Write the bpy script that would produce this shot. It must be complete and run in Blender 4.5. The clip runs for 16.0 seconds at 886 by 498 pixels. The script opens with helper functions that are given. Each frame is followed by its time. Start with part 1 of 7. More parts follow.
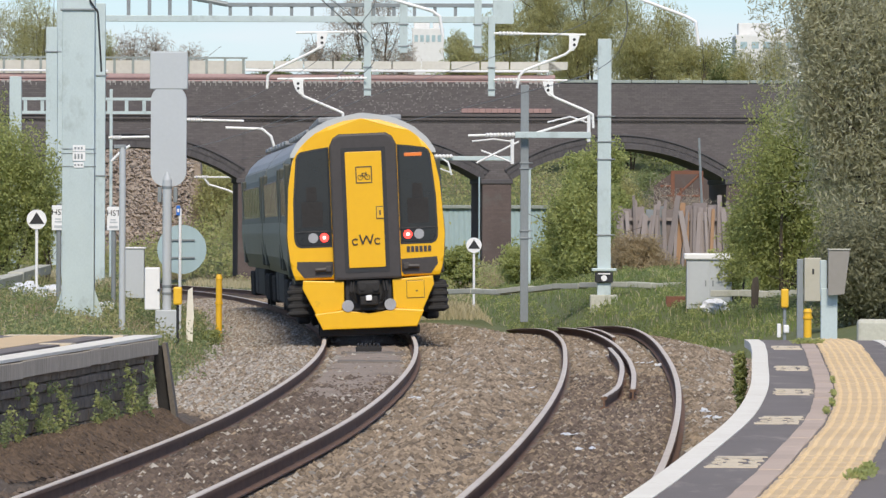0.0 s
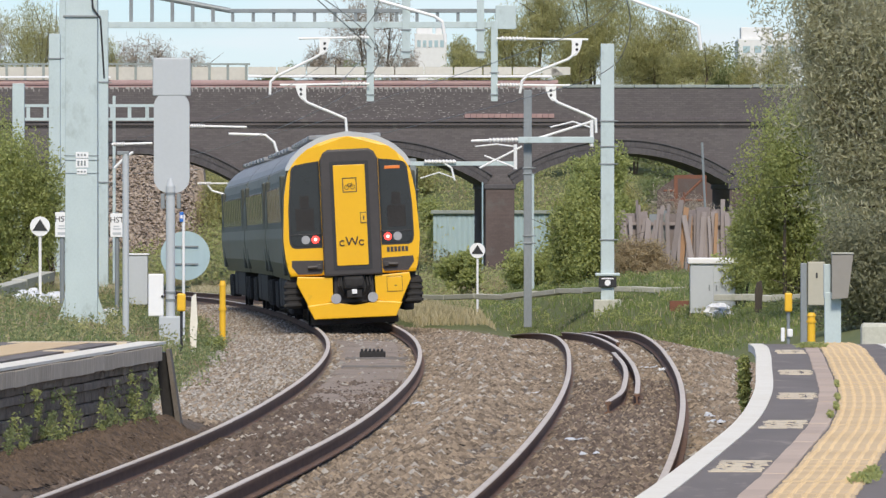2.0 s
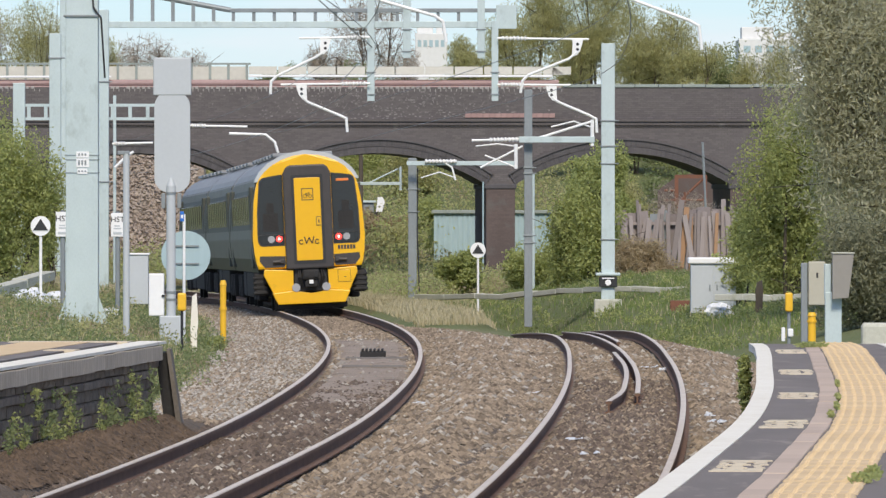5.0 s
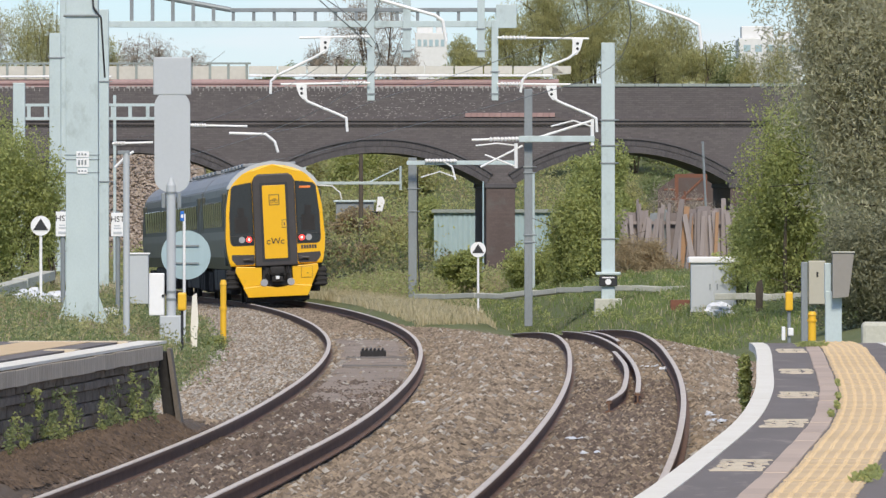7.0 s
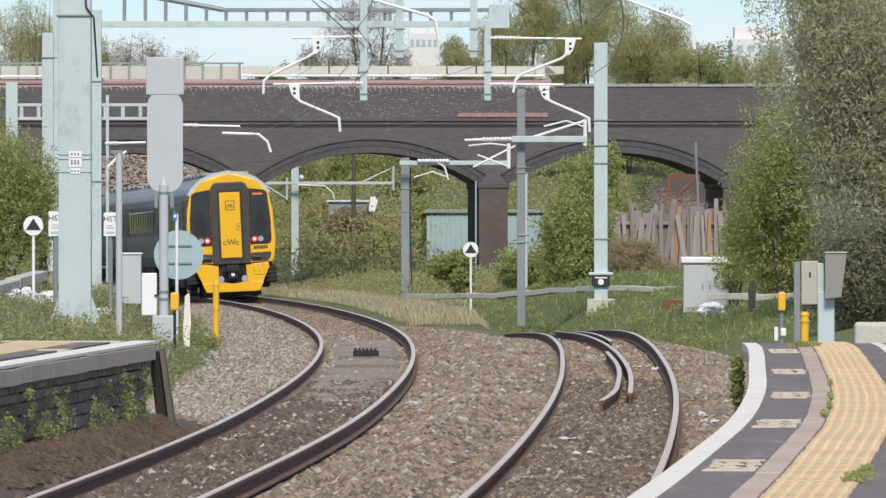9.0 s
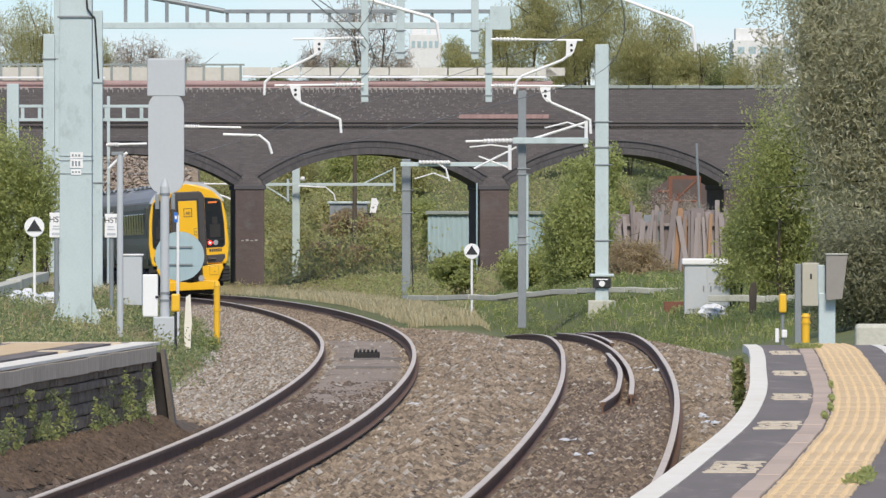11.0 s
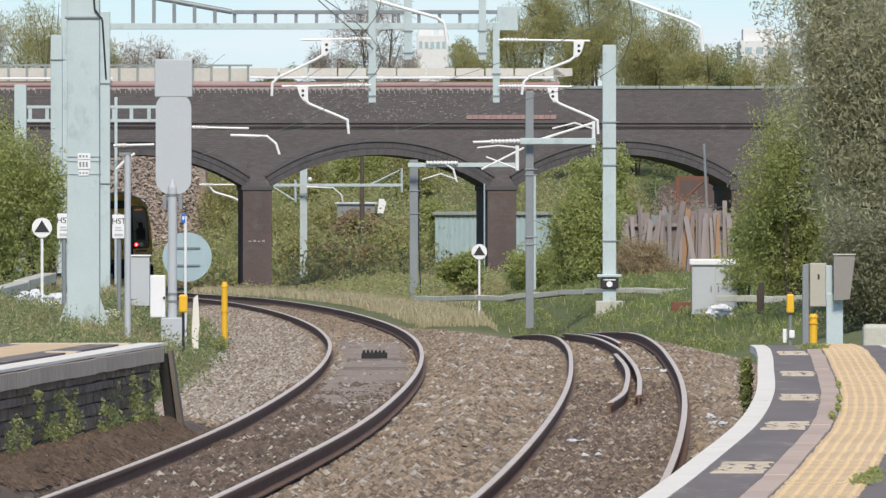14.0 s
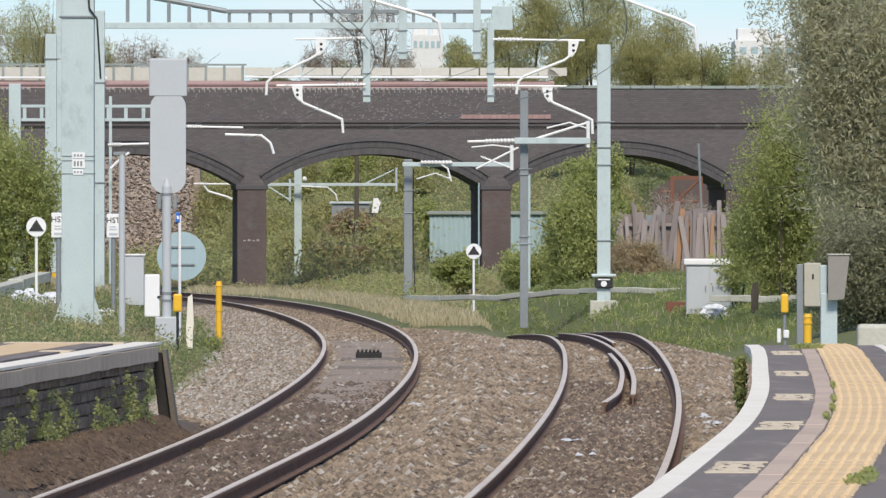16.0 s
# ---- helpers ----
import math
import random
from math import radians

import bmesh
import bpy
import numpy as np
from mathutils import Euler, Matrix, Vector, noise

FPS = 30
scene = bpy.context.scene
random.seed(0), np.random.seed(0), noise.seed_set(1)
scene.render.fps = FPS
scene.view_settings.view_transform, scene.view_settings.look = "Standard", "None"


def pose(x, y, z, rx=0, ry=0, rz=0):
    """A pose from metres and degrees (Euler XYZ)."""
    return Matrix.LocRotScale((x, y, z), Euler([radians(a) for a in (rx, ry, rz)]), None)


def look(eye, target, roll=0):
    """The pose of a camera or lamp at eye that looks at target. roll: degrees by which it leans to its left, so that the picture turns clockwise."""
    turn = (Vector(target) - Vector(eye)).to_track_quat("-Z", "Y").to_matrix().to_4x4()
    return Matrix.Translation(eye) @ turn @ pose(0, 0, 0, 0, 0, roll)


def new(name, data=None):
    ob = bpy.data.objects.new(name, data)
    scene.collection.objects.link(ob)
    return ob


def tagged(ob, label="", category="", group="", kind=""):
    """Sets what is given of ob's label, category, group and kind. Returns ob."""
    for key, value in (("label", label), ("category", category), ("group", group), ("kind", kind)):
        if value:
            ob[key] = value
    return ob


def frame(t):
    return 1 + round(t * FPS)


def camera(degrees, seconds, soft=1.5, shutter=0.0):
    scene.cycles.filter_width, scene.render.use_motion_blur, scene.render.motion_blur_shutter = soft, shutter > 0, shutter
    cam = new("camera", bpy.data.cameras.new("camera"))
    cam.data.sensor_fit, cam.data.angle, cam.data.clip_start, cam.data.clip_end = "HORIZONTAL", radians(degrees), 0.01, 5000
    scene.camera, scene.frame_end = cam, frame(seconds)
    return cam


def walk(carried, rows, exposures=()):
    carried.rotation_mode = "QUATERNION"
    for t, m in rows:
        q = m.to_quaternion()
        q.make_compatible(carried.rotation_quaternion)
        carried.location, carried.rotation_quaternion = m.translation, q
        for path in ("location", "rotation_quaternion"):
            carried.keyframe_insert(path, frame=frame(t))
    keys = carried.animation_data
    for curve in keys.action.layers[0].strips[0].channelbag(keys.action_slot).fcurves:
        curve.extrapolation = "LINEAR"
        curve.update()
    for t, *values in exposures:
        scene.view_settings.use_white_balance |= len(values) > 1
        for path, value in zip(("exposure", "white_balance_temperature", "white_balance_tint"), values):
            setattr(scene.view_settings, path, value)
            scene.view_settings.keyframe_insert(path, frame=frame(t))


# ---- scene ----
# The camera stands on the platform and sways a little in the hand. y runs along the line of sight, x to the right,
# z = 0 is the top of the nearer rails.
EYE = (0.0, 0.0, 2.45)
SWAY = (  # seconds, turn to the left, tilt up, lean (degrees)
    (0.0, -0.0257, -0.0420, 0.201), (0.5, -0.0309, -0.0102, 0.110), (1.0, -0.0054, -0.0054, 0.001),
    (1.5, -0.0060, -0.0047, 0.039), (2.0, -0.0038, -0.0081, -0.020), (2.5, -0.0023, -0.0108, 0.020),
    (3.0, 0.0155, -0.0273, -0.015), (3.5, 0.0224, -0.0054, 0.004), (4.0, 0.0058, -0.0164, -0.008),
    (5.2, -0.004, -0.009, 0.0), (6.3, -0.0273, -0.0058, 0.05), (6.5, 0.0003, 0.0, 0.005), (7.0, 0.0005, -0.0136, -0.050),
    (7.5, 0.0149, -0.0055, -0.027), (8.0, 0.0141, -0.0052, -0.028), (8.5, -0.0168, -0.0089, 0.045),
    (9.0, -0.0460, -0.0133, -0.018), (10.2, -0.042, -0.008, 0.0), (11.5, -0.0393, -0.0030, 0.019),
    (12.0, -0.0403, -0.0053, -0.025), (12.5, -0.0104, -0.0186, 0.015), (13.0, 0.0048, -0.0033, 0.002),
    (13.5, 0.0027, 0.0, -0.030), (14.0, 0.0081, 0.0, -0.02), (14.5, 0.0, 0.0, 0.0), (15.0, -0.0053, 0.0, 0.0),
    (15.5, -0.0023, 0.0, -0.03), (16.0, -0.0274, -0.0032, 0.035))
cam = camera(5.611, 16.0, soft=1.4)
walk(cam, [(t, pose(*EYE, 90 - 0.308 + up, 0, left) @ pose(0, 0, 0, 0, 0, lean)) for t, left, up, lean in SWAY])

# ---- world and light: a bright, thinly clouded spring day ----
world = bpy.data.worlds.new("world")
scene.world = world
world.use_nodes = True
wn, wl = world.node_tree.nodes, world.node_tree.links
wn.clear()
sky = wn.new("ShaderNodeTexSky")
sky.sky_type, sky.sun_disc = "NISHITA", False
sky.sun_elevation, sky.sun_rotation = radians(43), radians(176)
sky.air_density, sky.dust_density, sky.ozone_density = 1.0, 0.2, 3.0
coord, mapping = wn.new("ShaderNodeTexCoord"), wn.new("ShaderNodeMapping")
mapping.inputs["Scale"].default_value = (1.0, 1.0, 6.0)
cloud, ramp = wn.new("ShaderNodeTexNoise"), wn.new("ShaderNodeValToRGB")
cloud.inputs["Scale"].default_value, cloud.inputs["Detail"].default_value = 26.0, 9.0
ramp.color_ramp.elements[0].position, ramp.color_ramp.elements[1].position = 0.40, 0.74
ramp.color_ramp.elements[0].color, ramp.color_ramp.elements[1].color = (0.05, 0.05, 0.05, 1), (0.8, 0.8, 0.8, 1)
mix, back, out = wn.new("ShaderNodeMixRGB"), wn.new("ShaderNodeBackground"), wn.new("ShaderNodeOutputWorld")
mix.inputs["Color2"].default_value = (5.9, 6.2, 6.6, 1)
wl.new(coord.outputs["Generated"], mapping.inputs["Vector"])
wl.new(mapping.outputs["Vector"], cloud.inputs["Vector"])
wl.new(cloud.outputs["Fac"], ramp.inputs["Fac"])
wl.new(ramp.outputs["Color"], mix.inputs["Fac"])
clear = wn.new("ShaderNodeMixRGB")
clear.blend_type, clear.inputs["Fac"].default_value, clear.inputs["Color2"].default_value = "MULTIPLY", 1.0, (0.55, 0.68, 0.93, 1)
wl.new(sky.outputs["Color"], clear.inputs["Color1"])
wl.new(clear.outputs["Color"], mix.inputs["Color1"])
wl.new(mix.outputs["Color"], back.inputs["Color"])
back.inputs["Strength"].default_value = 0.13
wl.new(back.outputs["Background"], out.inputs["Surface"])
sun = new("sun", bpy.data.lights.new("sun", "SUN"))
sun.data.energy, sun.data.angle, sun.data.color = 3.1, radians(14), (1.0, 0.90, 0.75)
sun.matrix_world = look((4.2, -60, 56), (0, 0, 0))
scene.view_settings.exposure = 0.17


# ---- materials ----
def mat(name, a, b=None, rough=0.7, metal=0.0, scale=3.0, fine=40.0, bump=0.0, dist=0.02, contrast=0.5, spec=0.5, object_random=0.0,
        island=0.0, stain=None, stain_at=0.6, stain_scale=1.0, stretch=(1, 1, 1), glow=0.0, leaf=0.0):
    """A surface with two scales of variation between the colours a and b, fine relief, and stains with a shape of their own."""
    m = bpy.data.materials.new(name)
    m.use_nodes = True
    n, l = m.node_tree.nodes, m.node_tree.links
    bsdf = n["Principled BSDF"]
    b = b or tuple(c * 0.75 for c in a)
    tc, mp = n.new("ShaderNodeTexCoord"), n.new("ShaderNodeMapping")
    mp.inputs["Scale"].default_value = stretch
    l.new(tc.outputs["Object"], mp.inputs["Vector"])
    big, small = n.new("ShaderNodeTexNoise"), n.new("ShaderNodeTexNoise")
    big.inputs["Scale"].default_value, big.inputs["Detail"].default_value = scale, 5
    small.inputs["Scale"].default_value, small.inputs["Detail"].default_value = fine, 4
    for tex in (big, small):
        l.new(mp.outputs["Vector"], tex.inputs["Vector"])
    add = n.new("ShaderNodeMath")
    add.operation = "ADD"
    l.new(big.outputs["Fac"], add.inputs[0])
    l.new(small.outputs["Fac"], add.inputs[1])
    half = n.new("ShaderNodeMapRange")
    half.inputs["From Min"].default_value, half.inputs["From Max"].default_value = 1 - contrast, 1 + contrast
    l.new(add.outputs[0], half.inputs["Value"])
    value = half.outputs["Result"]
    if object_random or island:
        src = n.new("ShaderNodeNewGeometry").outputs["Random Per Island"] if island else n.new("ShaderNodeObjectInfo").outputs["Random"]
        mixer = n.new("ShaderNodeMix")
        mixer.inputs["Factor"].default_value = island or object_random
        l.new(value, mixer.inputs[2])
        l.new(src, mixer.inputs[3])
        value = mixer.outputs[0]
    col = n.new("ShaderNodeMixRGB")
    col.inputs["Color1"].default_value, col.inputs["Color2"].default_value = (*a, 1), (*b, 1)
    l.new(value, col.inputs["Fac"])
    colour = col.outputs["Color"]
    if stain:
        st, rp, mx = n.new("ShaderNodeTexNoise"), n.new("ShaderNodeValToRGB"), n.new("ShaderNodeMixRGB")
        st.inputs["Scale"].default_value, st.inputs["Detail"].default_value = stain_scale, 8
        st.inputs["Roughness"].default_value = 0.65
        rp.color_ramp.elements[0].position, rp.color_ramp.elements[1].position = stain_at, stain_at + 0.12
        l.new(mp.outputs["Vector"], st.inputs["Vector"])
        l.new(st.outputs["Fac"], rp.inputs["Fac"])
        l.new(rp.outputs["Color"], mx.inputs["Fac"])
        l.new(colour, mx.inputs["Color1"])
        mx.inputs["Color2"].default_value = (*stain, 1)
        colour = mx.outputs["Color"]
    l.new(colour, bsdf.inputs["Base Color"])
    bsdf.inputs["Roughness"].default_value, bsdf.inputs["Metallic"].default_value = rough, metal
    bsdf.inputs["Specular IOR Level"].default_value = spec
    if bump:
        bp = n.new("ShaderNodeBump")
        bp.inputs["Strength"].default_value, bp.inputs["Distance"].default_value = bump, dist
        l.new(add.outputs[0], bp.inputs["Height"])
        l.new(bp.outputs["Normal"], bsdf.inputs["Normal"])
    if leaf:
        thin, both = n.new("ShaderNodeBsdfTranslucent"), n.new("ShaderNodeMixShader")
        l.new(colour, thin.inputs["Color"])
        both.inputs["Fac"].default_value = leaf
        l.new(bsdf.outputs["BSDF"], both.inputs[1])
        l.new(thin.outputs["BSDF"], both.inputs[2])
        l.new(both.outputs["Shader"], n["Material Output"].inputs["Surface"])
    if glow:
        bsdf.inputs["Emission Color"].default_value, bsdf.inputs["Emission Strength"].default_value = (*a, 1), glow
    return m


M = dict(
    ballast=mat("ballast", (0.17, 0.128, 0.09), (0.06, 0.045, 0.033), 0.95, scale=1.2, fine=16, bump=1.0, dist=0.05, contrast=0.4, stain=(0.05, 0.038, 0.029), stain_at=0.56, stain_scale=0.35),
    stone=mat("ballast_stone", (0.40, 0.315, 0.225), (0.055, 0.040, 0.029), 0.9, scale=0.35, fine=8, island=0.62, contrast=0.30),
    dark_stone=mat("oiled_stone", (0.20, 0.15, 0.115), (0.045, 0.033, 0.026), 0.85, scale=0.35, fine=8, island=0.65, contrast=0.3),
    pale_stone=mat("pale_stone", (0.52, 0.48, 0.42), (0.15, 0.135, 0.115), 0.9, scale=0.5, fine=8, island=0.7, contrast=0.4),
    fines=mat("spent_ballast", (0.36, 0.295, 0.235), (0.22, 0.17, 0.13), 0.95, scale=0.8, fine=22, bump=0.5, dist=0.02, contrast=0.4, stain=(0.11, 0.08, 0.06), stain_at=0.58, stain_scale=0.7),
    grass=mat("grass", (0.085, 0.125, 0.035), (0.17, 0.17, 0.07), 0.95, scale=0.6, fine=9, bump=0.8, dist=0.06, contrast=0.45, stain=(0.20, 0.16, 0.10), stain_at=0.60, stain_scale=0.25),
    blades=mat("grass_blades", (0.115, 0.20, 0.042), (0.28, 0.31, 0.115), 0.8, scale=0.4, fine=6, island=0.6, leaf=0.35),
    straw=mat("dry_grass", (0.66, 0.57, 0.38), (0.40, 0.35, 0.19), 0.85, scale=0.4, fine=6, island=0.7, leaf=0.35),
    railside=mat("rail_rust", (0.21, 0.115, 0.068), (0.085, 0.05, 0.034), 0.85, metal=0.0, scale=2, fine=30, bump=0.4, dist=0.004),
    railhead=mat("rail_head", (0.74, 0.66, 0.57), (0.50, 0.43, 0.36), 0.6, metal=0.1, spec=0.25, scale=2, fine=25),
    sleeper=mat("sleeper", (0.22, 0.19, 0.16), (0.13, 0.11, 0.09), 0.9, scale=3, fine=25, bump=0.5, dist=0.008),
    asphalt=mat("asphalt", (0.205, 0.178, 0.162), (0.135, 0.116, 0.104), 0.92, scale=1.0, fine=55, bump=0.3, dist=0.004, stain=(0.26, 0.225, 0.195), stain_at=0.56, stain_scale=1.1, stretch=(3, 0.5, 1)),
    whiteline=mat("white_line", (0.86, 0.83, 0.74), (0.72, 0.67, 0.56), 0.75, scale=1.5, fine=30, contrast=0.6, stain=(0.55, 0.47, 0.35), stain_at=0.60, stain_scale=4.0),
    coping=mat("coping_concrete", (0.62, 0.53, 0.42), (0.31, 0.255, 0.19), 0.9, scale=1.2, fine=9, bump=0.5, dist=0.012, object_random=0.25, contrast=0.35, stain=(0.15, 0.12, 0.09), stain_at=0.57, stain_scale=1.6, stretch=(5, 5, 0.8)),
    leaf_litter=mat("leaf_litter", (0.15, 0.105, 0.072), (0.04, 0.029, 0.021), 0.95, scale=0.4, fine=8, island=0.6, contrast=0.35),
    paver=mat("pink_paver", (0.56, 0.44, 0.35), (0.40, 0.31, 0.25), 0.9, scale=2.0, fine=35, object_random=0.5, bump=0.2, dist=0.004),
    tactile=mat("tactile_paving", (0.69, 0.52, 0.31), (0.55, 0.40, 0.225), 0.88, scale=1.5, fine=30, object_random=0.5, bump=0.2, dist=0.003, stain=(0.42, 0.33, 0.22), stain_at=0.58, stain_scale=2.5),
    brick_grey=mat("weathered_block", (0.37, 0.285, 0.205), (0.11, 0.085, 0.062), 0.95, scale=1.6, fine=12, object_random=0.35, bump=0.8, dist=0.02, contrast=0.33, stain=(0.12, 0.115, 0.05), stain_at=0.57, stain_scale=1.6),
    mortar=mat("mortar", (0.20, 0.172, 0.14), (0.11, 0.095, 0.078), 0.95, scale=3, fine=30, bump=0.3),
    bridge=mat("sooty_brick", (0.150, 0.132, 0.130), (0.075, 0.066, 0.066), 0.93, scale=0.6, fine=14, bump=0.4, dist=0.01, contrast=0.45, stain=(0.22, 0.20, 0.19), stain_at=0.60, stain_scale=0.8),
    bridge_brick=mat("engineering_brick", (0.165, 0.147, 0.146), (0.095, 0.084, 0.086), 0.9, scale=0.5, fine=18, island=0.45, bump=0.3, dist=0.006, stain=(0.215, 0.19, 0.18), stain_at=0.60, stain_scale=0.5),
    pierbrick=mat("pier_brick", (0.150, 0.112, 0.102), (0.085, 0.066, 0.062), 0.93, scale=0.8, fine=16, island=0.3, bump=0.4, dist=0.008, stain=(0.13, 0.118, 0.11), stain_at=0.55, stain_scale=1.2),
    ring=mat("arch_ring_brick", (0.125, 0.115, 0.118), (0.065, 0.06, 0.064), 0.9, scale=1.0, fine=14, island=0.5, bump=0.3, dist=0.006, stain=(0.26, 0.245, 0.24), stain_at=0.66, stain_scale=1.1),
    capstone=mat("capstone", (0.36, 0.40, 0.38), (0.22, 0.25, 0.23), 0.9, scale=1.2, fine=14, bump=0.3),
    limebrick=mat("lime_run", (0.42, 0.40, 0.38), (0.28, 0.26, 0.25), 0.9, scale=2, fine=14),
    redbrick=mat("patched_brick", (0.42, 0.28, 0.26), (0.30, 0.19, 0.18), 0.9, scale=2, fine=18, island=0.5),
    galv=mat("galvanised_steel", (0.56, 0.645, 0.645), (0.45, 0.53, 0.535), 0.55, metal=0.15, scale=1.2, fine=18, contrast=0.5, stain=(0.40, 0.465, 0.46), stain_at=0.56, stain_scale=1.1, stretch=(2, 2, 1.2)),
    galv_dark=mat("dull_steel", (0.30, 0.33, 0.34), (0.21, 0.23, 0.24), 0.6, metal=0.3, scale=1.5, fine=18, stretch=(2, 2, 0.6)),
    arm=mat("registration_tube", (0.90, 0.90, 0.89), (0.76, 0.76, 0.75), 0.45, metal=0.0, scale=2, fine=20),
    insulator=mat("insulator", (0.80, 0.79, 0.78), (0.62, 0.61, 0.60), 0.4, scale=4, fine=20),
    greybox=mat("grey_paint", (0.52, 0.55, 0.57), (0.44, 0.47, 0.49), 0.55, scale=1.0, fine=15, contrast=0.8),
    boxbrown=mat("taupe_paint", (0.30, 0.28, 0.25), (0.24, 0.225, 0.20), 0.6, scale=1.5, fine=15, contrast=0.8),
    boxbeige=mat("beige_paint", (0.50, 0.47, 0.38), (0.40, 0.38, 0.30), 0.6, scale=1.5, fine=15, contrast=0.8),
    white=mat("white_paint", (0.88, 0.88, 0.88), (0.76, 0.76, 0.76), 0.5, scale=1.5, fine=18, contrast=0.8),
    black=mat("black_paint", (0.018, 0.018, 0.02), (0.035, 0.035, 0.037), 0.55, scale=2, fine=20),
    blue=mat("blue_sign", (0.03, 0.18, 0.62), (0.02, 0.13, 0.5), 0.5),
    yellowpost=mat("yellow_plastic", (0.88, 0.52, 0.03), (0.74, 0.42, 0.02), 0.5, scale=3, fine=20, contrast=0.7),
    trainyellow=mat("train_yellow", (0.88, 0.50, 0.010), (0.78, 0.42, 0.012), 0.33, scale=0.9, fine=9, contrast=0.9, stain=(0.50, 0.28, 0.03), stain_at=0.60, stain_scale=1.3),
    traingreen=mat("train_green", (0.085, 0.090, 0.076), (0.058, 0.062, 0.052), 0.5, scale=0.5, fine=8, contrast=0.8, spec=0.3, stain=(0.12, 0.115, 0.095), stain_at=0.6, stain_scale=0.7),
    trainside=mat("train_side_grey", (0.20, 0.20, 0.17), (0.145, 0.145, 0.122), 0.5, scale=0.5, fine=8, contrast=0.8, spec=0.3, stain=(0.11, 0.10, 0.08), stain_at=0.58, stain_scale=0.6),
    trainroof=mat("train_roof", (0.33, 0.35, 0.37), (0.22, 0.23, 0.24), 0.6, scale=0.8, fine=9, stain=(0.14, 0.13, 0.12), stain_at=0.6, stain_scale=1.0),
    traindark=mat("train_surround", (0.062, 0.055, 0.054), (0.042, 0.037, 0.036), 0.55, scale=1.5, fine=12),
    underframe=mat("underframe", (0.030, 0.028, 0.027), (0.015, 0.014, 0.014), 0.8, scale=2, fine=15, bump=0.4),
    glass=mat("cab_glass", (0.012, 0.014, 0.017), (0.02, 0.022, 0.026), 0.08, spec=0.6),
    tail=mat("tail_light", (1.0, 0.045, 0.035), (1.0, 0.045, 0.035), 0.3, glow=2.6),
    filament=mat("tail_light_core", (1.0, 0.55, 0.50), (1.0, 0.55, 0.50), 0.3, glow=3.0),
    lamp=mat("lamp_lens", (0.42, 0.42, 0.43), (0.30, 0.30, 0.32), 0.15, spec=0.8),
    display=mat("destination_display", (0.75, 0.20, 0.03), (0.35, 0.08, 0.02), 0.4, glow=0.3),
    bark=mat("bark", (0.13, 0.105, 0.08), (0.06, 0.05, 0.04), 0.95, scale=3, fine=20, bump=0.6, dist=0.02, stretch=(3, 3, 0.5)),
    willow=mat("willow_leaf", (0.64, 0.62, 0.45), (0.40, 0.40, 0.245), 0.6, scale=0.5, fine=4, island=0.55, leaf=0.5),
    sallow=mat("sallow_leaf", (0.35, 0.345, 0.22), (0.20, 0.205, 0.115), 0.65, scale=0.5, fine=4, island=0.55, leaf=0.5),
    shrub=mat("shrub_leaf", (0.50, 0.52, 0.20), (0.30, 0.345, 0.12), 0.65, scale=0.5, fine=4, island=0.55, leaf=0.5),
    hedge=mat("hedge_leaf", (0.35, 0.40, 0.18), (0.16, 0.20, 0.08), 0.6, scale=0.5, fine=4, island=0.6, leaf=0.5),
    olive=mat("olive_leaf", (0.60, 0.57, 0.27), (0.31, 0.31, 0.135), 0.6, scale=0.5, fine=4, island=0.6, leaf=0.55),
    # twig colour made paler to carry the haze of distance
    buds=mat("hazed_bare_twigs", (0.46, 0.40, 0.33), (0.28, 0.24, 0.19), 0.85, scale=0.4, fine=4, island=0.6, leaf=0.2),
    bramble=mat("dead_bramble", (0.56, 0.45, 0.29), (0.31, 0.25, 0.14), 0.85, scale=0.5, fine=4, island=0.6, leaf=0.45),
    blossom=mat("pale_blossom", (0.72, 0.72, 0.52), (0.46, 0.50, 0.28), 0.7, scale=0.5, fine=4, island=0.6, leaf=0.4),
    legend=mat("worn_legend", (0.74, 0.64, 0.47), (0.55, 0.46, 0.33), 0.9, scale=2.5, fine=25, stain=(0.19, 0.165, 0.155), stain_at=0.56, stain_scale=7.0),
    trough=mat("trough_concrete", (0.60, 0.59, 0.51), (0.42, 0.42, 0.35), 0.9, scale=1.5, fine=18, bump=0.3, stain=(0.28, 0.29, 0.18), stain_at=0.6, stain_scale=1.5),
    sheeting=mat("blue_sheeting", (0.40, 0.52, 0.55), (0.31, 0.42, 0.45), 0.6, scale=0.6, fine=6, stretch=(1, 1, 0.3)),
    rust=mat("rusted_steel", (0.24, 0.10, 0.06), (0.13, 0.06, 0.04), 0.9, scale=2, fine=15),
    boxrust=mat("orange_board", (0.46, 0.27, 0.15), (0.30, 0.19, 0.12), 0.9, scale=1.5, fine=20, stretch=(4, 4, 0.5)),
    timber=mat("grey_timber", (0.40, 0.345, 0.33), (0.17, 0.145, 0.14), 0.9, object_random=0.6, scale=1.5, fine=20, stretch=(4, 4, 0.5), stain=(0.27, 0.36, 0.37), stain_at=0.60, stain_scale=0.7),
    rubble=mat("quarry_rubble", (0.50, 0.42, 0.355), (0.25, 0.20, 0.165), 0.95, scale=0.7, fine=6, island=0.6, bump=1.0, dist=0.1),
    cream=mat("cream_panel", (0.62, 0.60, 0.53), (0.50, 0.48, 0.42), 0.7, scale=0.8, fine=8),
    pinkpipe=mat("pink_pipe", (0.42, 0.29, 0.27), (0.30, 0.20, 0.19), 0.7, scale=0.8, fine=8),
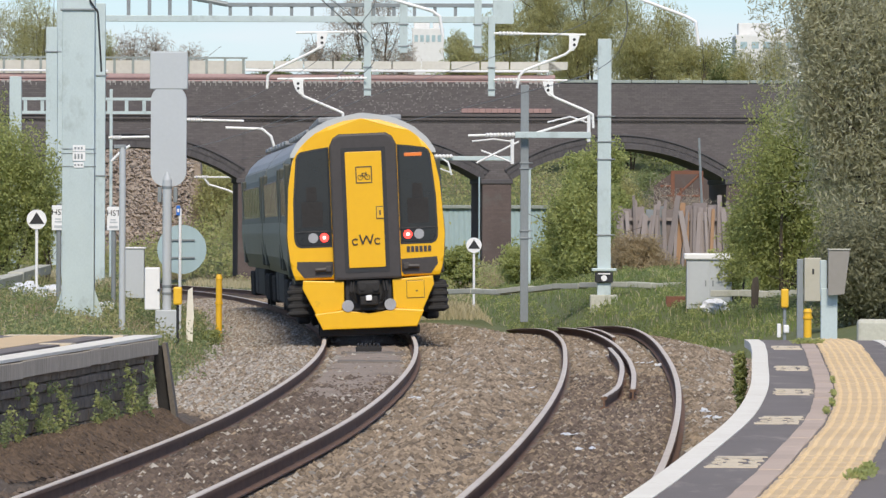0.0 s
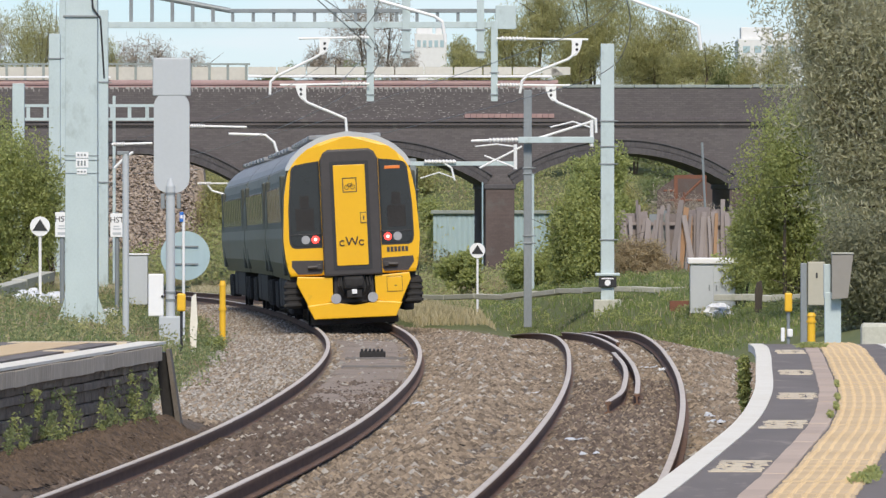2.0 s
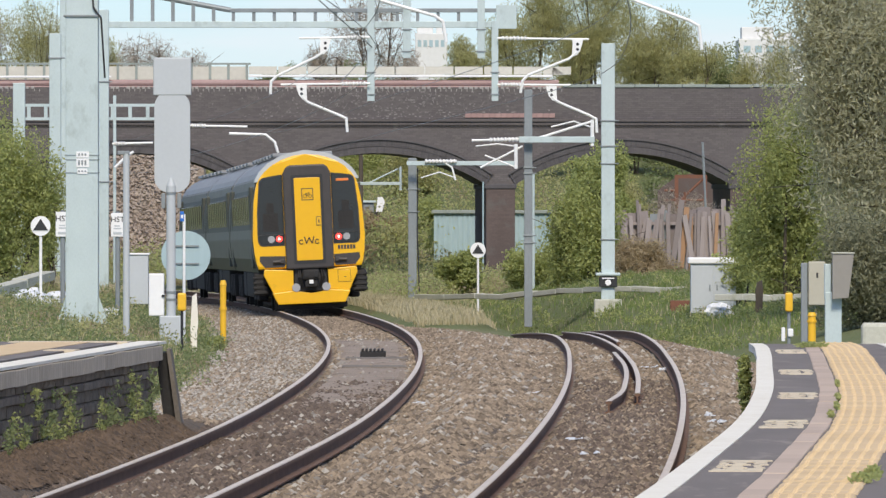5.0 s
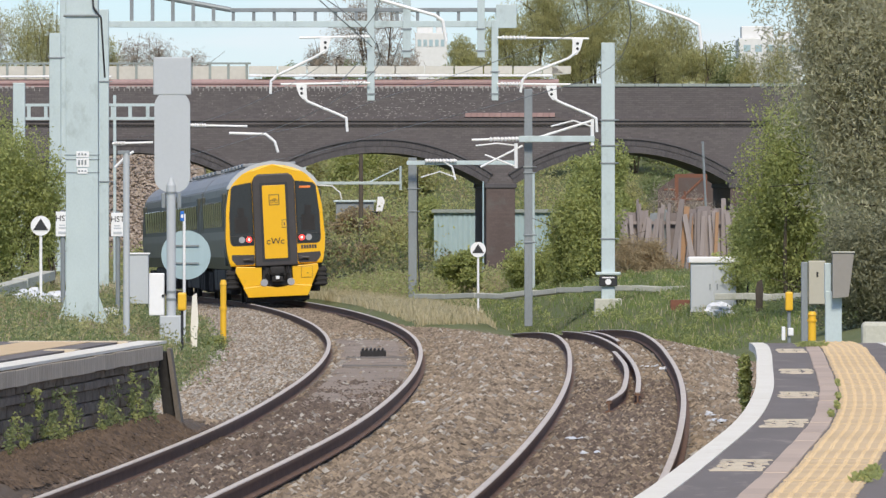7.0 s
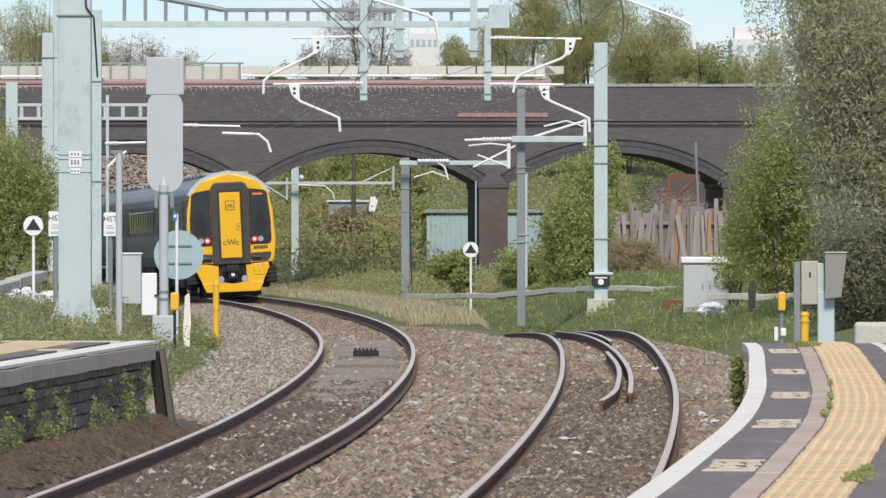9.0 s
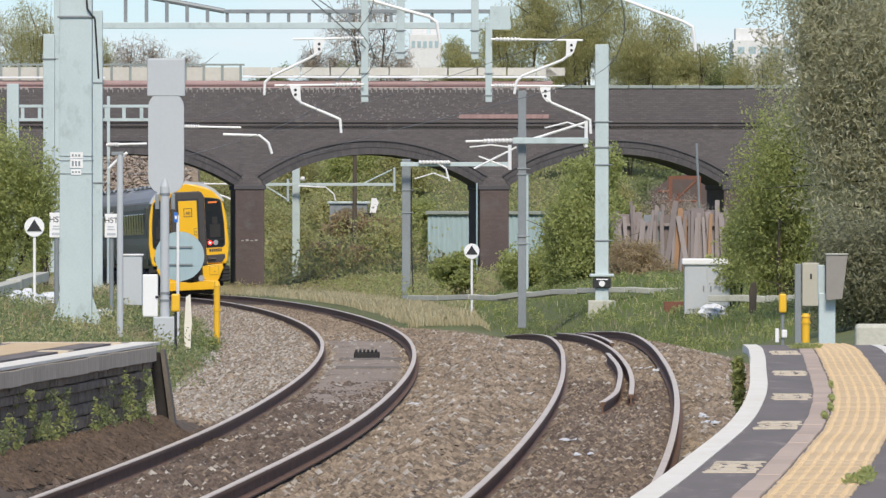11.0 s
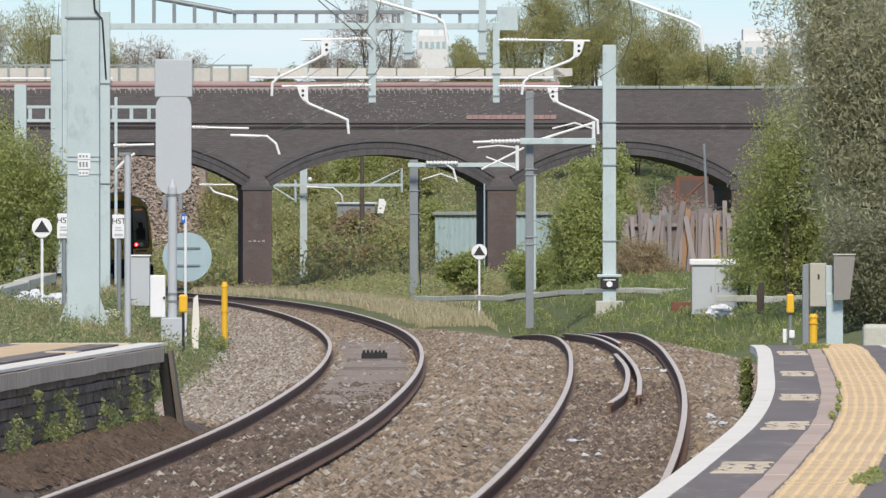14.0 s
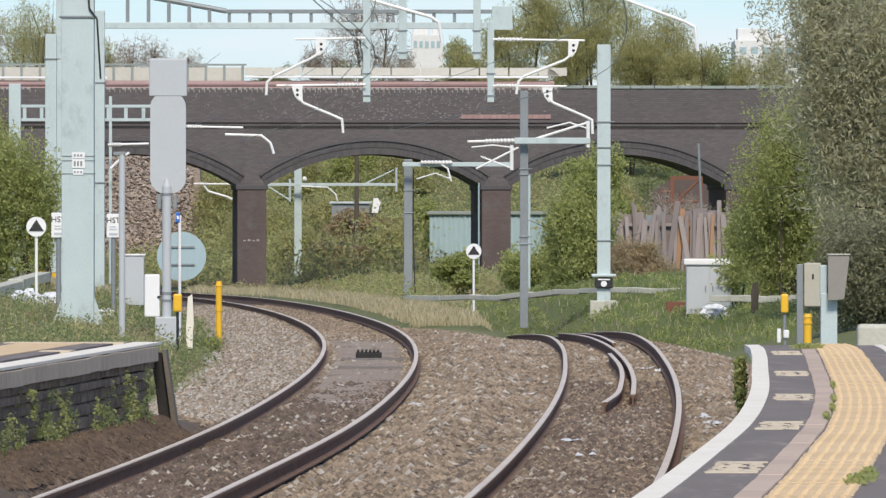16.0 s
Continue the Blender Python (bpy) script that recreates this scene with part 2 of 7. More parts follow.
    farwhite=mat("far_render", (0.74, 0.74, 0.72), (0.62, 0.62, 0.60), 0.8, scale=0.2, fine=3),
    plastic=mat("plastic_bag", (0.78, 0.79, 0.80), (0.60, 0.62, 0.64), 0.35, scale=4, fine=20, bump=0.5),
)


# ---- building blocks ----
def thing(name, at, label, category, group="", kind="", turn=0.0):
    ob = new(name)
    ob.empty_display_size = 0.2
    ob.matrix_world = pose(*at, 0, 0, turn)
    return tagged(ob, label, category, group, kind)


def part(name, bm, material, parent=None, label=""):
    """One mesh object out of bm, under parent."""
    me = bpy.data.meshes.new(name)
    bmesh.ops.recalc_face_normals(bm, faces=bm.faces)
    bm.to_mesh(me)
    bm.free()
    me.materials.append(M[material])
    ob = new(name, me)
    ob.parent = parent
    return tagged(ob, label)


def shared(name, me, parent, at, turn=0.0):
    ob = new(name, me)
    ob.parent = parent
    ob.matrix_basis = pose(*at, 0, 0, turn)
    return ob


def raw(name, verts, faces, material, parent=None, label=""):
    me = bpy.data.meshes.new(name)
    me.from_pydata([tuple(v) for v in verts], [], faces)
    me.materials.append(M[material])
    ob = new(name, me)
    ob.parent = parent
    return tagged(ob, label)


def box(bm, x0, x1, y0, y1, z0, z1, bevel=0.0, m=None):
    made = bmesh.ops.create_cube(bm, size=1.0)["verts"]
    for v in made:
        v.co = Vector((x0 + (v.co.x + 0.5) * (x1 - x0), y0 + (v.co.y + 0.5) * (y1 - y0), z0 + (v.co.z + 0.5) * (z1 - z0)))
    if bevel:
        edges = {e for v in made for e in v.link_edges}
        made = [v for v in bmesh.ops.bevel(bm, geom=list(edges), offset=bevel, segments=2, affect="EDGES", profile=0.5)["verts"]] + [v for v in made if v.is_valid]
    if m:
        bmesh.ops.transform(bm, matrix=m, verts=list({v for v in made if v.is_valid}))
    return bm


def rod(bm, a, b, r, r2=None, n=10):
    a, b = Vector(a), Vector(b)
    d = b - a
    q = d.to_track_quat("Z", "Y").to_matrix().to_4x4()
    bmesh.ops.create_cone(bm, cap_ends=True, segments=n, radius1=r, radius2=r if r2 is None else r2, depth=d.length, matrix=Matrix.Translation((a + b) / 2) @ q)
    return bm


def tube(bm, points, r, n=8):
    for a, b in zip(points[:-1], points[1:]):
        rod(bm, a, b, r, n=n)
    for p in points[1:-1]:
        bmesh.ops.create_uvsphere(bm, u_segments=n, v_segments=5, radius=r, matrix=Matrix.Translation(p))
    return bm


def prism(bm, outline, y0, y1):
    """A flat outline in x and z, drawn out from y0 to y1."""
    front = [bm.verts.new((x, y0, z)) for x, z in outline]
    rear = [bm.verts.new((x, y1, z)) for x, z in outline]
    bm.faces.new(front)
    bm.faces.new(rear[::-1])
    k = len(outline)
    for i in range(k):
        bm.faces.new((front[i], front[(i + 1) % k], rear[(i + 1) % k], rear[i]))
    return bm


def rounded(x0, x1, z0, z1, r, n=4):
    pts = []
    for cx_, cz_, a0 in ((x1 - r, z1 - r, 0), (x0 + r, z1 - r, 90), (x0 + r, z0 + r, 180), (x1 - r, z0 + r, 270)):
        for i in range(n + 1):
            a = radians(a0 + 90 * i / n)
            pts.append((cx_ + r * math.cos(a), cz_ + r * math.sin(a)))
    return pts


def B():
    return bmesh.new()


# ---- the lines of the two tracks ----
def curve(xs, ys):
    """A smooth function through a few stations."""
    xs, ys = np.array(xs, float), np.array(ys, float)
    slope = np.gradient(ys, xs)

    def exact(x):
        x = np.clip(x, xs[0], xs[-1])
        i = np.clip(np.searchsorted(xs, x) - 1, 0, len(xs) - 2)
        h = xs[i + 1] - xs[i]
        u = (x - xs[i]) / h
        return ((2 * u**3 - 3 * u**2 + 1) * ys[i] + (u**3 - 2 * u**2 + u) * h * slope[i]
                + (-2 * u**3 + 3 * u**2) * ys[i + 1] + (u**3 - u**2) * h * slope[i + 1])
    grid = np.arange(xs[0], xs[-1] + 0.25, 0.25)
    table = exact(grid)
    return lambda x: np.interp(x, grid, table)


line_x = curve((-80, -40, 0, 40, 76, 96, 116, 136, 156, 176, 196, 220, 243, 273, 300, 319, 352, 387, 430, 500, 620),
               (-17.0, -11.6, -7.4, -4.35, -2.48, -1.70, -1.27, -1.10, -1.22, -1.68, -2.34, -3.32, -4.43, -6.14, -8.0, -9.55, -12.6, -16.2, -21.3, -31.5, -52))
line_z = curve((-80, 140, 172, 196, 243, 273, 319, 352, 387, 450, 620), (0, 0, -0.03, -0.12, -0.36, -0.54, -0.86, -1.03, -1.12, -1.2, -1.2))
right_x = curve((-80, -40, 0, 40, 76, 96, 116, 136, 156, 172, 196, 220, 250, 305, 352, 430, 620),
                (-13.4, -8.0, -3.8, -0.75, 1.08, 1.78, 2.31, 2.66, 2.84, 2.68, 1.65, 0.4, -1.4, -4.5, -8.4, -16.9, -47))
right_z = curve((-80, 150, 165, 180, 196, 220, 305, 620), (0, 0, -0.02, -0.20, -0.55, -0.85, -1.0, -1.2))
CANT = 0.05


def line(fx, fz, y):
    x, z = float(fx(y)), float(fz(y))
    d = Vector((float(fx(y + 0.5)) - float(fx(y - 0.5)), 1.0, float(fz(y + 0.5)) - float(fz(y - 0.5)))).normalized()
    side = Vector((d.y, -d.x, 0)).normalized()
    return Vector((x, y, z)), d, side


def ground_z(x, y):
    """Height of the bare ground."""
    lx, lz = float(line_x(y)), float(line_z(y))
    rx = float(right_x(y))
    zl = lz - 0.45
    z = zl
    if lx < x < rx:  # a grassy hump parts the tracks where they diverge
        u = (x - lx) / (rx - lx)
        w = min(max((y - 176) / 16, 0), 1)
        z = zl + w * 0.50 * min(max((u - 0.26) / 0.16, 0), 1) * max(min(max((0.86 - u) / 0.12, 0), 1), min(max((y - 240) / 16, 0), 1))
    if x > rx:  # verge, then bank, beside the right-hand track
        u = x - rx - 2.2
        far = min(max((y - 165) / 50, 0), 1)
        base = -0.35 * (1 - far) + (-0.30) * far
        rz = float(right_z(y)) - 0.45
        w = min(max(u / 1.6, 0), 1)
        away = min(max((y - 245) / 60, 0), 1)
        buried = min(max((y - 240) / 16, 0), 1)
        rz = rz * (1 - buried) + (lz - 0.15) * buried
        z = rz * (1 - w) + (base - 0.38 * away + 0.22 * (1 - 0.85 * away) * min(max(u - 1.0, 0), 3)) * w
    elif x < lx:
        u = lx - x - 2.7
        w = min(max(u / 1.2, 0), 1)
        lift = 0.45 + (0.05 if y < 200 else 0.25)
        z = zl + lift * w + 0.12 * max(min(u - 1.5, 4), 0)
    if y > 356:  # the cutting's side beyond the bridge
        d = (x - rx) - 3.0
        w = min(max((y - 356) / 45, 0), 1)
        z += w * min(max(d, 0) * 0.45, 5.0)
        d = (lx - x) - 4.0
        z += w * min(max(d, 0) * 0.35, 3.0)
    return z


# ---- ground, ballast and rails ----
def build_ground():
    ys = list(range(-60, 60, 12)) + list(range(60, 330, 3)) + list(range(330, 460, 8)) + [480, 520, 600, 800, 1200, 2000, 3500]
    offs = [-1500, -500, -200, -100, -60, -40, -30, -24] + [o * 0.8 for o in range(-25, 30)] + [26, 30, 40, 60, 100, 200, 500, 1500]
    verts, faces = [], []
    for y in ys:
        for o in offs:
            x = float(line_x(y)) + o
            verts.append((x, y, ground_z(x, y) + 0.05 * noise.noise((x * 0.6, y * 0.3, 0))))
    w = len(offs)
    for j in range(len(ys) - 1):
        for i in range(w - 1):
            faces.append((j * w + i, j * w + i + 1, (j + 1) * w + i + 1, (j + 1) * w + i))
    ob = raw("ground", verts, faces, "grass")
    for p in ob.data.polygons:
        p.use_smooth = True
    return tagged(ob, "rough grass and weeds over the railway verge", "ground", kind="structure")


def bed_z(y, o):
    """Top of the ballast at the offset o from the left-hand track, which spans both tracks."""
    lz, rz = float(line_z(y)), float(right_z(y))
    gap = float(right_x(y)) - float(line_x(y))
    heaped = min(max((106 - y) / 8, 0), 1) * min(max((-o - 0.92) / 0.42, 0), 1)  # rubble against the platform wall
    if o < -1.3:
        return lz - 0.17 - 0.11 * (-o - 1.3) * (1 - heaped) + 0.27 * heaped
    if o < -0.92:
        return lz - 0.17 + 0.27 * heaped
    if o < 1.3:
        return lz - 0.17
    if o < gap - 1.3:
        u = (o - 1.3) / (gap - 2.6)
        return (lz * (1 - u) + rz * u) - 0.17 + 0.10 * math.sin(math.pi * u) - 1.2 * u * min(max((y - 240) / 16, 0), 1)
    if o < gap + 1.3:
        return rz - 0.17 - 1.2 * min(max((y - 240) / 16, 0), 1)
    return rz - 0.17 - 0.22 * (o - gap - 1.3) - 1.2 * min(max((y - 240) / 16, 0), 1)


def build_ballast():
    ys = list(range(-60, 60, 10)) + list(range(60, 340, 2)) + list(range(340, 620, 10))
    n = 37
    verts, faces = [], []
    for y in ys:
        gap = float(right_x(y)) - float(line_x(y))
        for i in range(n):
            o = -3.4 + (gap + 6.4) * i / (n - 1)
            verts.append((float(line_x(y)) + o, y, bed_z(y, o) + 0.02 * noise.noise((o * 2, y * 1.3, 3))))
    for j in range(len(ys) - 1):
        for i in range(n - 1):
            faces.append((j * n + i, j * n + i + 1, (j + 1) * n + i + 1, (j + 1) * n + i))
    tagged(raw("ballast_bed", verts, faces, "ballast"), "brown crushed-stone ballast under both tracks", "ballast", kind="structure")


def build_stones(name, material, count, y0, y1, pick, size, label, seed):
    """Loose stones, each a small rough lump, lying on the bed."""
    rnd = np.random.RandomState(seed)
    base = np.array([(1, 0, -0.3), (-1, 0, -0.3), (0, 1, -0.3), (0, -1, -0.3), (0, 0, 1)], float)
    tri = np.array([(0, 2, 4), (2, 1, 4), (1, 3, 4), (3, 0, 4)])
    place = []
    while len(place) < count:
        y = y0 + (y1 - y0) * rnd.rand() ** 1.25
        o = pick(y, rnd)
        if o is not None:
            place.append((float(line_x(y)) + o, y, bed_z(y, o) + 0.006))
    s = size * (0.45 + 1.1 * rnd.rand(count, 1, 1) ** 1.5)
    p = base[None] * s * (0.7 + 0.6 * rnd.rand(count, 5, 1))
    a = rnd.rand(count) * 6.283
    c, d = np.cos(a)[:, None], np.sin(a)[:, None]
    x, y, z = p[:, :, 0] * 1.15, p[:, :, 1] * 1.0, p[:, :, 2] * 0.55
    p = np.stack([x * c - y * d, x * d + y * c, z], 2) + (rnd.rand(count, 5, 3) - 0.3) * s * 0.4
    verts = (p + np.array(place)[:, None]).reshape(-1, 3)
    faces = (tri[None] + 5 * np.arange(count)[:, None, None]).reshape(-1, 3)
    return tagged(raw(name, verts, faces.tolist(), material), label, "ballast", kind="stuff")


RAIL = [(-0.07, -0.159), (0.07, -0.159), (0.07, -0.145), (0.012, -0.125), (0.012, -0.045), (0.036, -0.035), (0.036, -0.008), (0.028, 0.0),
        (-0.028, 0.0), (-0.036, -0.008), (-0.036, -0.035), (-0.012, -0.045), (-0.012, -0.125), (-0.07, -0.145)]


def sweep(name, fx, fz, offset, lift, y0, y1, step, profile, material, parent=None, label=""):
    """A profile drawn along a track at a sideways offset."""
    verts, faces = [], []
    n = len(profile)
    ys = np.arange(y0, y1 + 0.01, step)
    for y in ys:
        p, d, side = line(fx, fz, y)
        for a, b in profile:
            q = p + side * (offset + a)
            verts.append((q.x, q.y, q.z + lift + b))
    for j in range(len(ys) - 1):
        for i in range(n):
            faces.append((j * n + i, j * n + (i + 1) % n, (j + 1) * n + (i + 1) % n, (j + 1) * n + i))
    faces.append(tuple(range(n)))
    faces.append(tuple(range((len(ys) - 1) * n, len(ys) * n))[::-1])
    ob = raw(name, verts, faces, material, parent, label)
    return ob


HEAD = [(-0.034, -0.012), (0.034, -0.012), (0.031, 0.003), (-0.031, 0.003)]


def build_track(fx, fz, label, y1):
    tr = thing("railway_track", (0, 0, 0), label, "railway track", kind="structure")
    for side in (-1, 1):
        rail = sweep("rail", fx, fz, side * 0.7525, CANT / 2 * side, -60, y1, 3, RAIL, "railside", tr, "rusty flat-bottom steel rail")
        sweep("running_surface", fx, fz, side * 0.7525, CANT / 2 * side, -60, y1, 3, HEAD, "railhead", rail, "worn bright rail head")
    bm = B()
    box(bm, -1.25, 1.25, -0.13, 0.13, -0.2, 0.0, 0.02)
    me = bpy.data.meshes.new("sleeper")
    bm.to_mesh(me)
    bm.free()
    me.materials.append(M["sleeper"])
    y, k = 66.0, 0
    while y < 190:
        p, d, side = line(fx, fz, y)
        shared("sleeper", me, tr, (p.x, p.y, p.z - 0.168 + 0.012 * random.random()), math.degrees(math.atan2(side.y, side.x)))
        y += 0.7
    return tr


build_ground()
build_ballast()
track_left = build_track(line_x, line_z, "curving railway track with rusty rails on ballast", 600)
track_right = build_track(right_x, right_z, "second curving railway track running beside the platform", 258)


# ---- platforms ----
def strip(name, edge, a, b, z0, z1, y0, y1, material, parent, label="", step=1.5):
    """A strip of a platform between the offsets a and b from its edge."""
    verts, faces = [], []
    ys = np.arange(y0, y1 + 0.01, step)
    for y in ys:
        x = float(edge(y))
        verts += [(x + a, y, z0), (x + a, y, z1), (x + b, y, z1), (x + b, y, z0)]
    for j in range(len(ys) - 1):
        for i in range(4):
            faces.append((j * 4 + i, j * 4 + (i + 1) % 4, (j + 1) * 4 + (i + 1) % 4, (j + 1) * 4 + i))
    faces += [(0, 1, 2, 3), tuple(range(4 * len(ys) - 4, 4 * len(ys)))[::-1]]
    return raw(name, verts, faces, material, parent, label)


edge_r = curve((-60, -20, 0, 20, 40, 46.6, 55, 62, 71, 83, 90, 95, 97), (-9.0, -4.6, -2.75, -1.05, 0.50, 1.0, 1.56, 2.00, 2.44, 2.88, 3.12, 3.25, 3.25))
edge_l = curve((-60, 40, 82, 98), (-13.5, -6.9, -4.02, -2.97))
platform_right = thing("platform_right", (0, 0, 0), "station platform with white edge line and buff tactile paving", "platform", kind="structure")
platform_left = thing("platform_left", (0, 0, 0), "weathered block-built platform with white-edged concrete coping", "platform", kind="structure")


def build_platforms():
    r, zt = platform_right, 0.915
    strip("wall", edge_r, 0.12, 9.0, -0.6, zt - 0.09, -60, 97, "mortar", r, "brick platform wall and fill")
    strip("surface", edge_r, 0.0, 9.0, zt - 0.085, zt - 0.006, -60, 97, "asphalt", r, "grey asphalt platform surface")
    strip("edge_line", edge_r, -0.004, 0.145, zt - 0.08, zt, -60, 97, "whiteline", r, "white painted platform edge")
    strip("rear_line", edge_r, 1.36, 1.46, zt - 0.05, zt - 0.001, -60, 97, "whiteline", r, "white painted line behind the tactile paving")
    l = platform_left
    strip("fill", edge_l, -9.0, -0.135, -0.6, zt - 0.25, -60, 97.6, "mortar", l, "platform fill behind the wall")
    strip("surface", edge_l, -9.0, -0.45, zt - 0.24, zt - 0.006, -60, 97.6, "asphalt", l, "grey asphalt platform surface")
    strip("tactile_strip", edge_l, -1.45, -0.74, zt - 0.05, zt, -60, 97.6, "tactile", l, "buff tactile paving")
    strip("edge_line", edge_l, -0.27, 0.02, zt - 0.026, zt + 0.002, -60, 98, "whiteline", l, "white painted coping edge")
    for y0, y1, a, b in ((96.9, 97.5, -1.62, -0.34), (91.6, 92.1, -0.66, -0.34)):
        strip("end_line", edge_l, a, b, zt - 0.03, zt + 0.003, y0, y1, "legend", l, "worn white line across the platform", 0.25)


build_platforms()


# ---- the arched bridge ----
BY, BTURN = 343.0, 2.5
bridge = thing("road_bridge", (0, BY, 0), "sooty dark brick arched road bridge over the railway", "bridge", turn=BTURN)
PITCH, PIERW, SPRING, CROWN = 9.28, 1.10, 2.99, 4.18
PIER_X = [-7.09 + PITCH * k for k in range(-3, 5)]
STRING, TOP, DEEP = 5.26, 6.78, 9.0


def arc(x0, x1, zs, zc, n=28):
    """Points of a segmental arch from x0 to x1."""
    half, rise = (x1 - x0) / 2, zc - zs
    r = (half * half + rise * rise) / (2 * rise)
    a = math.asin(half / r)
    return [((x0 + x1) / 2 + r * math.sin(t), zc - r + r * math.cos(t)) for t in np.linspace(-a, a, n)]


def build_bridge():
    for k, px in enumerate(PIER_X):
        bm = B()
        box(bm, px - PIERW / 2, px + PIERW / 2, 0.0, DEEP, -1.6, SPRING, 0.03)
        pier = part("pier", bm, "pierbrick", bridge, "brown brick bridge pier")
        bm = B()
        box(bm, px - PIERW / 2 - 0.06, px + PIERW / 2 + 0.06, -0.05, DEEP, SPRING - 0.16, SPRING + 0.02, 0.03)
        part("impost", bm, "ring", pier)
    for a, b in zip(PIER_X[:-1], PIER_X[1:]):
        x0, x1 = a + PIERW / 2, b - PIERW / 2
        low = arc(x0, x1, SPRING, CROWN)
        bm = B()
        top = STRING + 0.1
        loop_low = [(a, SPRING)] + low + [(b, SPRING)]
        rows = []
        for y in (0.0, DEEP):
            rows.append(([bm.verts.new((x, y, z)) for x, z in loop_low], [bm.verts.new((x, y, top)) for x, z in loop_low]))
        for i in range(len(loop_low) - 1):
            for lo, hi in rows:
                bm.faces.new((lo[i], lo[i + 1], hi[i + 1], hi[i]))
            bm.faces.new((rows[0][0][i], rows[0][0][i + 1], rows[1][0][i + 1], rows[1][0][i]))
        part("spandrel", bm, "bridge", bridge, "sooty brick spandrel wall and vault")
        # the ring: voussoir bricks in two rows, proud of the wall
        bm = B()
        n = 98
        for row, (t0, t1) in enumerate(((0.0, 0.48), (0.52, 1.0))):
            lo = arc(x0, x1, SPRING, CROWN, n + 1)
            hi = arc(x0 - 0.22, x1 + 0.22, SPRING + 0.36, CROWN + 0.50, n + 1)
            for i in range(n):
                def at(j, t):
                    return lo[j][0] + (hi[j][0] - lo[j][0]) * t, lo[j][1] + (hi[j][1] - lo[j][1]) * t
                p, q, r_, s = at(i, t0), at(i + 1, t0), at(i + 1, t1), at(i, t1)
                g = 0.05
                quad = [(p[0] + (q[0] - p[0]) * g, p[1] + (q[1] - p[1]) * g), (q[0] - (q[0] - p[0]) * g, q[1] - (q[1] - p[1]) * g),
                        (r_[0] - (r_[0] - s[0]) * g, r_[1] - (r_[1] - s[1]) * g), (s[0] + (r_[0] - s[0]) * g, s[1] + (r_[1] - s[1]) * g)]
                prism(bm, quad, -0.05 - 0.008 * random.random(), 0.2)
        tagged(part("arch_ring", bm, "ring", bridge, "dark brick arch ring of two rowlocks"), kind="stuff")
        bm = B()
        hood, rim = arc(x0 - 0.22, x1 + 0.22, SPRING + 0.36, CROWN + 0.50, 40), arc(x0 - 0.26, x1 + 0.26, SPRING + 0.43, CROWN + 0.56, 40)
        prism(bm, hood + rim[::-1], -0.11, 0.1)
        part("hood_mould", bm, "ring", bridge, "thin projecting hood course over the arch")
    xa, xb = PIER_X[0], PIER_X[-1]
    bm = B()
    box(bm, xa, xb, 0.0, 0.45, STRING + 0.1, TOP - 0.10)
    parapet = part("parapet", bm, "bridge", bridge, "dark brick parapet")
    bm = B()
    box(bm, xa, xb, DEEP - 0.45, DEEP, STRING + 0.1, TOP - 0.10)
    part("parapet", bm, "bridge", bridge, "dark brick parapet")
    bm = B()
    box(bm, xa, xb, 0.45, DEEP - 0.45, STRING - 0.1, STRING + 0.35)
    part("deck", bm, "asphalt", bridge, "road deck")
    bm = B()
    box(bm, xa, xb, -0.09, 0.1, STRING - 0.02, STRING + 0.10, 0.02)
    box(bm, xa, xb, -0.15, 0.1, STRING + 0.11, STRING + 0.23, 0.02)
    x = xa
    while x < xb:
        box(bm, x, x + 0.06, -0.07, 0.05, STRING - 0.075, STRING - 0.02)
        x += 0.15
    tagged(part("string_course", bm, "bridge", bridge, "projecting brick string course with dentils"), kind="stuff")
    # faced bricks of the parapet, joined
    verts, faces, k = [], [], 0
    z, row = STRING + 0.245, 0
    while z < TOP - 0.17:
        x = -18 + (row % 2) * 0.115
        while x < 16.5:
            d = 0.006 + 0.006 * random.random()
            w = 0.215
            verts += [(x, -d, z), (x + w, -d, z), (x + w, -d, z + 0.065), (x, -d, z + 0.065), (x, 0.02, z), (x + w, 0.02, z), (x + w, 0.02, z + 0.065), (x, 0.02, z + 0.065)]
            faces += [tuple(8 * k + i for i in f) for f in ((0, 1, 2, 3), (0, 4, 5, 1), (1, 5, 6, 2), (2, 6, 7, 3), (3, 7, 4, 0))]
            k += 1
            x += 0.23
        z += 0.077
        row += 1
    tagged(raw("brick_facing", verts, faces, "bridge_brick", bridge, "rows of dark engineering bricks"), kind="stuff")
    verts, faces, k = [], [], 0
    z, row = -1.2, 0
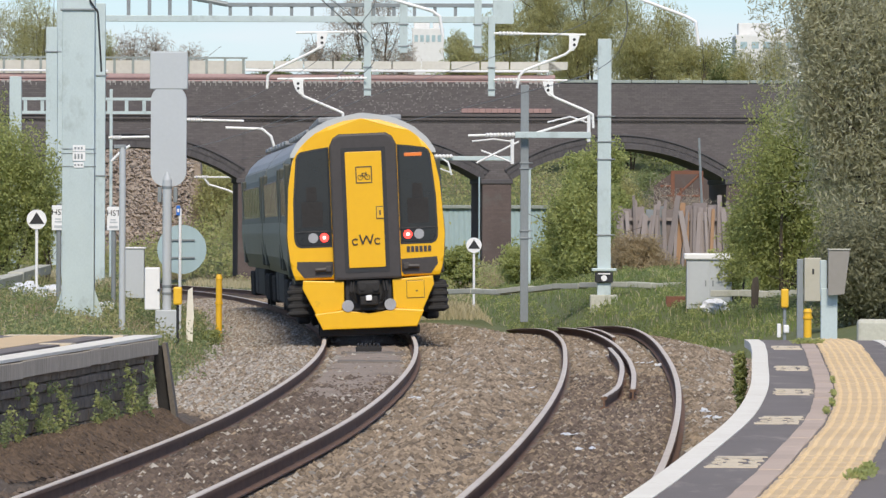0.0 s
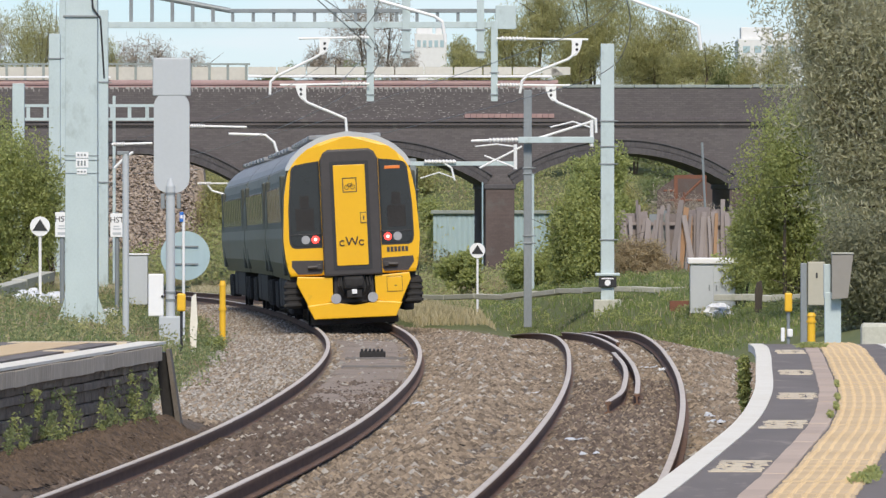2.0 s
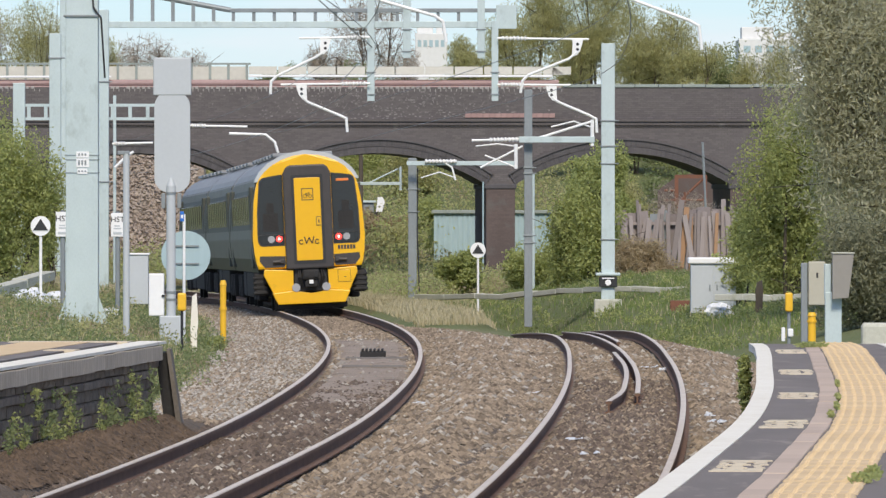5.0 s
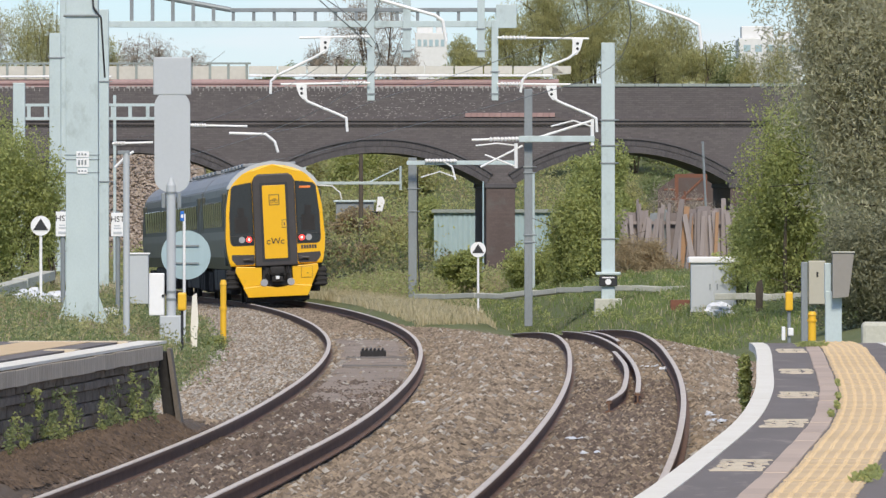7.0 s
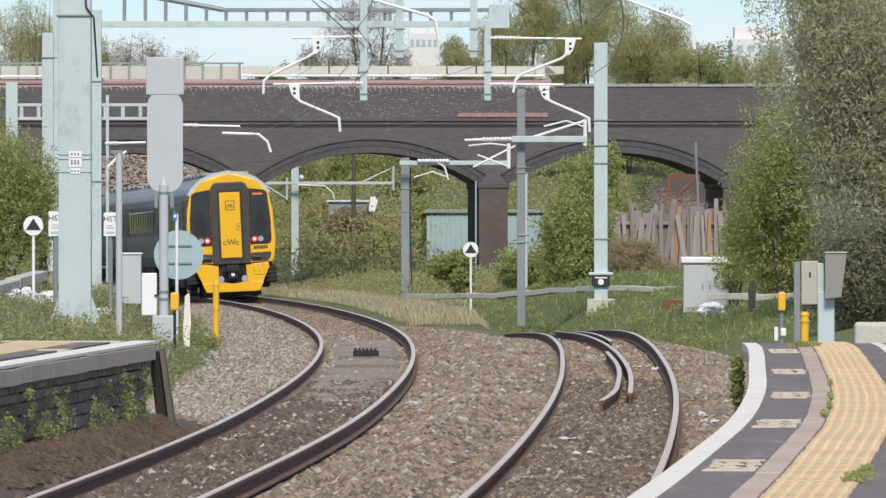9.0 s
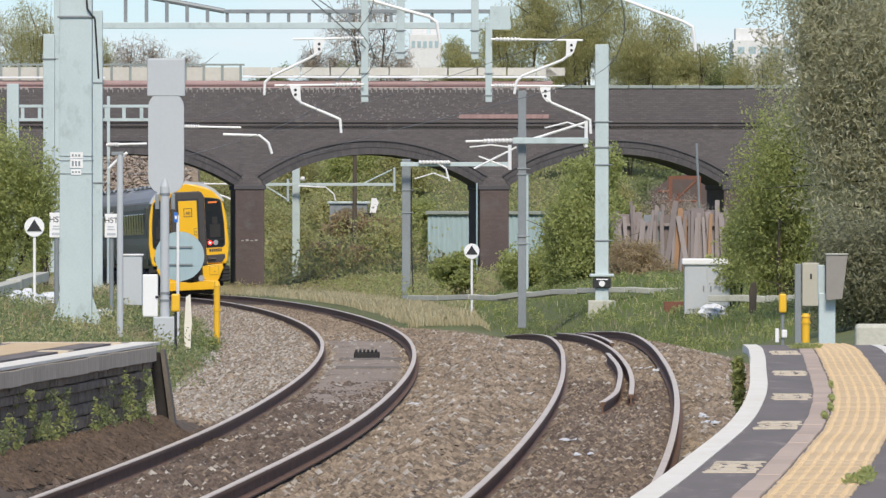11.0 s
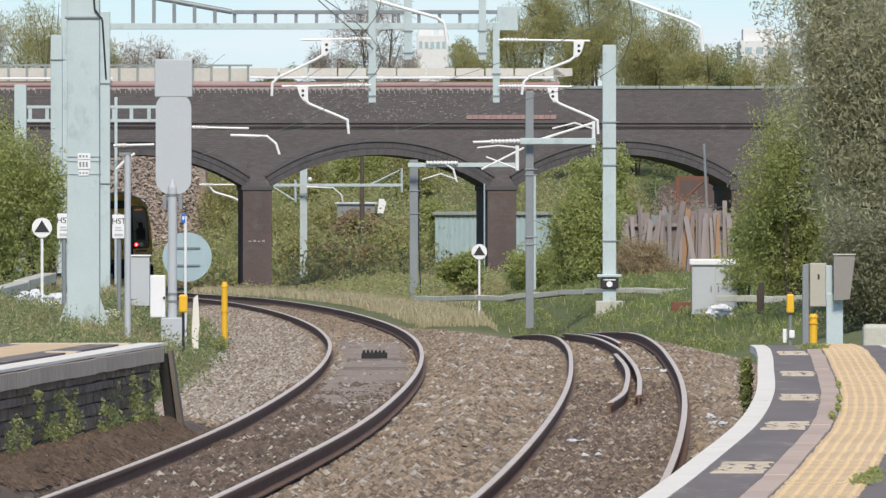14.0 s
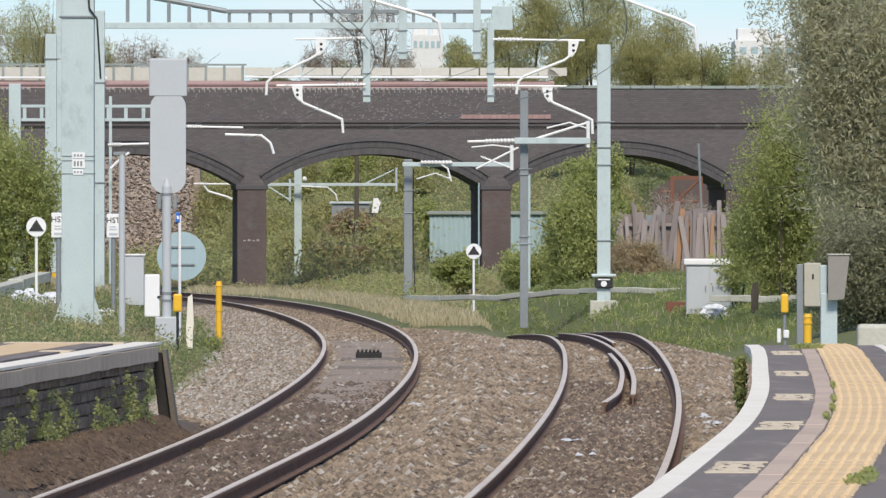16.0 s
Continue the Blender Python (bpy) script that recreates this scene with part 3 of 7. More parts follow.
    while z < STRING - 0.16:
        x = -16.2 + (row % 2) * 0.115
        while x < 12:
            cx_, w = x + 0.11, 0.215
            i = max(j for j in range(len(PIER_X)) if PIER_X[j] - 0.01 <= cx_)
            a, b = PIER_X[i] + PIERW / 2, PIER_X[i + 1] - PIERW / 2
            half, rise = (b - a) / 2 + 0.26, CROWN + 0.56 - (SPRING + 0.43)
            r = (half * half + rise * rise) / (2 * rise)
            dx = cx_ - (a + b) / 2
            top = CROWN + 0.56 - r + math.sqrt(max(r * r - dx * dx, 0.0)) if abs(dx) < half else SPRING + 0.05
            on_pier = abs(cx_ - PIER_X[i]) < PIERW / 2 - 0.12 or abs(cx_ - PIER_X[i + 1]) < PIERW / 2 - 0.12
            if (z > top + 0.04) or (on_pier and z < SPRING - 0.26):
                d = 0.004 + 0.004 * random.random()
                verts += [(x, -d, z), (x + w, -d, z), (x + w, -d, z + 0.065), (x, -d, z + 0.065), (x, 0.02, z), (x + w, 0.02, z), (x + w, 0.02, z + 0.065), (x, 0.02, z + 0.065)]
                faces += [tuple(8 * k + j for j in f) for f in ((0, 1, 2, 3), (0, 4, 5, 1), (1, 5, 6, 2), (2, 6, 7, 3), (3, 7, 4, 0))]
                k += 1
            x += 0.23
        z += 0.077
        row += 1
    facing = raw("brick_facing", verts, faces, "bridge_brick", bridge, "rows of dark bricks on spandrels and piers")
    facing.data.materials.append(M["pierbrick"])
    for p in facing.data.polygons:
        p.material_index = 1 if p.center.z < SPRING - 0.2 else 0
    tagged(facing, kind="stuff")
    for i in range(4):  # chalked writing, too worn to read
        bm = B()
        box(bm, PIER_X[2 + 1] - 0.33 + i * 0.17, PIER_X[2 + 1] - 0.22 + i * 0.17, -0.03, -0.012, 0.88, 0.92 + 0.03 * (i % 2), 0.004)
        part("chalk_bar", bm, "limebrick", bridge, "pale chalked bar on the pier")
    x = 4.6
    bm = B()
    box(bm, 0, 0.88, -0.06, 0.5, TOP - 0.10, TOP + 0.02, 0.02)
    stone = bpy.data.meshes.new("coping_stone")
    bm.to_mesh(stone)
    bm.free()
    stone.materials.append(M["capstone"])
    while x < 16.6:
        shared("coping_stone", stone, bridge, (x, 0, random.uniform(-0.008, 0.008)))
        x += 0.9
    # lime blooms on the brick face
    verts, faces = [], []
    for k in range(420):
        x, z, w, h = random.gauss(-2.0, 2.7), random.uniform(STRING + 0.26, TOP - 0.22), random.uniform(0.02, 0.07), random.uniform(0.012, 0.03)
        z = STRING + 0.245 + 0.077 * round((z - STRING - 0.245) / 0.077) - 0.012
        verts += [(x, -0.024, z), (x + w, -0.024, z), (x + w, -0.024, z + h), (x, -0.024, z + h), (x + w / 2, 0.0, z + h / 2)]
        faces += [(5 * k, 5 * k + 1, 5 * k + 2, 5 * k + 3), (5 * k, 5 * k + 4, 5 * k + 1), (5 * k + 2, 5 * k + 4, 5 * k + 3)]
    tagged(raw("lime_bloom", verts, faces, "limebrick", bridge, "white lime specks on the brickwork"), kind="stuff")
    # lime-stained header course under the pipes, left of the coping
    bm = B()
    x = -18.0
    while x < 4.5:
        if random.random() < 0.85:
            box(bm, x, x + 0.15 * random.uniform(0.6, 1.0), -0.03, 0.03, TOP - 0.16, TOP - 0.07)
        if random.random() < 0.8:
            box(bm, x + 0.1, x + 0.13, -0.032, 0.02, TOP - 0.26, TOP - 0.16)
        x += 0.2
    tagged(part("lime_course", bm, "limebrick", bridge, "lime-streaked header course"), kind="stuff")
    bm = B()
    for i in range(15):
        box(bm, 0.84 + i * 0.228, 0.84 + i * 0.228 + 0.215, -0.10, 0.05, STRING + 0.27, STRING + 0.43, 0.006)
    part("brick_patch", bm, "redbrick", bridge, "patch of newer red brick on the string course")


build_bridge()


def build_footway():
    """The cream barrier with its pipe, carried along the bridge behind the parapet."""
    b = thing("pipe_bridge", (0, BY + 0.8, 0), "cream panelled barrier with a pink pipe along the bridge", "barrier", turn=BTURN)
    z = TOP
    bm = B()
    rod(bm, (-18, 0.0, z + 0.07), (4.4, 0.0, z + 0.07), 0.125, n=12)
    part("pipe", bm, "pinkpipe", b, "faded pink pipe")
    bm = B()
    rod(bm, (-18, -0.12, z - 0.09), (4.5, -0.12, z - 0.08), 0.05, n=8)
    part("lower_pipe", bm, "pinkpipe", b)
    bm = B()
    box(bm, -7.4, 4.16, -0.22, 0.0, z + 0.29, z + 0.38, 0.02)
    part("white_rail", bm, "white", b, "white rail")
    bm = B()
    box(bm, -18, -12.6, -0.22, 0.0, z + 0.26, z + 0.34, 0.02)
    part("white_rail", bm, "white", b, "white rail")
    bm = B()
    box(bm, -18, -7.4, 0.30, 0.36, z + 0.2, z + 0.70)
    part("panel", bm, "cream", b)
    x = -7.4
    while x < 4.05:
        bm = B()
        box(bm, x + 0.02, x + 1.08, 0.1, 0.14, z + 0.40, z + 0.70)
        part("panel", bm, "cream", b)
        x += 1.12
    bm = B()
    prism(bm, [(4.16, z + 0.38), (4.67, z + 0.38), (4.22, z + 0.70), (4.16, z + 0.70)], 0.1, 0.14)
    part("panel", bm, "cream", b)
    bm = B()
    x = -18.0
    while x < -7.3:
        box(bm, x, x + 0.1, 0.26, 0.38, z + 0.1, z + 0.81)
        x += 0.70
    box(bm, -18, -7.3, 0.25, 0.39, z + 0.77, z + 0.84)
    part("railing", bm, "capstone", b, "pale green post-and-rail fence")


build_footway()


# ---- the train ----
def section(z):
    """Half width of the body at height z above the rails."""
    return float(np.interp(z, (0.95, 1.25, 1.75, 2.6, 3.15, 3.35, 3.55, 3.70, 3.79, 3.82), (1.22, 1.31, 1.35, 1.30, 1.20, 1.08, 0.86, 0.58, 0.25, 0.0)))


CARLEN = 22.6


def loft_body(z0, z1, y0, y1, grow=0.0, steps=14):
    zs = np.linspace(z0, z1, steps)
    right = [(section(z) + grow, z) for z in zs]
    left = [(-x, z) for x, z in right[::-1]]
    pts = right + (left[1:] if abs(right[-1][0]) < 1e-6 + grow and z1 >= 3.82 else left)
    bm = B()
    prism(bm, pts, y0, y1)
    return bm


def build_car(label, cab):
    car = thing("train_car", (0, 0, 0), label, "train car", "cars of the train")
    h = CARLEN / 2
    body = part("body", loft_body(0.95, 3.2, -h + (0.35 if cab else 0), h), "traingreen", car, "dark green car body")
    part("lower_panel", loft_body(1.28, 1.98, -h + 0.36, h - 0.01, 0.006), "trainside", body, "grey-green lower bodyside")
    part("cantrail", loft_body(2.95, 3.19, -h + 0.36, h - 0.01, 0.007), "trainside", body, "grey cantrail panel")
    part("roof", loft_body(3.2, 3.82, -h + (0.30 if cab else 0), h), "trainroof", car, "ribbed grey roof")
    for s in (-1, 1):
        y = -h + 3.0
        while y < h - 2.5:
            bm = B()
            box(bm, s * 1.27 - 0.06, s * 1.27 + 0.06, y, y + 1.35, 2.08, 2.82, 0.03)
            part("side_window", bm, "glass", body)
            y += 1.75
        for y in (-h + 1.3, h - 2.2):
            bm = B()
            box(bm, s * 1.28 - 0.06, s * 1.28 + 0.055, y, y + 0.9, 1.05, 3.02, 0.03)
            door = part("door", bm, "traingreen", body, "sliding passenger door")
            bm = B()
            box(bm, s * 1.27 - 0.06, s * 1.27 + 0.08, y + 0.2, y + 0.7, 2.1, 2.75, 0.03)
            part("door_window", bm, "glass", door)
        bm = B()
        box(bm, s * 1.18 - 0.04, s * 1.18 + 0.04, -h + 0.8, -h + 1.05, 3.0, 3.14, 0.01)
        part("marker_window", bm, "black", body)
    for y, n in ((-h + 6.5, 3.2), (-1.8, 3.6), (h - 9.0, 2.6)):
        bm = B()
        box(bm, -1.2, 1.2, y, y + n, 0.32, 0.95, 0.05)
        part("equipment_case", bm, "underframe", car)
    for y in (-h + 3.3, h - 3.3):
        bm = B()
        for s in (-1, 1):
            box(bm, s * 1.02 - 0.08, s * 1.02 + 0.08, y - 1.6, y + 1.6, 0.38, 0.62, 0.03)
            for e in (-1.3, 0, 1.3):
                box(bm, s * 1.1 - 0.12, s * 1.1 + 0.12, y + e - 0.22, y + e + 0.22, 0.26, 0.85, 0.05)
        box(bm, -0.9, 0.9, y - 0.3, y + 0.3, 0.45, 0.9)
        bogie = part("bogie", bm, "underframe", car)
        for e in (-1.3, 1.3):
            bm = B()
            for s in (-1, 1):
                rod(bm, (s * 0.70, y + e, 0.42), (s * 0.83, y + e, 0.42), 0.42, n=20)
            rod(bm, (-0.75, y + e, 0.42), (0.75, y + e, 0.42), 0.08)
            part("wheelset", bm, "underframe", bogie)
    for i in range(7):
        y = -h + 2.2 + i * 2.9
        bm = B()
        box(bm, -0.72, 0.72, y, y + 1.5, 3.70, 3.80, 0.03)
        part("roof_pod", bm, "trainroof", car)
    bm = B()
    box(bm, -0.75, 0.75, h - 0.05, h + 0.35, 1.0, 3.35, 0.05)
    part("gangway", bm, "underframe", car)
    if cab:
        build_cab(car, -h)
    return car


def panel(name, outline, y0, y1, material, parent, label="", bevel=0.0):
    bm = B()
    prism(bm, outline, y0, y1)
    if bevel:
        rim = [e for e in bm.edges if all(abs(v.co.y - y0) < 1e-6 for v in e.verts)]
        bmesh.ops.bevel(bm, geom=rim, offset=bevel, segments=2, affect="EDGES", profile=0.6)
    return part(name, bm, material, parent, label)


def build_cab(car, f):
    """The end of the train: yellow panels, two windscreens, the gangway door in its dark surround, the plough and the coupling."""
    zs = np.linspace(1.02, 3.62, 24)
    prof = [(section(z + (0.07 if z > 3.1 else 0)) - 0.012, z) for z in zs]
    face = panel("cab_end", prof + [(0.30, 3.71), (0.0, 3.735), (-0.30, 3.71)] + [(-x, z) for x, z in prof[::-1]], f, f + 0.5, "trainyellow", car, "bright yellow cab end", 0.07)
    bm = B()
    zs2 = np.linspace(3.1, 3.82, 14)
    right = [(section(z) + 0.035, z + 0.01) for z in zs2]
    outer = right + [(-x, z) for x, z in right[::-1]]
    prism(bm, outer, f + 0.05, f + 0.75)
    part("roof_dome", bm, "greybox", face, "pale weathered roof edge")
    for s in (-1, 1):
        o = [(s * 0.60, 1.60), (s * 1.08, 1.60), (s * 1.15, 1.63), (s * 1.185, 1.70), (s * 1.195, 1.80), (s * 1.185, 2.4), (s * 1.115, 3.06), (s * 1.09, 3.12), (s * 1.03, 3.17), (s * 0.85, 3.21), (s * 0.60, 3.24)]
        w = panel("windscreen", o, f - 0.012, f + 0.05, "glass", face, "dark cab windscreen", 0.01)
        panel("windscreen_gasket", [(x + (0.03 if x * s > 0.9 else -0.02) * s, z + (0.03 if z > 2.5 else -0.03)) for x, z in o], f - 0.006, f + 0.06, "black", face)
        for dx, m_, r, nm in ((0.71, "tail", 0.075, "tail_light"), (0.90, "lamp", 0.085, "headlight")):
            bm = B()
            rod(bm, (s * dx, f - 0.03, 1.735), (s * dx, f + 0.02, 1.735), r, n=20)
            part(nm, bm, m_, face, "glowing red tail lamp" if nm == "tail_light" else "round grey headlamp, unlit")
        bm = B()
        rod(bm, (s * 0.71, f - 0.036, 1.735), (s * 0.71, f - 0.02, 1.735), 0.028, n=14)
        part("lamp_core", bm, "filament", face)
        # what shows through the glass: a seat back and a desk
        bm = B()
        box(bm, s * 0.90 - 0.18, s * 0.90 + 0.18, f - 0.0135, f + 0.0, 1.92, 2.35, 0.002)
        box(bm, s * 0.90 - 0.09, s * 0.90 + 0.09, f - 0.0135, f + 0.0, 2.36, 2.6, 0.002)
        part("cab_seat", bm, "underframe", face)
        bm = B()
        box(bm, s * 0.88 - 0.32, s * 0.88 + 0.32, f - 0.03, f - 0.014, 1.83, 1.85, 0.004, None)
        part("wiper", bm, "black", face)
        o = [(s * 0.58, 1.32), (s * 1.19, 1.34), (s * 1.20, 1.22), (s * 1.08, 1.06), (s * 0.62, 1.06), (s * 0.58, 1.12)]
        panel("lower_grille", o, f - 0.008, f + 0.06, "traindark", face, "recessed black lamp slot")
        bm = B()
        rod(bm, (s * 0.70, f - 0.06, 1.20), (s * 0.88, f - 0.06, 1.19), 0.035, n=8)
        box(bm, s * 0.66 - 0.05, s * 0.66 + 0.05, f - 0.07, f, 1.15, 1.25, 0.01)
        part("handrail", bm, "traindark", face)
        # the plough's side, slanting in to the bottom
        o = [(s * 0.41, 0.98), (s * 1.10, 1.02), (s * 1.12, 0.88), (s * 0.90, 0.42), (s * 0.42, 0.50)]
        panel("plough_side", o, f - 0.10, f + 0.25, "trainyellow", car, "yellow snowplough wing", 0.02)
        bm = B()
        box(bm, s * 1.19 - 0.17, s * 1.19 + 0.15, f + 0.15, f + 0.75, 0.40, 0.95, 0.07)
        for i in range(4):
            box(bm, s * 1.19 - 0.19, s * 1.19 + 0.17, f + 0.13, f + 0.3, 0.44 + 0.12 * i, 0.50 + 0.12 * i, 0.015)
        part("end_equipment", bm, "underframe", car)
        bm = B()
        rod(bm, (s * 0.36, f - 0.16, 0.56), (s * 0.36, f, 0.56), 0.10, n=18)
        part("lifeguard_plate", bm, "lamp", car, "round grey hose plate")
    bm = B()
    box(bm, 0.66, 0.94, f - 0.108, f - 0.09, 0.66, 0.94, 0.006)
    part("hatch", bm, "trainyellow", car, "yellow hatch on the plough wing")
    bm = B()
    for x0, x1, z0, z1 in ((0.65, 0.95, 0.945, 0.952), (0.65, 0.95, 0.648, 0.655), (0.645, 0.652, 0.65, 0.95), (0.945, 0.952, 0.65, 0.95)):
        box(bm, x0, x1, f - 0.106, f - 0.09, z0, z1)
    box(bm, 0.80, 0.84, f - 0.112, f - 0.1, 0.76, 0.78)
    part("hatch_edge", bm, "traindark", car)
    panel("plough_blade", [(-0.93, 0.44), (-0.45, 0.49), (0.0, 0.40), (0.45, 0.49), (0.93, 0.44), (0.80, 0.17), (-0.80, 0.17)], f - 0.14, f + 0.2, "trainyellow", car, "yellow plough blade", 0.02)
    bm = B()
    box(bm, -0.85, 0.85, f + 0.05, f + 0.6, 0.05, 0.2, 0.03)
    part("plough_foot", bm, "underframe", car)
    # surround and door
    o = [(-0.57, 1.0), (0.57, 1.0), (0.57, 3.28), (0.50, 3.42), (0.40, 3.48), (-0.40, 3.48), (-0.50, 3.42), (-0.57, 3.28)]
    sur = panel("gangway_surround", o, f - 0.16, f + 0.1, "traindark", face, "dark rubber gangway surround", 0.04)
    # flat black sheet round the door, its colour standing for a recess's shade
    panel("gangway_recess", rounded(-0.38, 0.38, 1.12, 3.24, 0.02), f - 0.170, f - 0.1, "black", sur)
    door = panel("gangway_door", rounded(-0.31, 0.31, 1.20, 3.17, 0.02), f - 0.185, f - 0.1, "trainyellow", sur, "yellow gangway door", 0.008)
    y0, y1 = f - 0.192, f - 0.18
    bm = B()
    for x0, x1, z0, z1 in ((-0.14, 0.14, 2.90, 2.918), (-0.14, 0.14, 2.63, 2.648), (-0.14, -0.122, 2.63, 2.918), (0.122, 0.14, 2.63, 2.918)):
        box(bm, x0, x1, y0, y1, z0, z1)
    for s in (-1, 1):
        for i in range(12):
            a, b = i * math.pi / 6, (i + 1) * math.pi / 6
            rod(bm, (s * 0.06 + 0.042 * math.cos(a), y0 + 0.004, 2.73 + 0.042 * math.sin(a)), (s * 0.06 + 0.042 * math.cos(b), y0 + 0.004, 2.73 + 0.042 * math.sin(b)), 0.006, n=5)
    for a, b in (((-0.06, 2.73), (-0.03, 2.80)), ((-0.03, 2.80), (0.04, 2.80)), ((0.06, 2.73), (0.035, 2.82)), ((-0.03, 2.80), (0.0, 2.73)), ((0.0, 2.73), (0.04, 2.80))):
        rod(bm, (a[0], y0 + 0.004, a[1]), (b[0], y0 + 0.004, b[1]), 0.006, n=5)
    part("bicycle_pictogram", bm, "traindark", door, "square outline with a bicycle pictogram")
    bm = B()
    box(bm, 0.19, 0.30, y0 - 0.004, y1, 2.03, 2.22, 0.01)
    handle = part("door_handle", bm, "yellowpost", door, "recessed door handle plate")
    bm = B()
    for x0, x1, z0, z1 in ((0.185, 0.305, 2.22, 2.232), (0.185, 0.305, 2.018, 2.03), (0.182, 0.194, 2.02, 2.23), (0.235, 0.262, 2.08, 2.16)):
        box(bm, x0, x1, y0 - 0.007, y1, z0, z1)
    part("handle_rim", bm, "traindark", handle)
    bm = B()
    zig = ((-0.115, 1.76), (-0.065, 1.60), (0.0, 1.74), (0.065, 1.60), (0.115, 1.76))
    for a, b in zip(zig[:-1], zig[1:]):
        rod(bm, (a[0], y0, a[1]), (b[0], y0, b[1]), 0.014, n=5)
    for s in (-1, 1):
        pts = [(s * 0.19 + 0.05 * math.cos(t), 1.64 + 0.05 * math.sin(t)) for t in np.linspace(0.7, 5.6, 9)]
        for a, b in zip(pts[:-1], pts[1:]):
            rod(bm, (a[0], y0, a[1]), (b[0], y0, b[1]), 0.012, n=5)
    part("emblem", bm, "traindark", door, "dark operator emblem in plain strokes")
    bm = B()
    for i in range(6):
        box(bm, 0.68 + i * 0.072, 0.735 + i * 0.072, f - 0.008, f + 0.01, 1.43, 1.53)
    part("number_bars", bm, "traindark", face, "dark bars in place of the unit number")
    bm = B()
    box(bm, 0.70, 1.00, f - 0.02, f + 0.01, 3.06, 3.12, 0.005)
    part("destination_display", bm, "display", face, "dim orange destination display")
    # coupling
    bm = B()
    # solid block, black for the shade of the hollow behind the coupler
    box(bm, -0.40, 0.40, f - 0.02, f + 0.3, 0.46, 1.04, 0.02)
    part("coupler_pocket", bm, "black", car)
    bm = B()
    box(bm, -0.20, 0.20, f - 0.34, f - 0.04, 0.74, 0.98, 0.05)
    rod(bm, (-0.10, f - 0.36, 0.88), (-0.10, f - 0.3, 0.88), 0.07, n=14)
    rod(bm, (0.12, f - 0.37, 0.86), (0.12, f - 0.3, 0.86), 0.06, n=14)
    box(bm, -0.15, 0.15, f - 0.30, f - 0.04, 0.56, 0.72, 0.03)
    coupling = part("coupler", bm, "underframe", car, "dark automatic coupler head")
    for x in (-0.28, -0.24, 0.25, 0.3):
        bm = B()
        tube(bm, [(x, f - 0.05, 1.0), (x * 1.1, f - 0.22, 0.8), (x * 0.8, f - 0.12, 0.62)], 0.02, 6)
        part("hose", bm, "underframe", coupling)
    bm = B()
    box(bm, -0.05, 0.05, f - 0.345, f - 0.3, 0.64, 0.73, 0.01)
    part("coupler_pin", bm, "white", coupling)


CAR_SHIFT = 23.2
cars = [build_car("rear car of a diesel train with a bright yellow cab end", True),
        build_car("dark green middle car of the diesel train", False),
        build_car("dark green leading car of the diesel train", False)]


def car_pose(rear):
    """The pose of a car whose rear end is at the station rear along the left-hand track."""
    def at(y):
        p, d, side = line(line_x, line_z, y)
        return p
    a, b = at(rear + 3.3), at(rear + 3.3 + 15.95)
    d = b - a
    mid = a + d * ((CARLEN / 2 - 3.3) / 16.0)
    yaw = math.degrees(math.atan2(-d.x, d.y))
    pitch = math.degrees(math.atan2(d.z, math.hypot(d.x, d.y)))
    return pose(mid.x, mid.y, mid.z, 0, 0, yaw) @ pose(0, 0, 0, pitch, 0, 0) @ pose(0, 0, 0, 0, -2.6, 0)


def tail_at(t):
    return 153.6 + 11.4 * t + 0.2 * t * t


def motions():
    for k, car in enumerate(cars):
        walk(car, [(i * 0.5, car_pose(tail_at(i * 0.5) + 23.1 * k)) for i in range(33)])


# ---- foliage ----
def leaf_cloud(clumps, count, size, rnd, stretch=1.0, droop=0.0, narrow=0.5):
    """Verts and faces of many small bent leaves spread unevenly through ellipsoid clumps (centre, radii)."""
    vol = np.array([c[1][0] * c[1][1] * c[1][2] for c in clumps]) ** 0.67
    which = rnd.choice(len(clumps), count, p=vol / vol.sum())
    cen = np.array([c[0] for c in clumps], float)[which]
    rad = np.array([c[1] for c in clumps], float)[which]
    d = rnd.normal(size=(count, 3))
    d /= np.linalg.norm(d, axis=1)[:, None]
    r = rnd.rand(count, 1) ** 0.45
    lumps = 1.0 + 0.22 * np.sin(d[:, :1] * 7 + which[:, None]) * np.sin(d[:, 1:2] * 6 + 2.1 * which[:, None]) + 0.16 * np.sin(d[:, 2:3] * 11 + which[:, None])
    p = cen + d * rad * r * lumps
    p += 0.10 * rad * np.sin(p[:, [1, 2, 0]] * 5.0)
    u = rnd.normal(size=(count, 3))
    u[:, 2] -= droop
    u /= np.linalg.norm(u, axis=1)[:, None]
    v = np.cross(u, rnd.normal(size=(count, 3)))
    v /= np.linalg.norm(v, axis=1)[:, None] + 1e-9
    s = size * (0.6 + 0.8 * rnd.rand(count, 1))
    a, b = u * s * stretch, v * s * narrow
    verts = np.stack([p - a, p + b, p + a, p - b], 1).reshape(-1, 3)
    faces = np.arange(4 * count).reshape(-1, 4)
    return verts, faces.tolist()


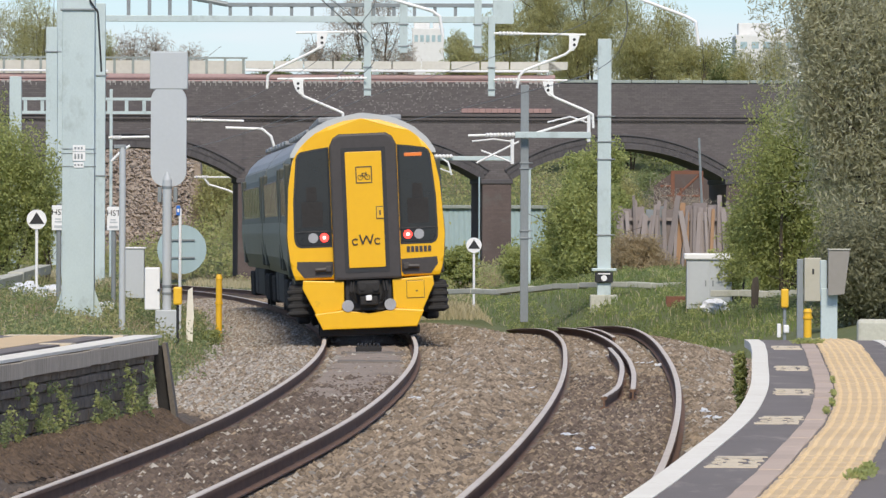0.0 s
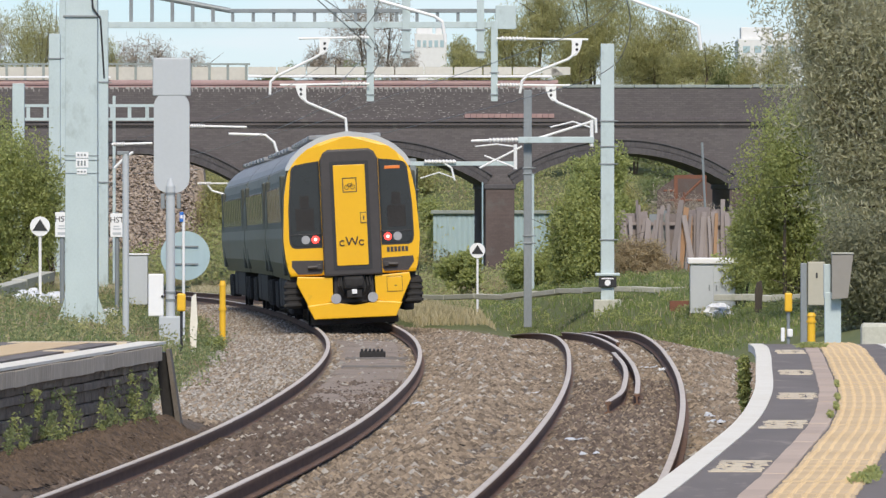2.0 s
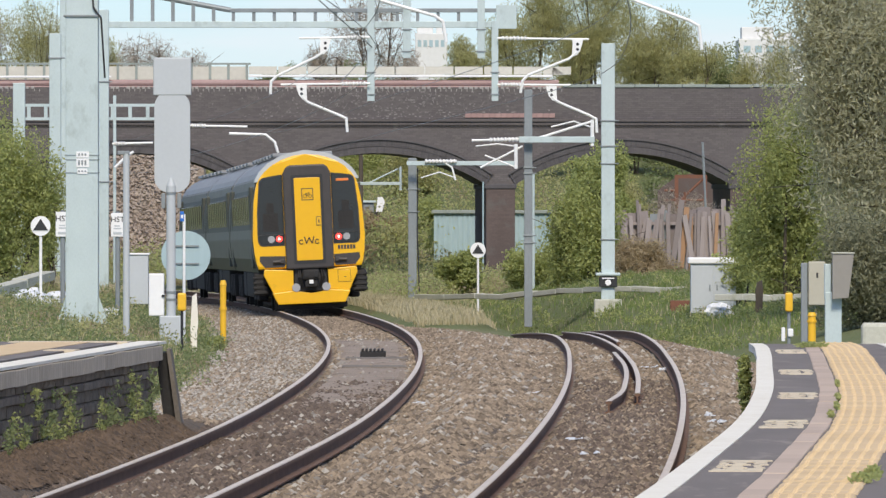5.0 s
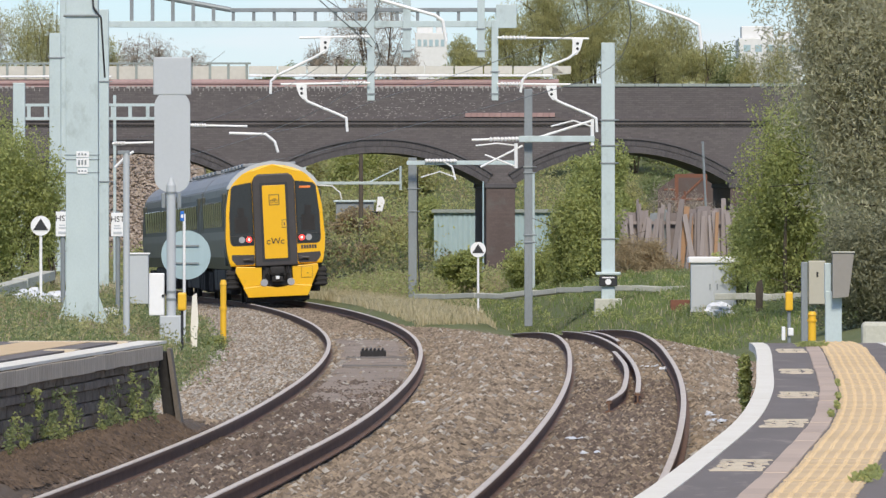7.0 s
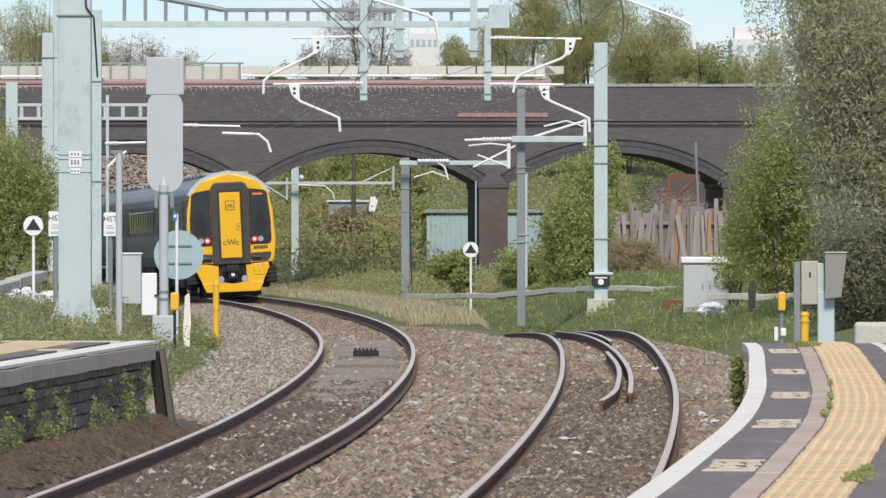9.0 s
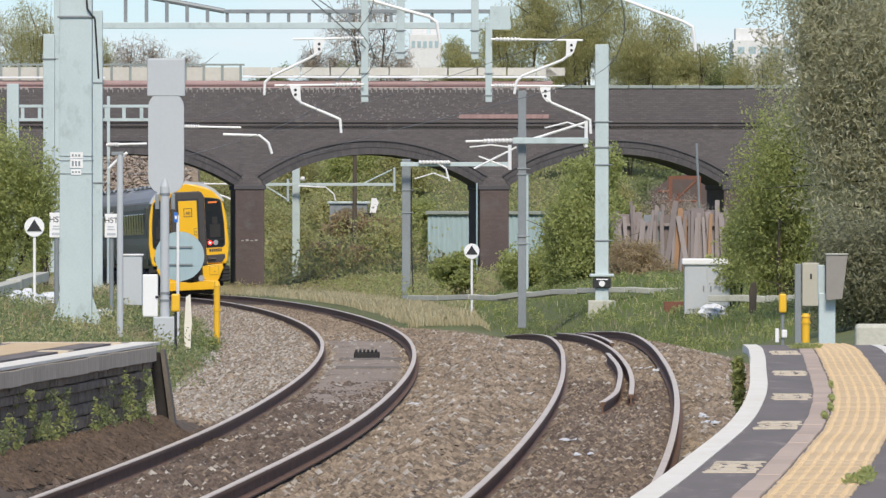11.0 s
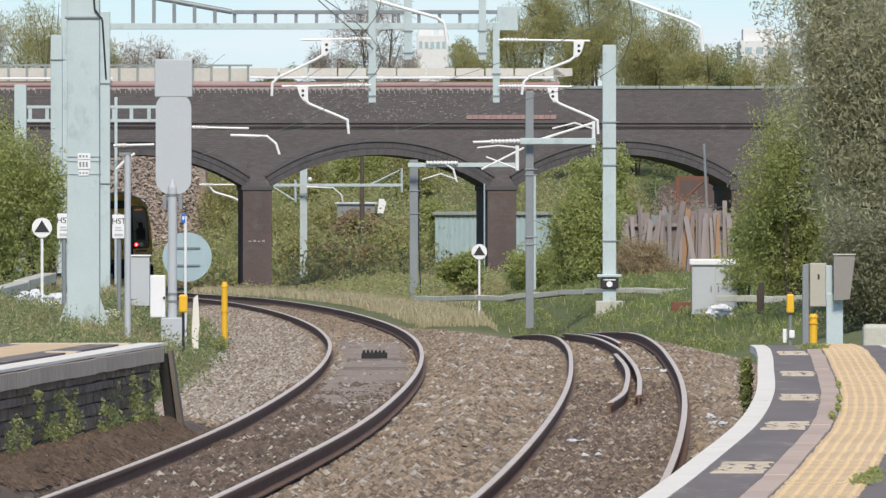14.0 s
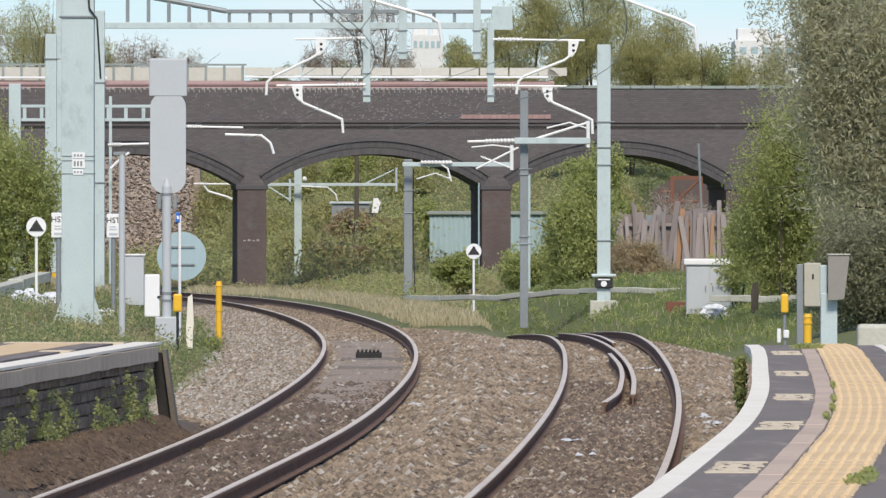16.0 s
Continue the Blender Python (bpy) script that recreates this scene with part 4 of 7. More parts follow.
def build_tree(name, base, clumps, leaf, count, size, label, category="tree", stems=3, seed=1, spread=0.5, trunk=0.12, stretch=1.0, droop=0.0, group="", twigs=0, narrow=0.5):
    """A tree or shrub: tapered stems with limbs, and a crown of many leaves in uneven clumps."""
    rnd = np.random.RandomState(seed)
    ob = thing(name, base, label, category, group)
    bm = B()
    for k in range(stems):
        c, rr = clumps[k % len(clumps)]
        foot = Vector((rnd.uniform(-spread, spread) * 0.4, rnd.uniform(-spread, spread) * 0.4, -0.3))
        tip = Vector(c) + Vector((0, 0, rr[2] * 0.3))
        mid = foot.lerp(tip, 0.5) + Vector((rnd.uniform(-1, 1), rnd.uniform(-1, 1), 0)) * spread * 0.3
        rod(bm, foot, mid, trunk, trunk * 0.65, 7)
        rod(bm, mid, tip, trunk * 0.65, trunk * 0.2, 6)
        for j in range(6 + twigs):
            q = mid.lerp(tip, rnd.rand())
            e = Vector(c) + Vector(rnd.normal(size=3)) * 0.62 * Vector(rr).length / 1.7
            e.z = max(e.z, q.z - 0.2)
            rod(bm, q, e, trunk * 0.22, 0.006, 4)
    part("trunk", bm, "bark", ob, "grey-brown branching stems")
    v, f = leaf_cloud(clumps, count, size, rnd, stretch, droop, narrow)
    tagged(raw("crown", v, f, leaf, ob), kind="stuff")
    return ob


def heap(cx_, cy_, cz_, rx, ry, rz, n, seed, low=0.35, top=0.55):
    """Clumps heaped into one uneven crown."""
    rnd = np.random.RandomState(seed)
    out = []
    for i in range(n):
        d = rnd.normal(size=3)
        d /= np.linalg.norm(d)
        k = rnd.rand() ** 0.5
        s = rnd.uniform(low, top)
        out.append(((cx_ + d[0] * rx * k * 0.8, cy_ + d[1] * ry * k * 0.8, cz_ + d[2] * rz * k * 0.8), (rx * s, ry * s, rz * s)))
    return out


def build_trees():
    # the willow and the shrubs by the verge
    build_tree("willow_tree", (9.3, 182, -0.2), heap(0, 0, 4.6, 2.8, 2.6, 4.4, 22, 3) + heap(-1.15, 0.2, 4.9, 1.35, 1.4, 3.4, 14, 33), "willow", 165000, 0.037, "tall grey-green willow with slender leaves", stems=6, seed=3, trunk=0.13, stretch=1.7, narrow=0.36, droop=0.5, twigs=6)
    build_tree("willow_tree", (12.2, 178, -0.2), heap(0, 0, 4.6, 2.6, 2.4, 4.6, 16, 8), "sallow", 60000, 0.036, "tall grey-green willow with slender leaves", stems=4, seed=8, trunk=0.13, stretch=1.6, narrow=0.4, droop=0.5)
    build_tree("willow_tree", (8.2, 168, -0.2), heap(0, 0, 1.55, 1.35, 1.2, 1.6, 14, 12), "sallow", 30000, 0.032, "low willow regrowth beside the platform end", stems=5, seed=12, trunk=0.06, stretch=1.5)
    build_tree("hawthorn_bush", (7.5, 196, -0.2), heap(0, 0, 2.7, 1.3, 1.3, 2.5, 18, 4) + heap(0.1, 0.3, 1.6, 1.3, 1.0, 1.5, 10, 44), "shrub", 60000, 0.034, "fresh bright green shrub at the edge of the willows", "bush", stems=5, seed=4, trunk=0.06)
    build_tree("hawthorn_bush", (6.6, 200, -0.2), heap(0, 0, 1.2, 0.55, 0.7, 1.0, 8, 5), "shrub", 14000, 0.036, "small bright green shrub behind the cabinet", "bush", stems=4, seed=5, trunk=0.04)
    # left-hand verge
    build_tree("hawthorn_bush", (-10.4, 212, 0.1), heap(0, 0, 2.4, 1.5, 1.6, 2.5, 18, 6), "shrub", 46000, 0.038, "leafy green bush behind the platform", "bush", stems=5, seed=6, trunk=0.07)
    build_tree("hawthorn_bush", (-9.6, 170, 0.0), heap(0, 0, 1.0, 1.1, 1.3, 1.1, 10, 7), "hedge", 22000, 0.034, "low bramble bush behind the platform", "bush", stems=4, seed=7, trunk=0.04)
    build_tree("hawthorn_bush", (-9.55, 216, 0.3), heap(0, 0, 1.3, 0.42, 0.6, 1.3, 8, 27), "shrub", 9000, 0.034, "spindly green bush beside the round sign", "bush", stems=4, seed=27, trunk=0.03)
    build_tree("weed_clump", (-4.2, 166, ground_z(-4.2, 166)), heap(0, 0, 0.14, 0.30, 0.6, 0.24, 7, 51), "shrub", 2600, 0.024, "fresh green weeds round the yellow post", "weeds", stems=3, seed=51, trunk=0.01)
    # in front of the bridge, right of the tracks
    build_tree("elder_bush", (3.75, 250, -0.3), heap(0, 0, 2.0, 1.15, 1.4, 2.2, 18, 9), "shrub", 38000, 0.048, "dense green elder bush in front of the bridge", "bush", stems=5, seed=9, trunk=0.06)
    build_tree("elder_bush", (2.6, 262, -0.3), heap(0, 0, 0.6, 0.9, 1.2, 1.1, 10, 10), "shrub", 16000, 0.045, "low green bush against the bridge pier", "bush", stems=4, seed=10, trunk=0.04)
    build_tree("elder_bush", (5.0, 275, 0.4), heap(0, 0, 1.9, 1.1, 1.2, 1.7, 12, 21), "shrub", 22000, 0.05, "yellow-green bush under a bridge arch", "bush", stems=4, seed=21, trunk=0.05)
    build_tree("elder_bush", (7.3, 262, 0.0), heap(0, 0, 0.45, 0.85, 1.0, 0.95, 10, 22), "shrub", 15000, 0.05, "green bush growing through the old fence", "bush", stems=4, seed=22, trunk=0.05)
    build_tree("bramble", (5.7, 246, -0.1), heap(0, 0, 0.75, 0.9, 0.9, 1.1, 12, 23), "bramble", 17000, 0.045, "dead brown bramble stems before the fence", "bush", stems=5, seed=23, trunk=0.02, stretch=2.2, narrow=0.2)
    build_tree("elder_bush", (0.5, 268, -0.3), heap(0, 0, 0.50, 0.9, 1.0, 0.65, 10, 24), "shrub", 18000, 0.048, "green shrub before a bridge arch", "bush", stems=4, seed=24, trunk=0.04)
    build_tree("bramble", (8.6, 318, 0.0), heap(0, 0, 1.7, 1.3, 1.0, 1.5, 12, 28), "buds", 7000, 0.055, "bare pinkish-brown scrub before the rusty frame", "bush", stems=6, seed=28, trunk=0.03, stretch=2.4, narrow=0.12, twigs=8)
    # seen through the arches
    rnd = np.random.RandomState(5)
    kinds = (("olive", "elder_bush", "yellow-green bush on the cutting side"), ("bramble", "bramble", "brown dead bramble on the cutting side"),
             ("hedge", "elder_bush", "dark green bush on the cutting side"), ("shrub", "elder_bush", "fresh green bush on the cutting side"))
    spots = [(-7.3, 355, 0.5, 1.8, 1.5, 0), (-9.0, 385, 1.2, 2.2, 1.7, 0), (-5.6, 372, 0.5, 1.9, 2.0, 0), (-4.2, 345, 0.0, 1.5, 1.3, 0), (-2.6, 338, -0.1, 1.6, 0.8, 1),
             (-1.0, 352, 0.2, 1.5, 1.4, 0), (-3.2, 368, 0.6, 1.8, 1.6, 3), (-0.6, 335, -0.1, 1.0, 1.0, 3), (-5.2, 328, -0.4, 1.3, 1.1, 0), (-3.6, 322, -0.4, 1.3, 0.75, 1), (-1.8, 324, -0.4, 1.3, 0.8, 0), (0.2, 322, -0.4, 1.2, 0.8, 3), (-0.9, 360, 0.1, 1.4, 2.0, 3), (-2.6, 395, 2.2, 2.2, 2.6, 2),
             (-4.6, 412, 2.4, 2.2, 2.8, 2), (0.0, 392, 2.4, 2.0, 2.6, 3), (1.8, 372, 1.6, 1.8, 2.2, 0), (-7.0, 425, 3.0, 2.2, 2.4, 0), (-11.6, 420, 2.0, 2.5, 2.0, 0),
             (3.2, 358, 0.8, 1.8, 2.6, 3), (5.2, 350, 1.0, 1.9, 2.6, 3), (7.4, 352, 1.6, 1.9, 2.2, 2), (9.4, 350, 1.6, 2.2, 2.6, 3), (3.4, 392, 3.0, 2.4, 2.6, 0),
             (6.2, 395, 3.2, 2.4, 2.8, 3), (9.6, 398, 3.2, 2.4, 2.8, 0), (12.5, 395, 3.2, 2.4, 3.0, 2), (-14.5, 430, 1.2, 2.2, 1.9, 1), (-17.2, 452, 1.4, 2.6, 2.6, 0), (1.6, 420, 3.8, 2.6, 2.6, 2), (6.6, 330, 0.8, 1.7, 1.6, 0), (8.7, 334, 0.8, 1.5, 1.3, 2)]
    for i, (x, y, z, r, h, k) in enumerate(spots):
        leaf, name, label = kinds[k]
        far = 366 + (y - 322) * 0.9
        x, y = x * far / y, far
        z = ground_z(x, y) + 0.05
        build_tree(name, (x, y, z), heap(0, 0, h * 0.75, r, r, h, 10, 40 + i), leaf, 9500, 0.058, label, "bush", stems=4, seed=40 + i, trunk=0.04, stretch=1.8 if k == 1 else 1.0, group="bushes beyond the bridge")
    # skyline behind the bridge
    sky_trees = [(-18.6, 400, 8.8, 2.2, 2.4, "olive", 9000, "olive-green budding tree beyond the bridge"), (-20.4, 402, 9.4, 2.4, 3.0, "buds", 5000, "bare brown tree beyond the bridge"),
                 (-15.2, 410, 8.0, 1.0, 1.9, "olive", 3500, "olive-green budding tree beyond the bridge"),
                 (-13.2, 400, 8.0, 1.9, 1.9, "buds", 3000, "bare twiggy tree beyond the bridge"), (-11.0, 405, 7.6, 1.7, 1.6, "buds", 2600, "bare twiggy tree beyond the bridge"),
                 (-7.2, 405, 7.7, 1.2, 1.0, "hedge", 3200, "dark hedge tree beyond the bridge"), (-5.2, 400, 7.9, 1.5, 1.5, "buds", 3400, "grey-brown budding tree beyond the bridge"),
                 (-3.0, 395, 8.9, 2.3, 3.0, "buds", 4200, "tall budding tree with open branches"), (-1.6, 402, 7.6, 1.4, 1.8, "buds", 3600, "grey-brown budding tree beyond the bridge"),
                 (1.6, 398, 7.9, 1.7, 1.9, "olive", 11000, "yellow-green willow crown above the bridge"), (4.0, 405, 9.2, 2.2, 3.0, "olive", 17000, "yellow-green willow crown above the bridge"),
                 (6.6, 402, 9.3, 2.6, 3.2, "olive", 21000, "yellow-green willow crown above the bridge"), (9.3, 398, 9.0, 2.3, 2.8, "olive", 18000, "yellow-green willow crown above the bridge"),
                 (11.0, 396, 7.6, 1.7, 1.7, "olive", 9000, "yellow-green willow crown above the bridge"), (12.4, 404, 7.9, 1.4, 1.5, "hedge", 5000, "dark hedge tree beyond the bridge"),
                 (10.4, 385, 6.6, 0.7, 0.7, "blossom", 2500, "pale blossoming bush above the parapet"), (12.0, 386, 6.6, 0.6, 0.6, "blossom", 1800, "pale blossoming bush above the parapet"),
                 (14.5, 400, 8.2, 1.6, 2.0, "olive", 6000, "yellow-green willow crown above the bridge")]
    for i, (x, y, z, r, h, leaf, n, label) in enumerate(sky_trees):
        if x < 0:  # behind the stony bank and the bushes of the cutting
            x, y, z, r, h = x * 1.16, y * 1.16, 2.45 + (z - 2.45) * 1.16, r * 1.16, h * 1.16
        b = ground_z(x, y)
        build_tree("tree", (x, y, b), heap(0, 0, z - b, r, r, h, 12, 80 + i, 0.30, 0.5), leaf, int(n * 1.6), 0.046 if leaf == "olive" else 0.06 if leaf != "buds" else 0.07, label, stems=5, seed=80 + i, trunk=0.11,
                   narrow=0.16 if leaf == "buds" else 0.26 if leaf == "olive" else 0.42, stretch=2.3 if leaf == "olive" else 2.2 if leaf == "buds" else 1.0, droop=1.3 if leaf == "olive" else 0.0, group="trees beyond the bridge", twigs=10 if leaf == "buds" else 0)


build_trees()


def build_grass(name, material, count, area, height, label, seed, lean=0.35, width=0.010):
    """Separate blades standing on the ground."""
    rnd = np.random.RandomState(seed)
    verts, faces, k = [], [], 0
    for i in range(count):
        x, y = area(rnd)
        z = ground_z(x, y)
        h = height * (0.4 + 0.9 * rnd.rand()) * (0.55 + 0.7 * abs(noise.noise((x * 0.9, y * 0.35, 7))))
        a = rnd.rand() * 6.283
        dx, dy = math.cos(a) * width, math.sin(a) * width
        lx, ly = rnd.normal(size=2) * lean * h
        verts += [(x - dx, y - dy, z - 0.02), (x + dx, y + dy, z - 0.02), (x + dx * 0.7 + lx * 0.4, y + dy * 0.7 + ly * 0.4, z + h * 0.6), (x - dx * 0.7 + lx * 0.4, y - dy * 0.7 + ly * 0.4, z + h * 0.6), (x + lx, y + ly, z + h)]
        faces += [(k, k + 1, k + 2, k + 3), (k + 3, k + 2, k + 4)]
        k += 5
    return tagged(raw(name, verts, faces, material), label, "grass", kind="stuff")


def verge_right(rnd):
    y = rnd.uniform(172, 262)
    return float(right_x(y)) + 1.9 + 6.5 * rnd.rand() ** 1.2, y


def verge_left(rnd):
    y = rnd.uniform(104, 215)
    return float(line_x(y)) - 2.75 - 6.0 * rnd.rand() ** 1.3, y


def between(rnd):
    y = rnd.uniform(188, 336)
    a, b = float(line_x(y)) + 1.5, float(right_x(y)) - 0.9 + (3.5 if y > 250 else 0)
    return a + (b - a) * rnd.rand(), y


def beyond_left(rnd):
    y = rnd.uniform(215, 336)
    return float(line_x(y)) - 2.5 - 5 * rnd.rand(), y


def build_scrub(name, material, count, area, height, size, label, seed, narrow=0.5):
    """Low tangled growth that covers the ground."""
    rnd = np.random.RandomState(seed)
    clumps = []
    for i in range(count // 60):
        x, y = area(rnd)
        h = height * rnd.uniform(0.4, 1.2)
        clumps.append(((x, y, ground_z(x, y) + h * 0.35), (h * rnd.uniform(0.8, 1.6), h * 1.6, h * 0.7)))
    v, f = leaf_cloud(clumps, count, size, rnd, 1.2, 0.0, narrow)
    return tagged(raw(name, v, f, material), label, "undergrowth", kind="stuff")


def cutting(rnd):
    while True:
        y = rnd.uniform(356, 465)
        x = float(line_x(y)) + 3.2 + 18 * rnd.rand()
        if not (-0.6 < x < 4.6 and y < 372):
            return x, y


def cutting_left(rnd):
    y = rnd.uniform(356, 470)
    return float(line_x(y)) - 3.0 - 6 * rnd.rand(), y


build_scrub("undergrowth", "bramble", 26000, cutting, 0.9, 0.06, "brown dead undergrowth on the cutting side", 61, 0.25)
build_scrub("undergrowth", "olive", 52000, cutting, 1.5, 0.07, "yellow-green undergrowth on the cutting side", 62)
build_scrub("undergrowth", "shrub", 34000, cutting, 1.5, 0.07, "fresh green undergrowth on the cutting side", 63)
build_scrub("undergrowth", "olive", 9000, cutting_left, 0.9, 0.06, "olive undergrowth beside the far track", 64)
def under_bridge(rnd):
    y = rnd.uniform(290, 366)
    return float(line_x(y)) + 2.6 + 15 * rnd.rand(), y


def before_bridge(rnd):
    y = rnd.uniform(262, 338)
    return float(right_x(y)) + 1.6 + 11 * rnd.rand(), y


build_scrub("undergrowth", "olive", 26000, before_bridge, 0.62, 0.042, "olive scrub in front of the bridge", 73)
build_scrub("undergrowth", "bramble", 20000, before_bridge, 0.55, 0.042, "brown dead stems in front of the bridge", 74, 0.3)
build_scrub("undergrowth", "shrub", 20000, before_bridge, 0.60, 0.042, "fresh green scrub in front of the bridge", 75)
build_scrub("undergrowth", "bramble", 26000, under_bridge, 0.30, 0.045, "brown dead stems below the bridge", 71, 0.3)
build_scrub("undergrowth", "olive", 26000, under_bridge, 0.30, 0.045, "olive weeds below the bridge", 72)
build_scrub("undergrowth", "olive", 16000, verge_left, 0.32, 0.028, "olive weeds behind the platform", 69)
build_scrub("undergrowth", "hedge", 26000, verge_left, 0.34, 0.028, "low weeds and brambles behind the platform", 65)
build_scrub("undergrowth", "bramble", 15000, verge_left, 0.24, 0.026, "dry stems and leaves behind the platform", 66, 0.3)
build_scrub("undergrowth", "shrub", 20000, verge_right, 0.20, 0.028, "low green weeds on the verge", 67)
build_scrub("undergrowth", "hedge", 18000, verge_right, 0.24, 0.028, "dark green weeds on the verge", 68)
build_grass("grass_tufts", "blades", 22000, verge_right, 0.19, "green grass tufts on the track verge", 1)
build_grass("grass_tufts", "blades", 4000, verge_left, 0.24, "weedy grass behind the platform", 2)
build_grass("dry_grass", "straw", 30000, between, 0.24, "pale dry grass between the tracks", 3, width=0.014)
build_grass("dry_grass", "straw", 5000, beyond_left, 0.35, "pale dry grass beside the far track", 4, width=0.014)
build_grass("dry_grass", "straw", 2200, verge_right, 0.22, "dry stems among the grass", 5)
build_grass("weeds", "straw", 2000, verge_left, 0.24, "dry weed stems among the grass", 6)


# ---- overhead line ----
def column(name, at, w, d, top, label, material="galv", category="mast", flare=0.0, bands=()):
    """A steel mast: two flanges and a web closed by plates, on a foot with bolts."""
    ob = thing(name, at, label, category)
    h = top - at[2]
    bm = B()
    box(bm, -w / 2, w / 2, -d / 2, d / 2, -0.4, h, 0.012)
    part("shaft", bm, material, ob)
    for z in bands:
        bm = B()
        box(bm, -w / 2 - 0.025, w / 2 + 0.025, -d / 2 - 0.025, d / 2 + 0.025, z - at[2] - 0.02, z - at[2] + 0.02, 0.008)
        rod(bm, (w / 2, -d / 2 - 0.03, z - at[2]), (w / 2 + 0.10, -d / 2 - 0.03, z - at[2]), 0.014, n=6)
        part("clamp_band", bm, "galv_dark", ob)
    if flare:
        for sx in (-1, 1):
            bm = B()
            prism(bm, [(sx * w / 2, -0.1), (sx * (w / 2 + flare), -0.1), (sx * (w / 2 + flare), 0.0), (sx * w / 2, 0.55)], -0.03, 0.03)
            part("gusset", bm, material, ob)
        bm = B()
        box(bm, -w / 2 - flare - 0.06, w / 2 + flare + 0.06, -d / 2 - flare, d / 2 + flare, -0.3, -0.1, 0.02)
        foot = part("base_plate", bm, "galv_dark", ob)
        for sx in (-1, 1):
            bm = B()
            rod(bm, (sx * (w / 2 + flare * 0.7), -d / 2 - flare * 0.6, -0.12), (sx * (w / 2 + flare * 0.7), -d / 2 - flare * 0.6, 0.02), 0.025, n=6)
            part("bolt", bm, "galv_dark", foot)
    return ob


def ribbed(bm, a, b, r0, r1, ribs):
    """An insulator turned in one piece between a and b, its sheds standing out from the core."""
    a, b = Vector(a), Vector(b)
    q = (b - a).to_track_quat("Z", "Y")
    rings = []
    for i in range(4 * ribs + 1):
        r = r1 if i % 4 in (1, 2) else r0
        c = a.lerp(b, i / (4 * ribs))
        rings.append([bm.verts.new(c + q @ Vector((r * math.cos(t * math.pi / 5), r * math.sin(t * math.pi / 5), 0))) for t in range(10)])
    for lo, hi in zip(rings[:-1], rings[1:]):
        for t in range(10):
            bm.faces.new((lo[t], lo[(t + 1) % 10], hi[(t + 1) % 10], hi[t]))
    bm.faces.new(rings[0][::-1])
    bm.faces.new(rings[-1])
    return bm


def cantilever(points, ins, y, label, hook=None, r=0.042, turn=0.0):
    """A registration arm: a bent tube hung from a ribbed insulator. points and ins in x and z."""
    ob = thing("registration_arm", (points[0][0], y, points[0][1]), label, "overhead line arm", "arms of the overhead line")
    ox, oz = points[0]
    bm = B()
    tube(bm, [(x - ox, 0, z - oz) for x, z in points], r, 8)
    part("arm_tube", bm, "arm", ob, "pale bent steel tube")
    if ins:
        (xa, za), (xb, zb) = ins
        bm = B()
        rod(bm, (xa - ox, 0.02, za - oz), (xb - ox, 0.02, zb - oz), 0.034, n=8)
        part("support_tube", bm, "arm", ob)
        bm = B()
        ends = [Vector((xa + (xb - xa) * u - ox, 0.02, za + (zb - za) * u - oz)) for u in (0.68, 0.96)]
        ribbed(bm, *ends, 0.045, 0.072, 7)
        part("insulator", bm, "insulator", ob, "ribbed grey insulator")
    if hook:
        x, z0, z1 = hook
        bm = B()
        lean = 0.10 if points[1][0] > points[0][0] else -0.10  # the plate narrows into the bent tube
        top, low = z0 - oz, z1 - oz - 0.06
        prism(bm, [(x - ox - 0.17, top), (x - ox + 0.17, top), (x - ox + 0.15, top - 0.10), (x - ox + 0.12 + lean * 0.4, low + 0.14), (x - ox + 0.07 + lean, low),
                   (x - ox - 0.07 + lean, low), (x - ox - 0.12 + lean * 0.4, low + 0.14), (x - ox - 0.15, top - 0.10)], -0.03, 0.03)
        plate = part("hanger_plate", bm, "arm", ob)
        for dz in (0.30, 0.68):
            z = z1 + (z0 - z1) * dz - oz
            bm = B()
            rod(bm, (x - ox, -0.04, z), (x - ox, -0.03, z), 0.045, n=12)
            part("plate_hole", bm, "black", plate)
    return ob


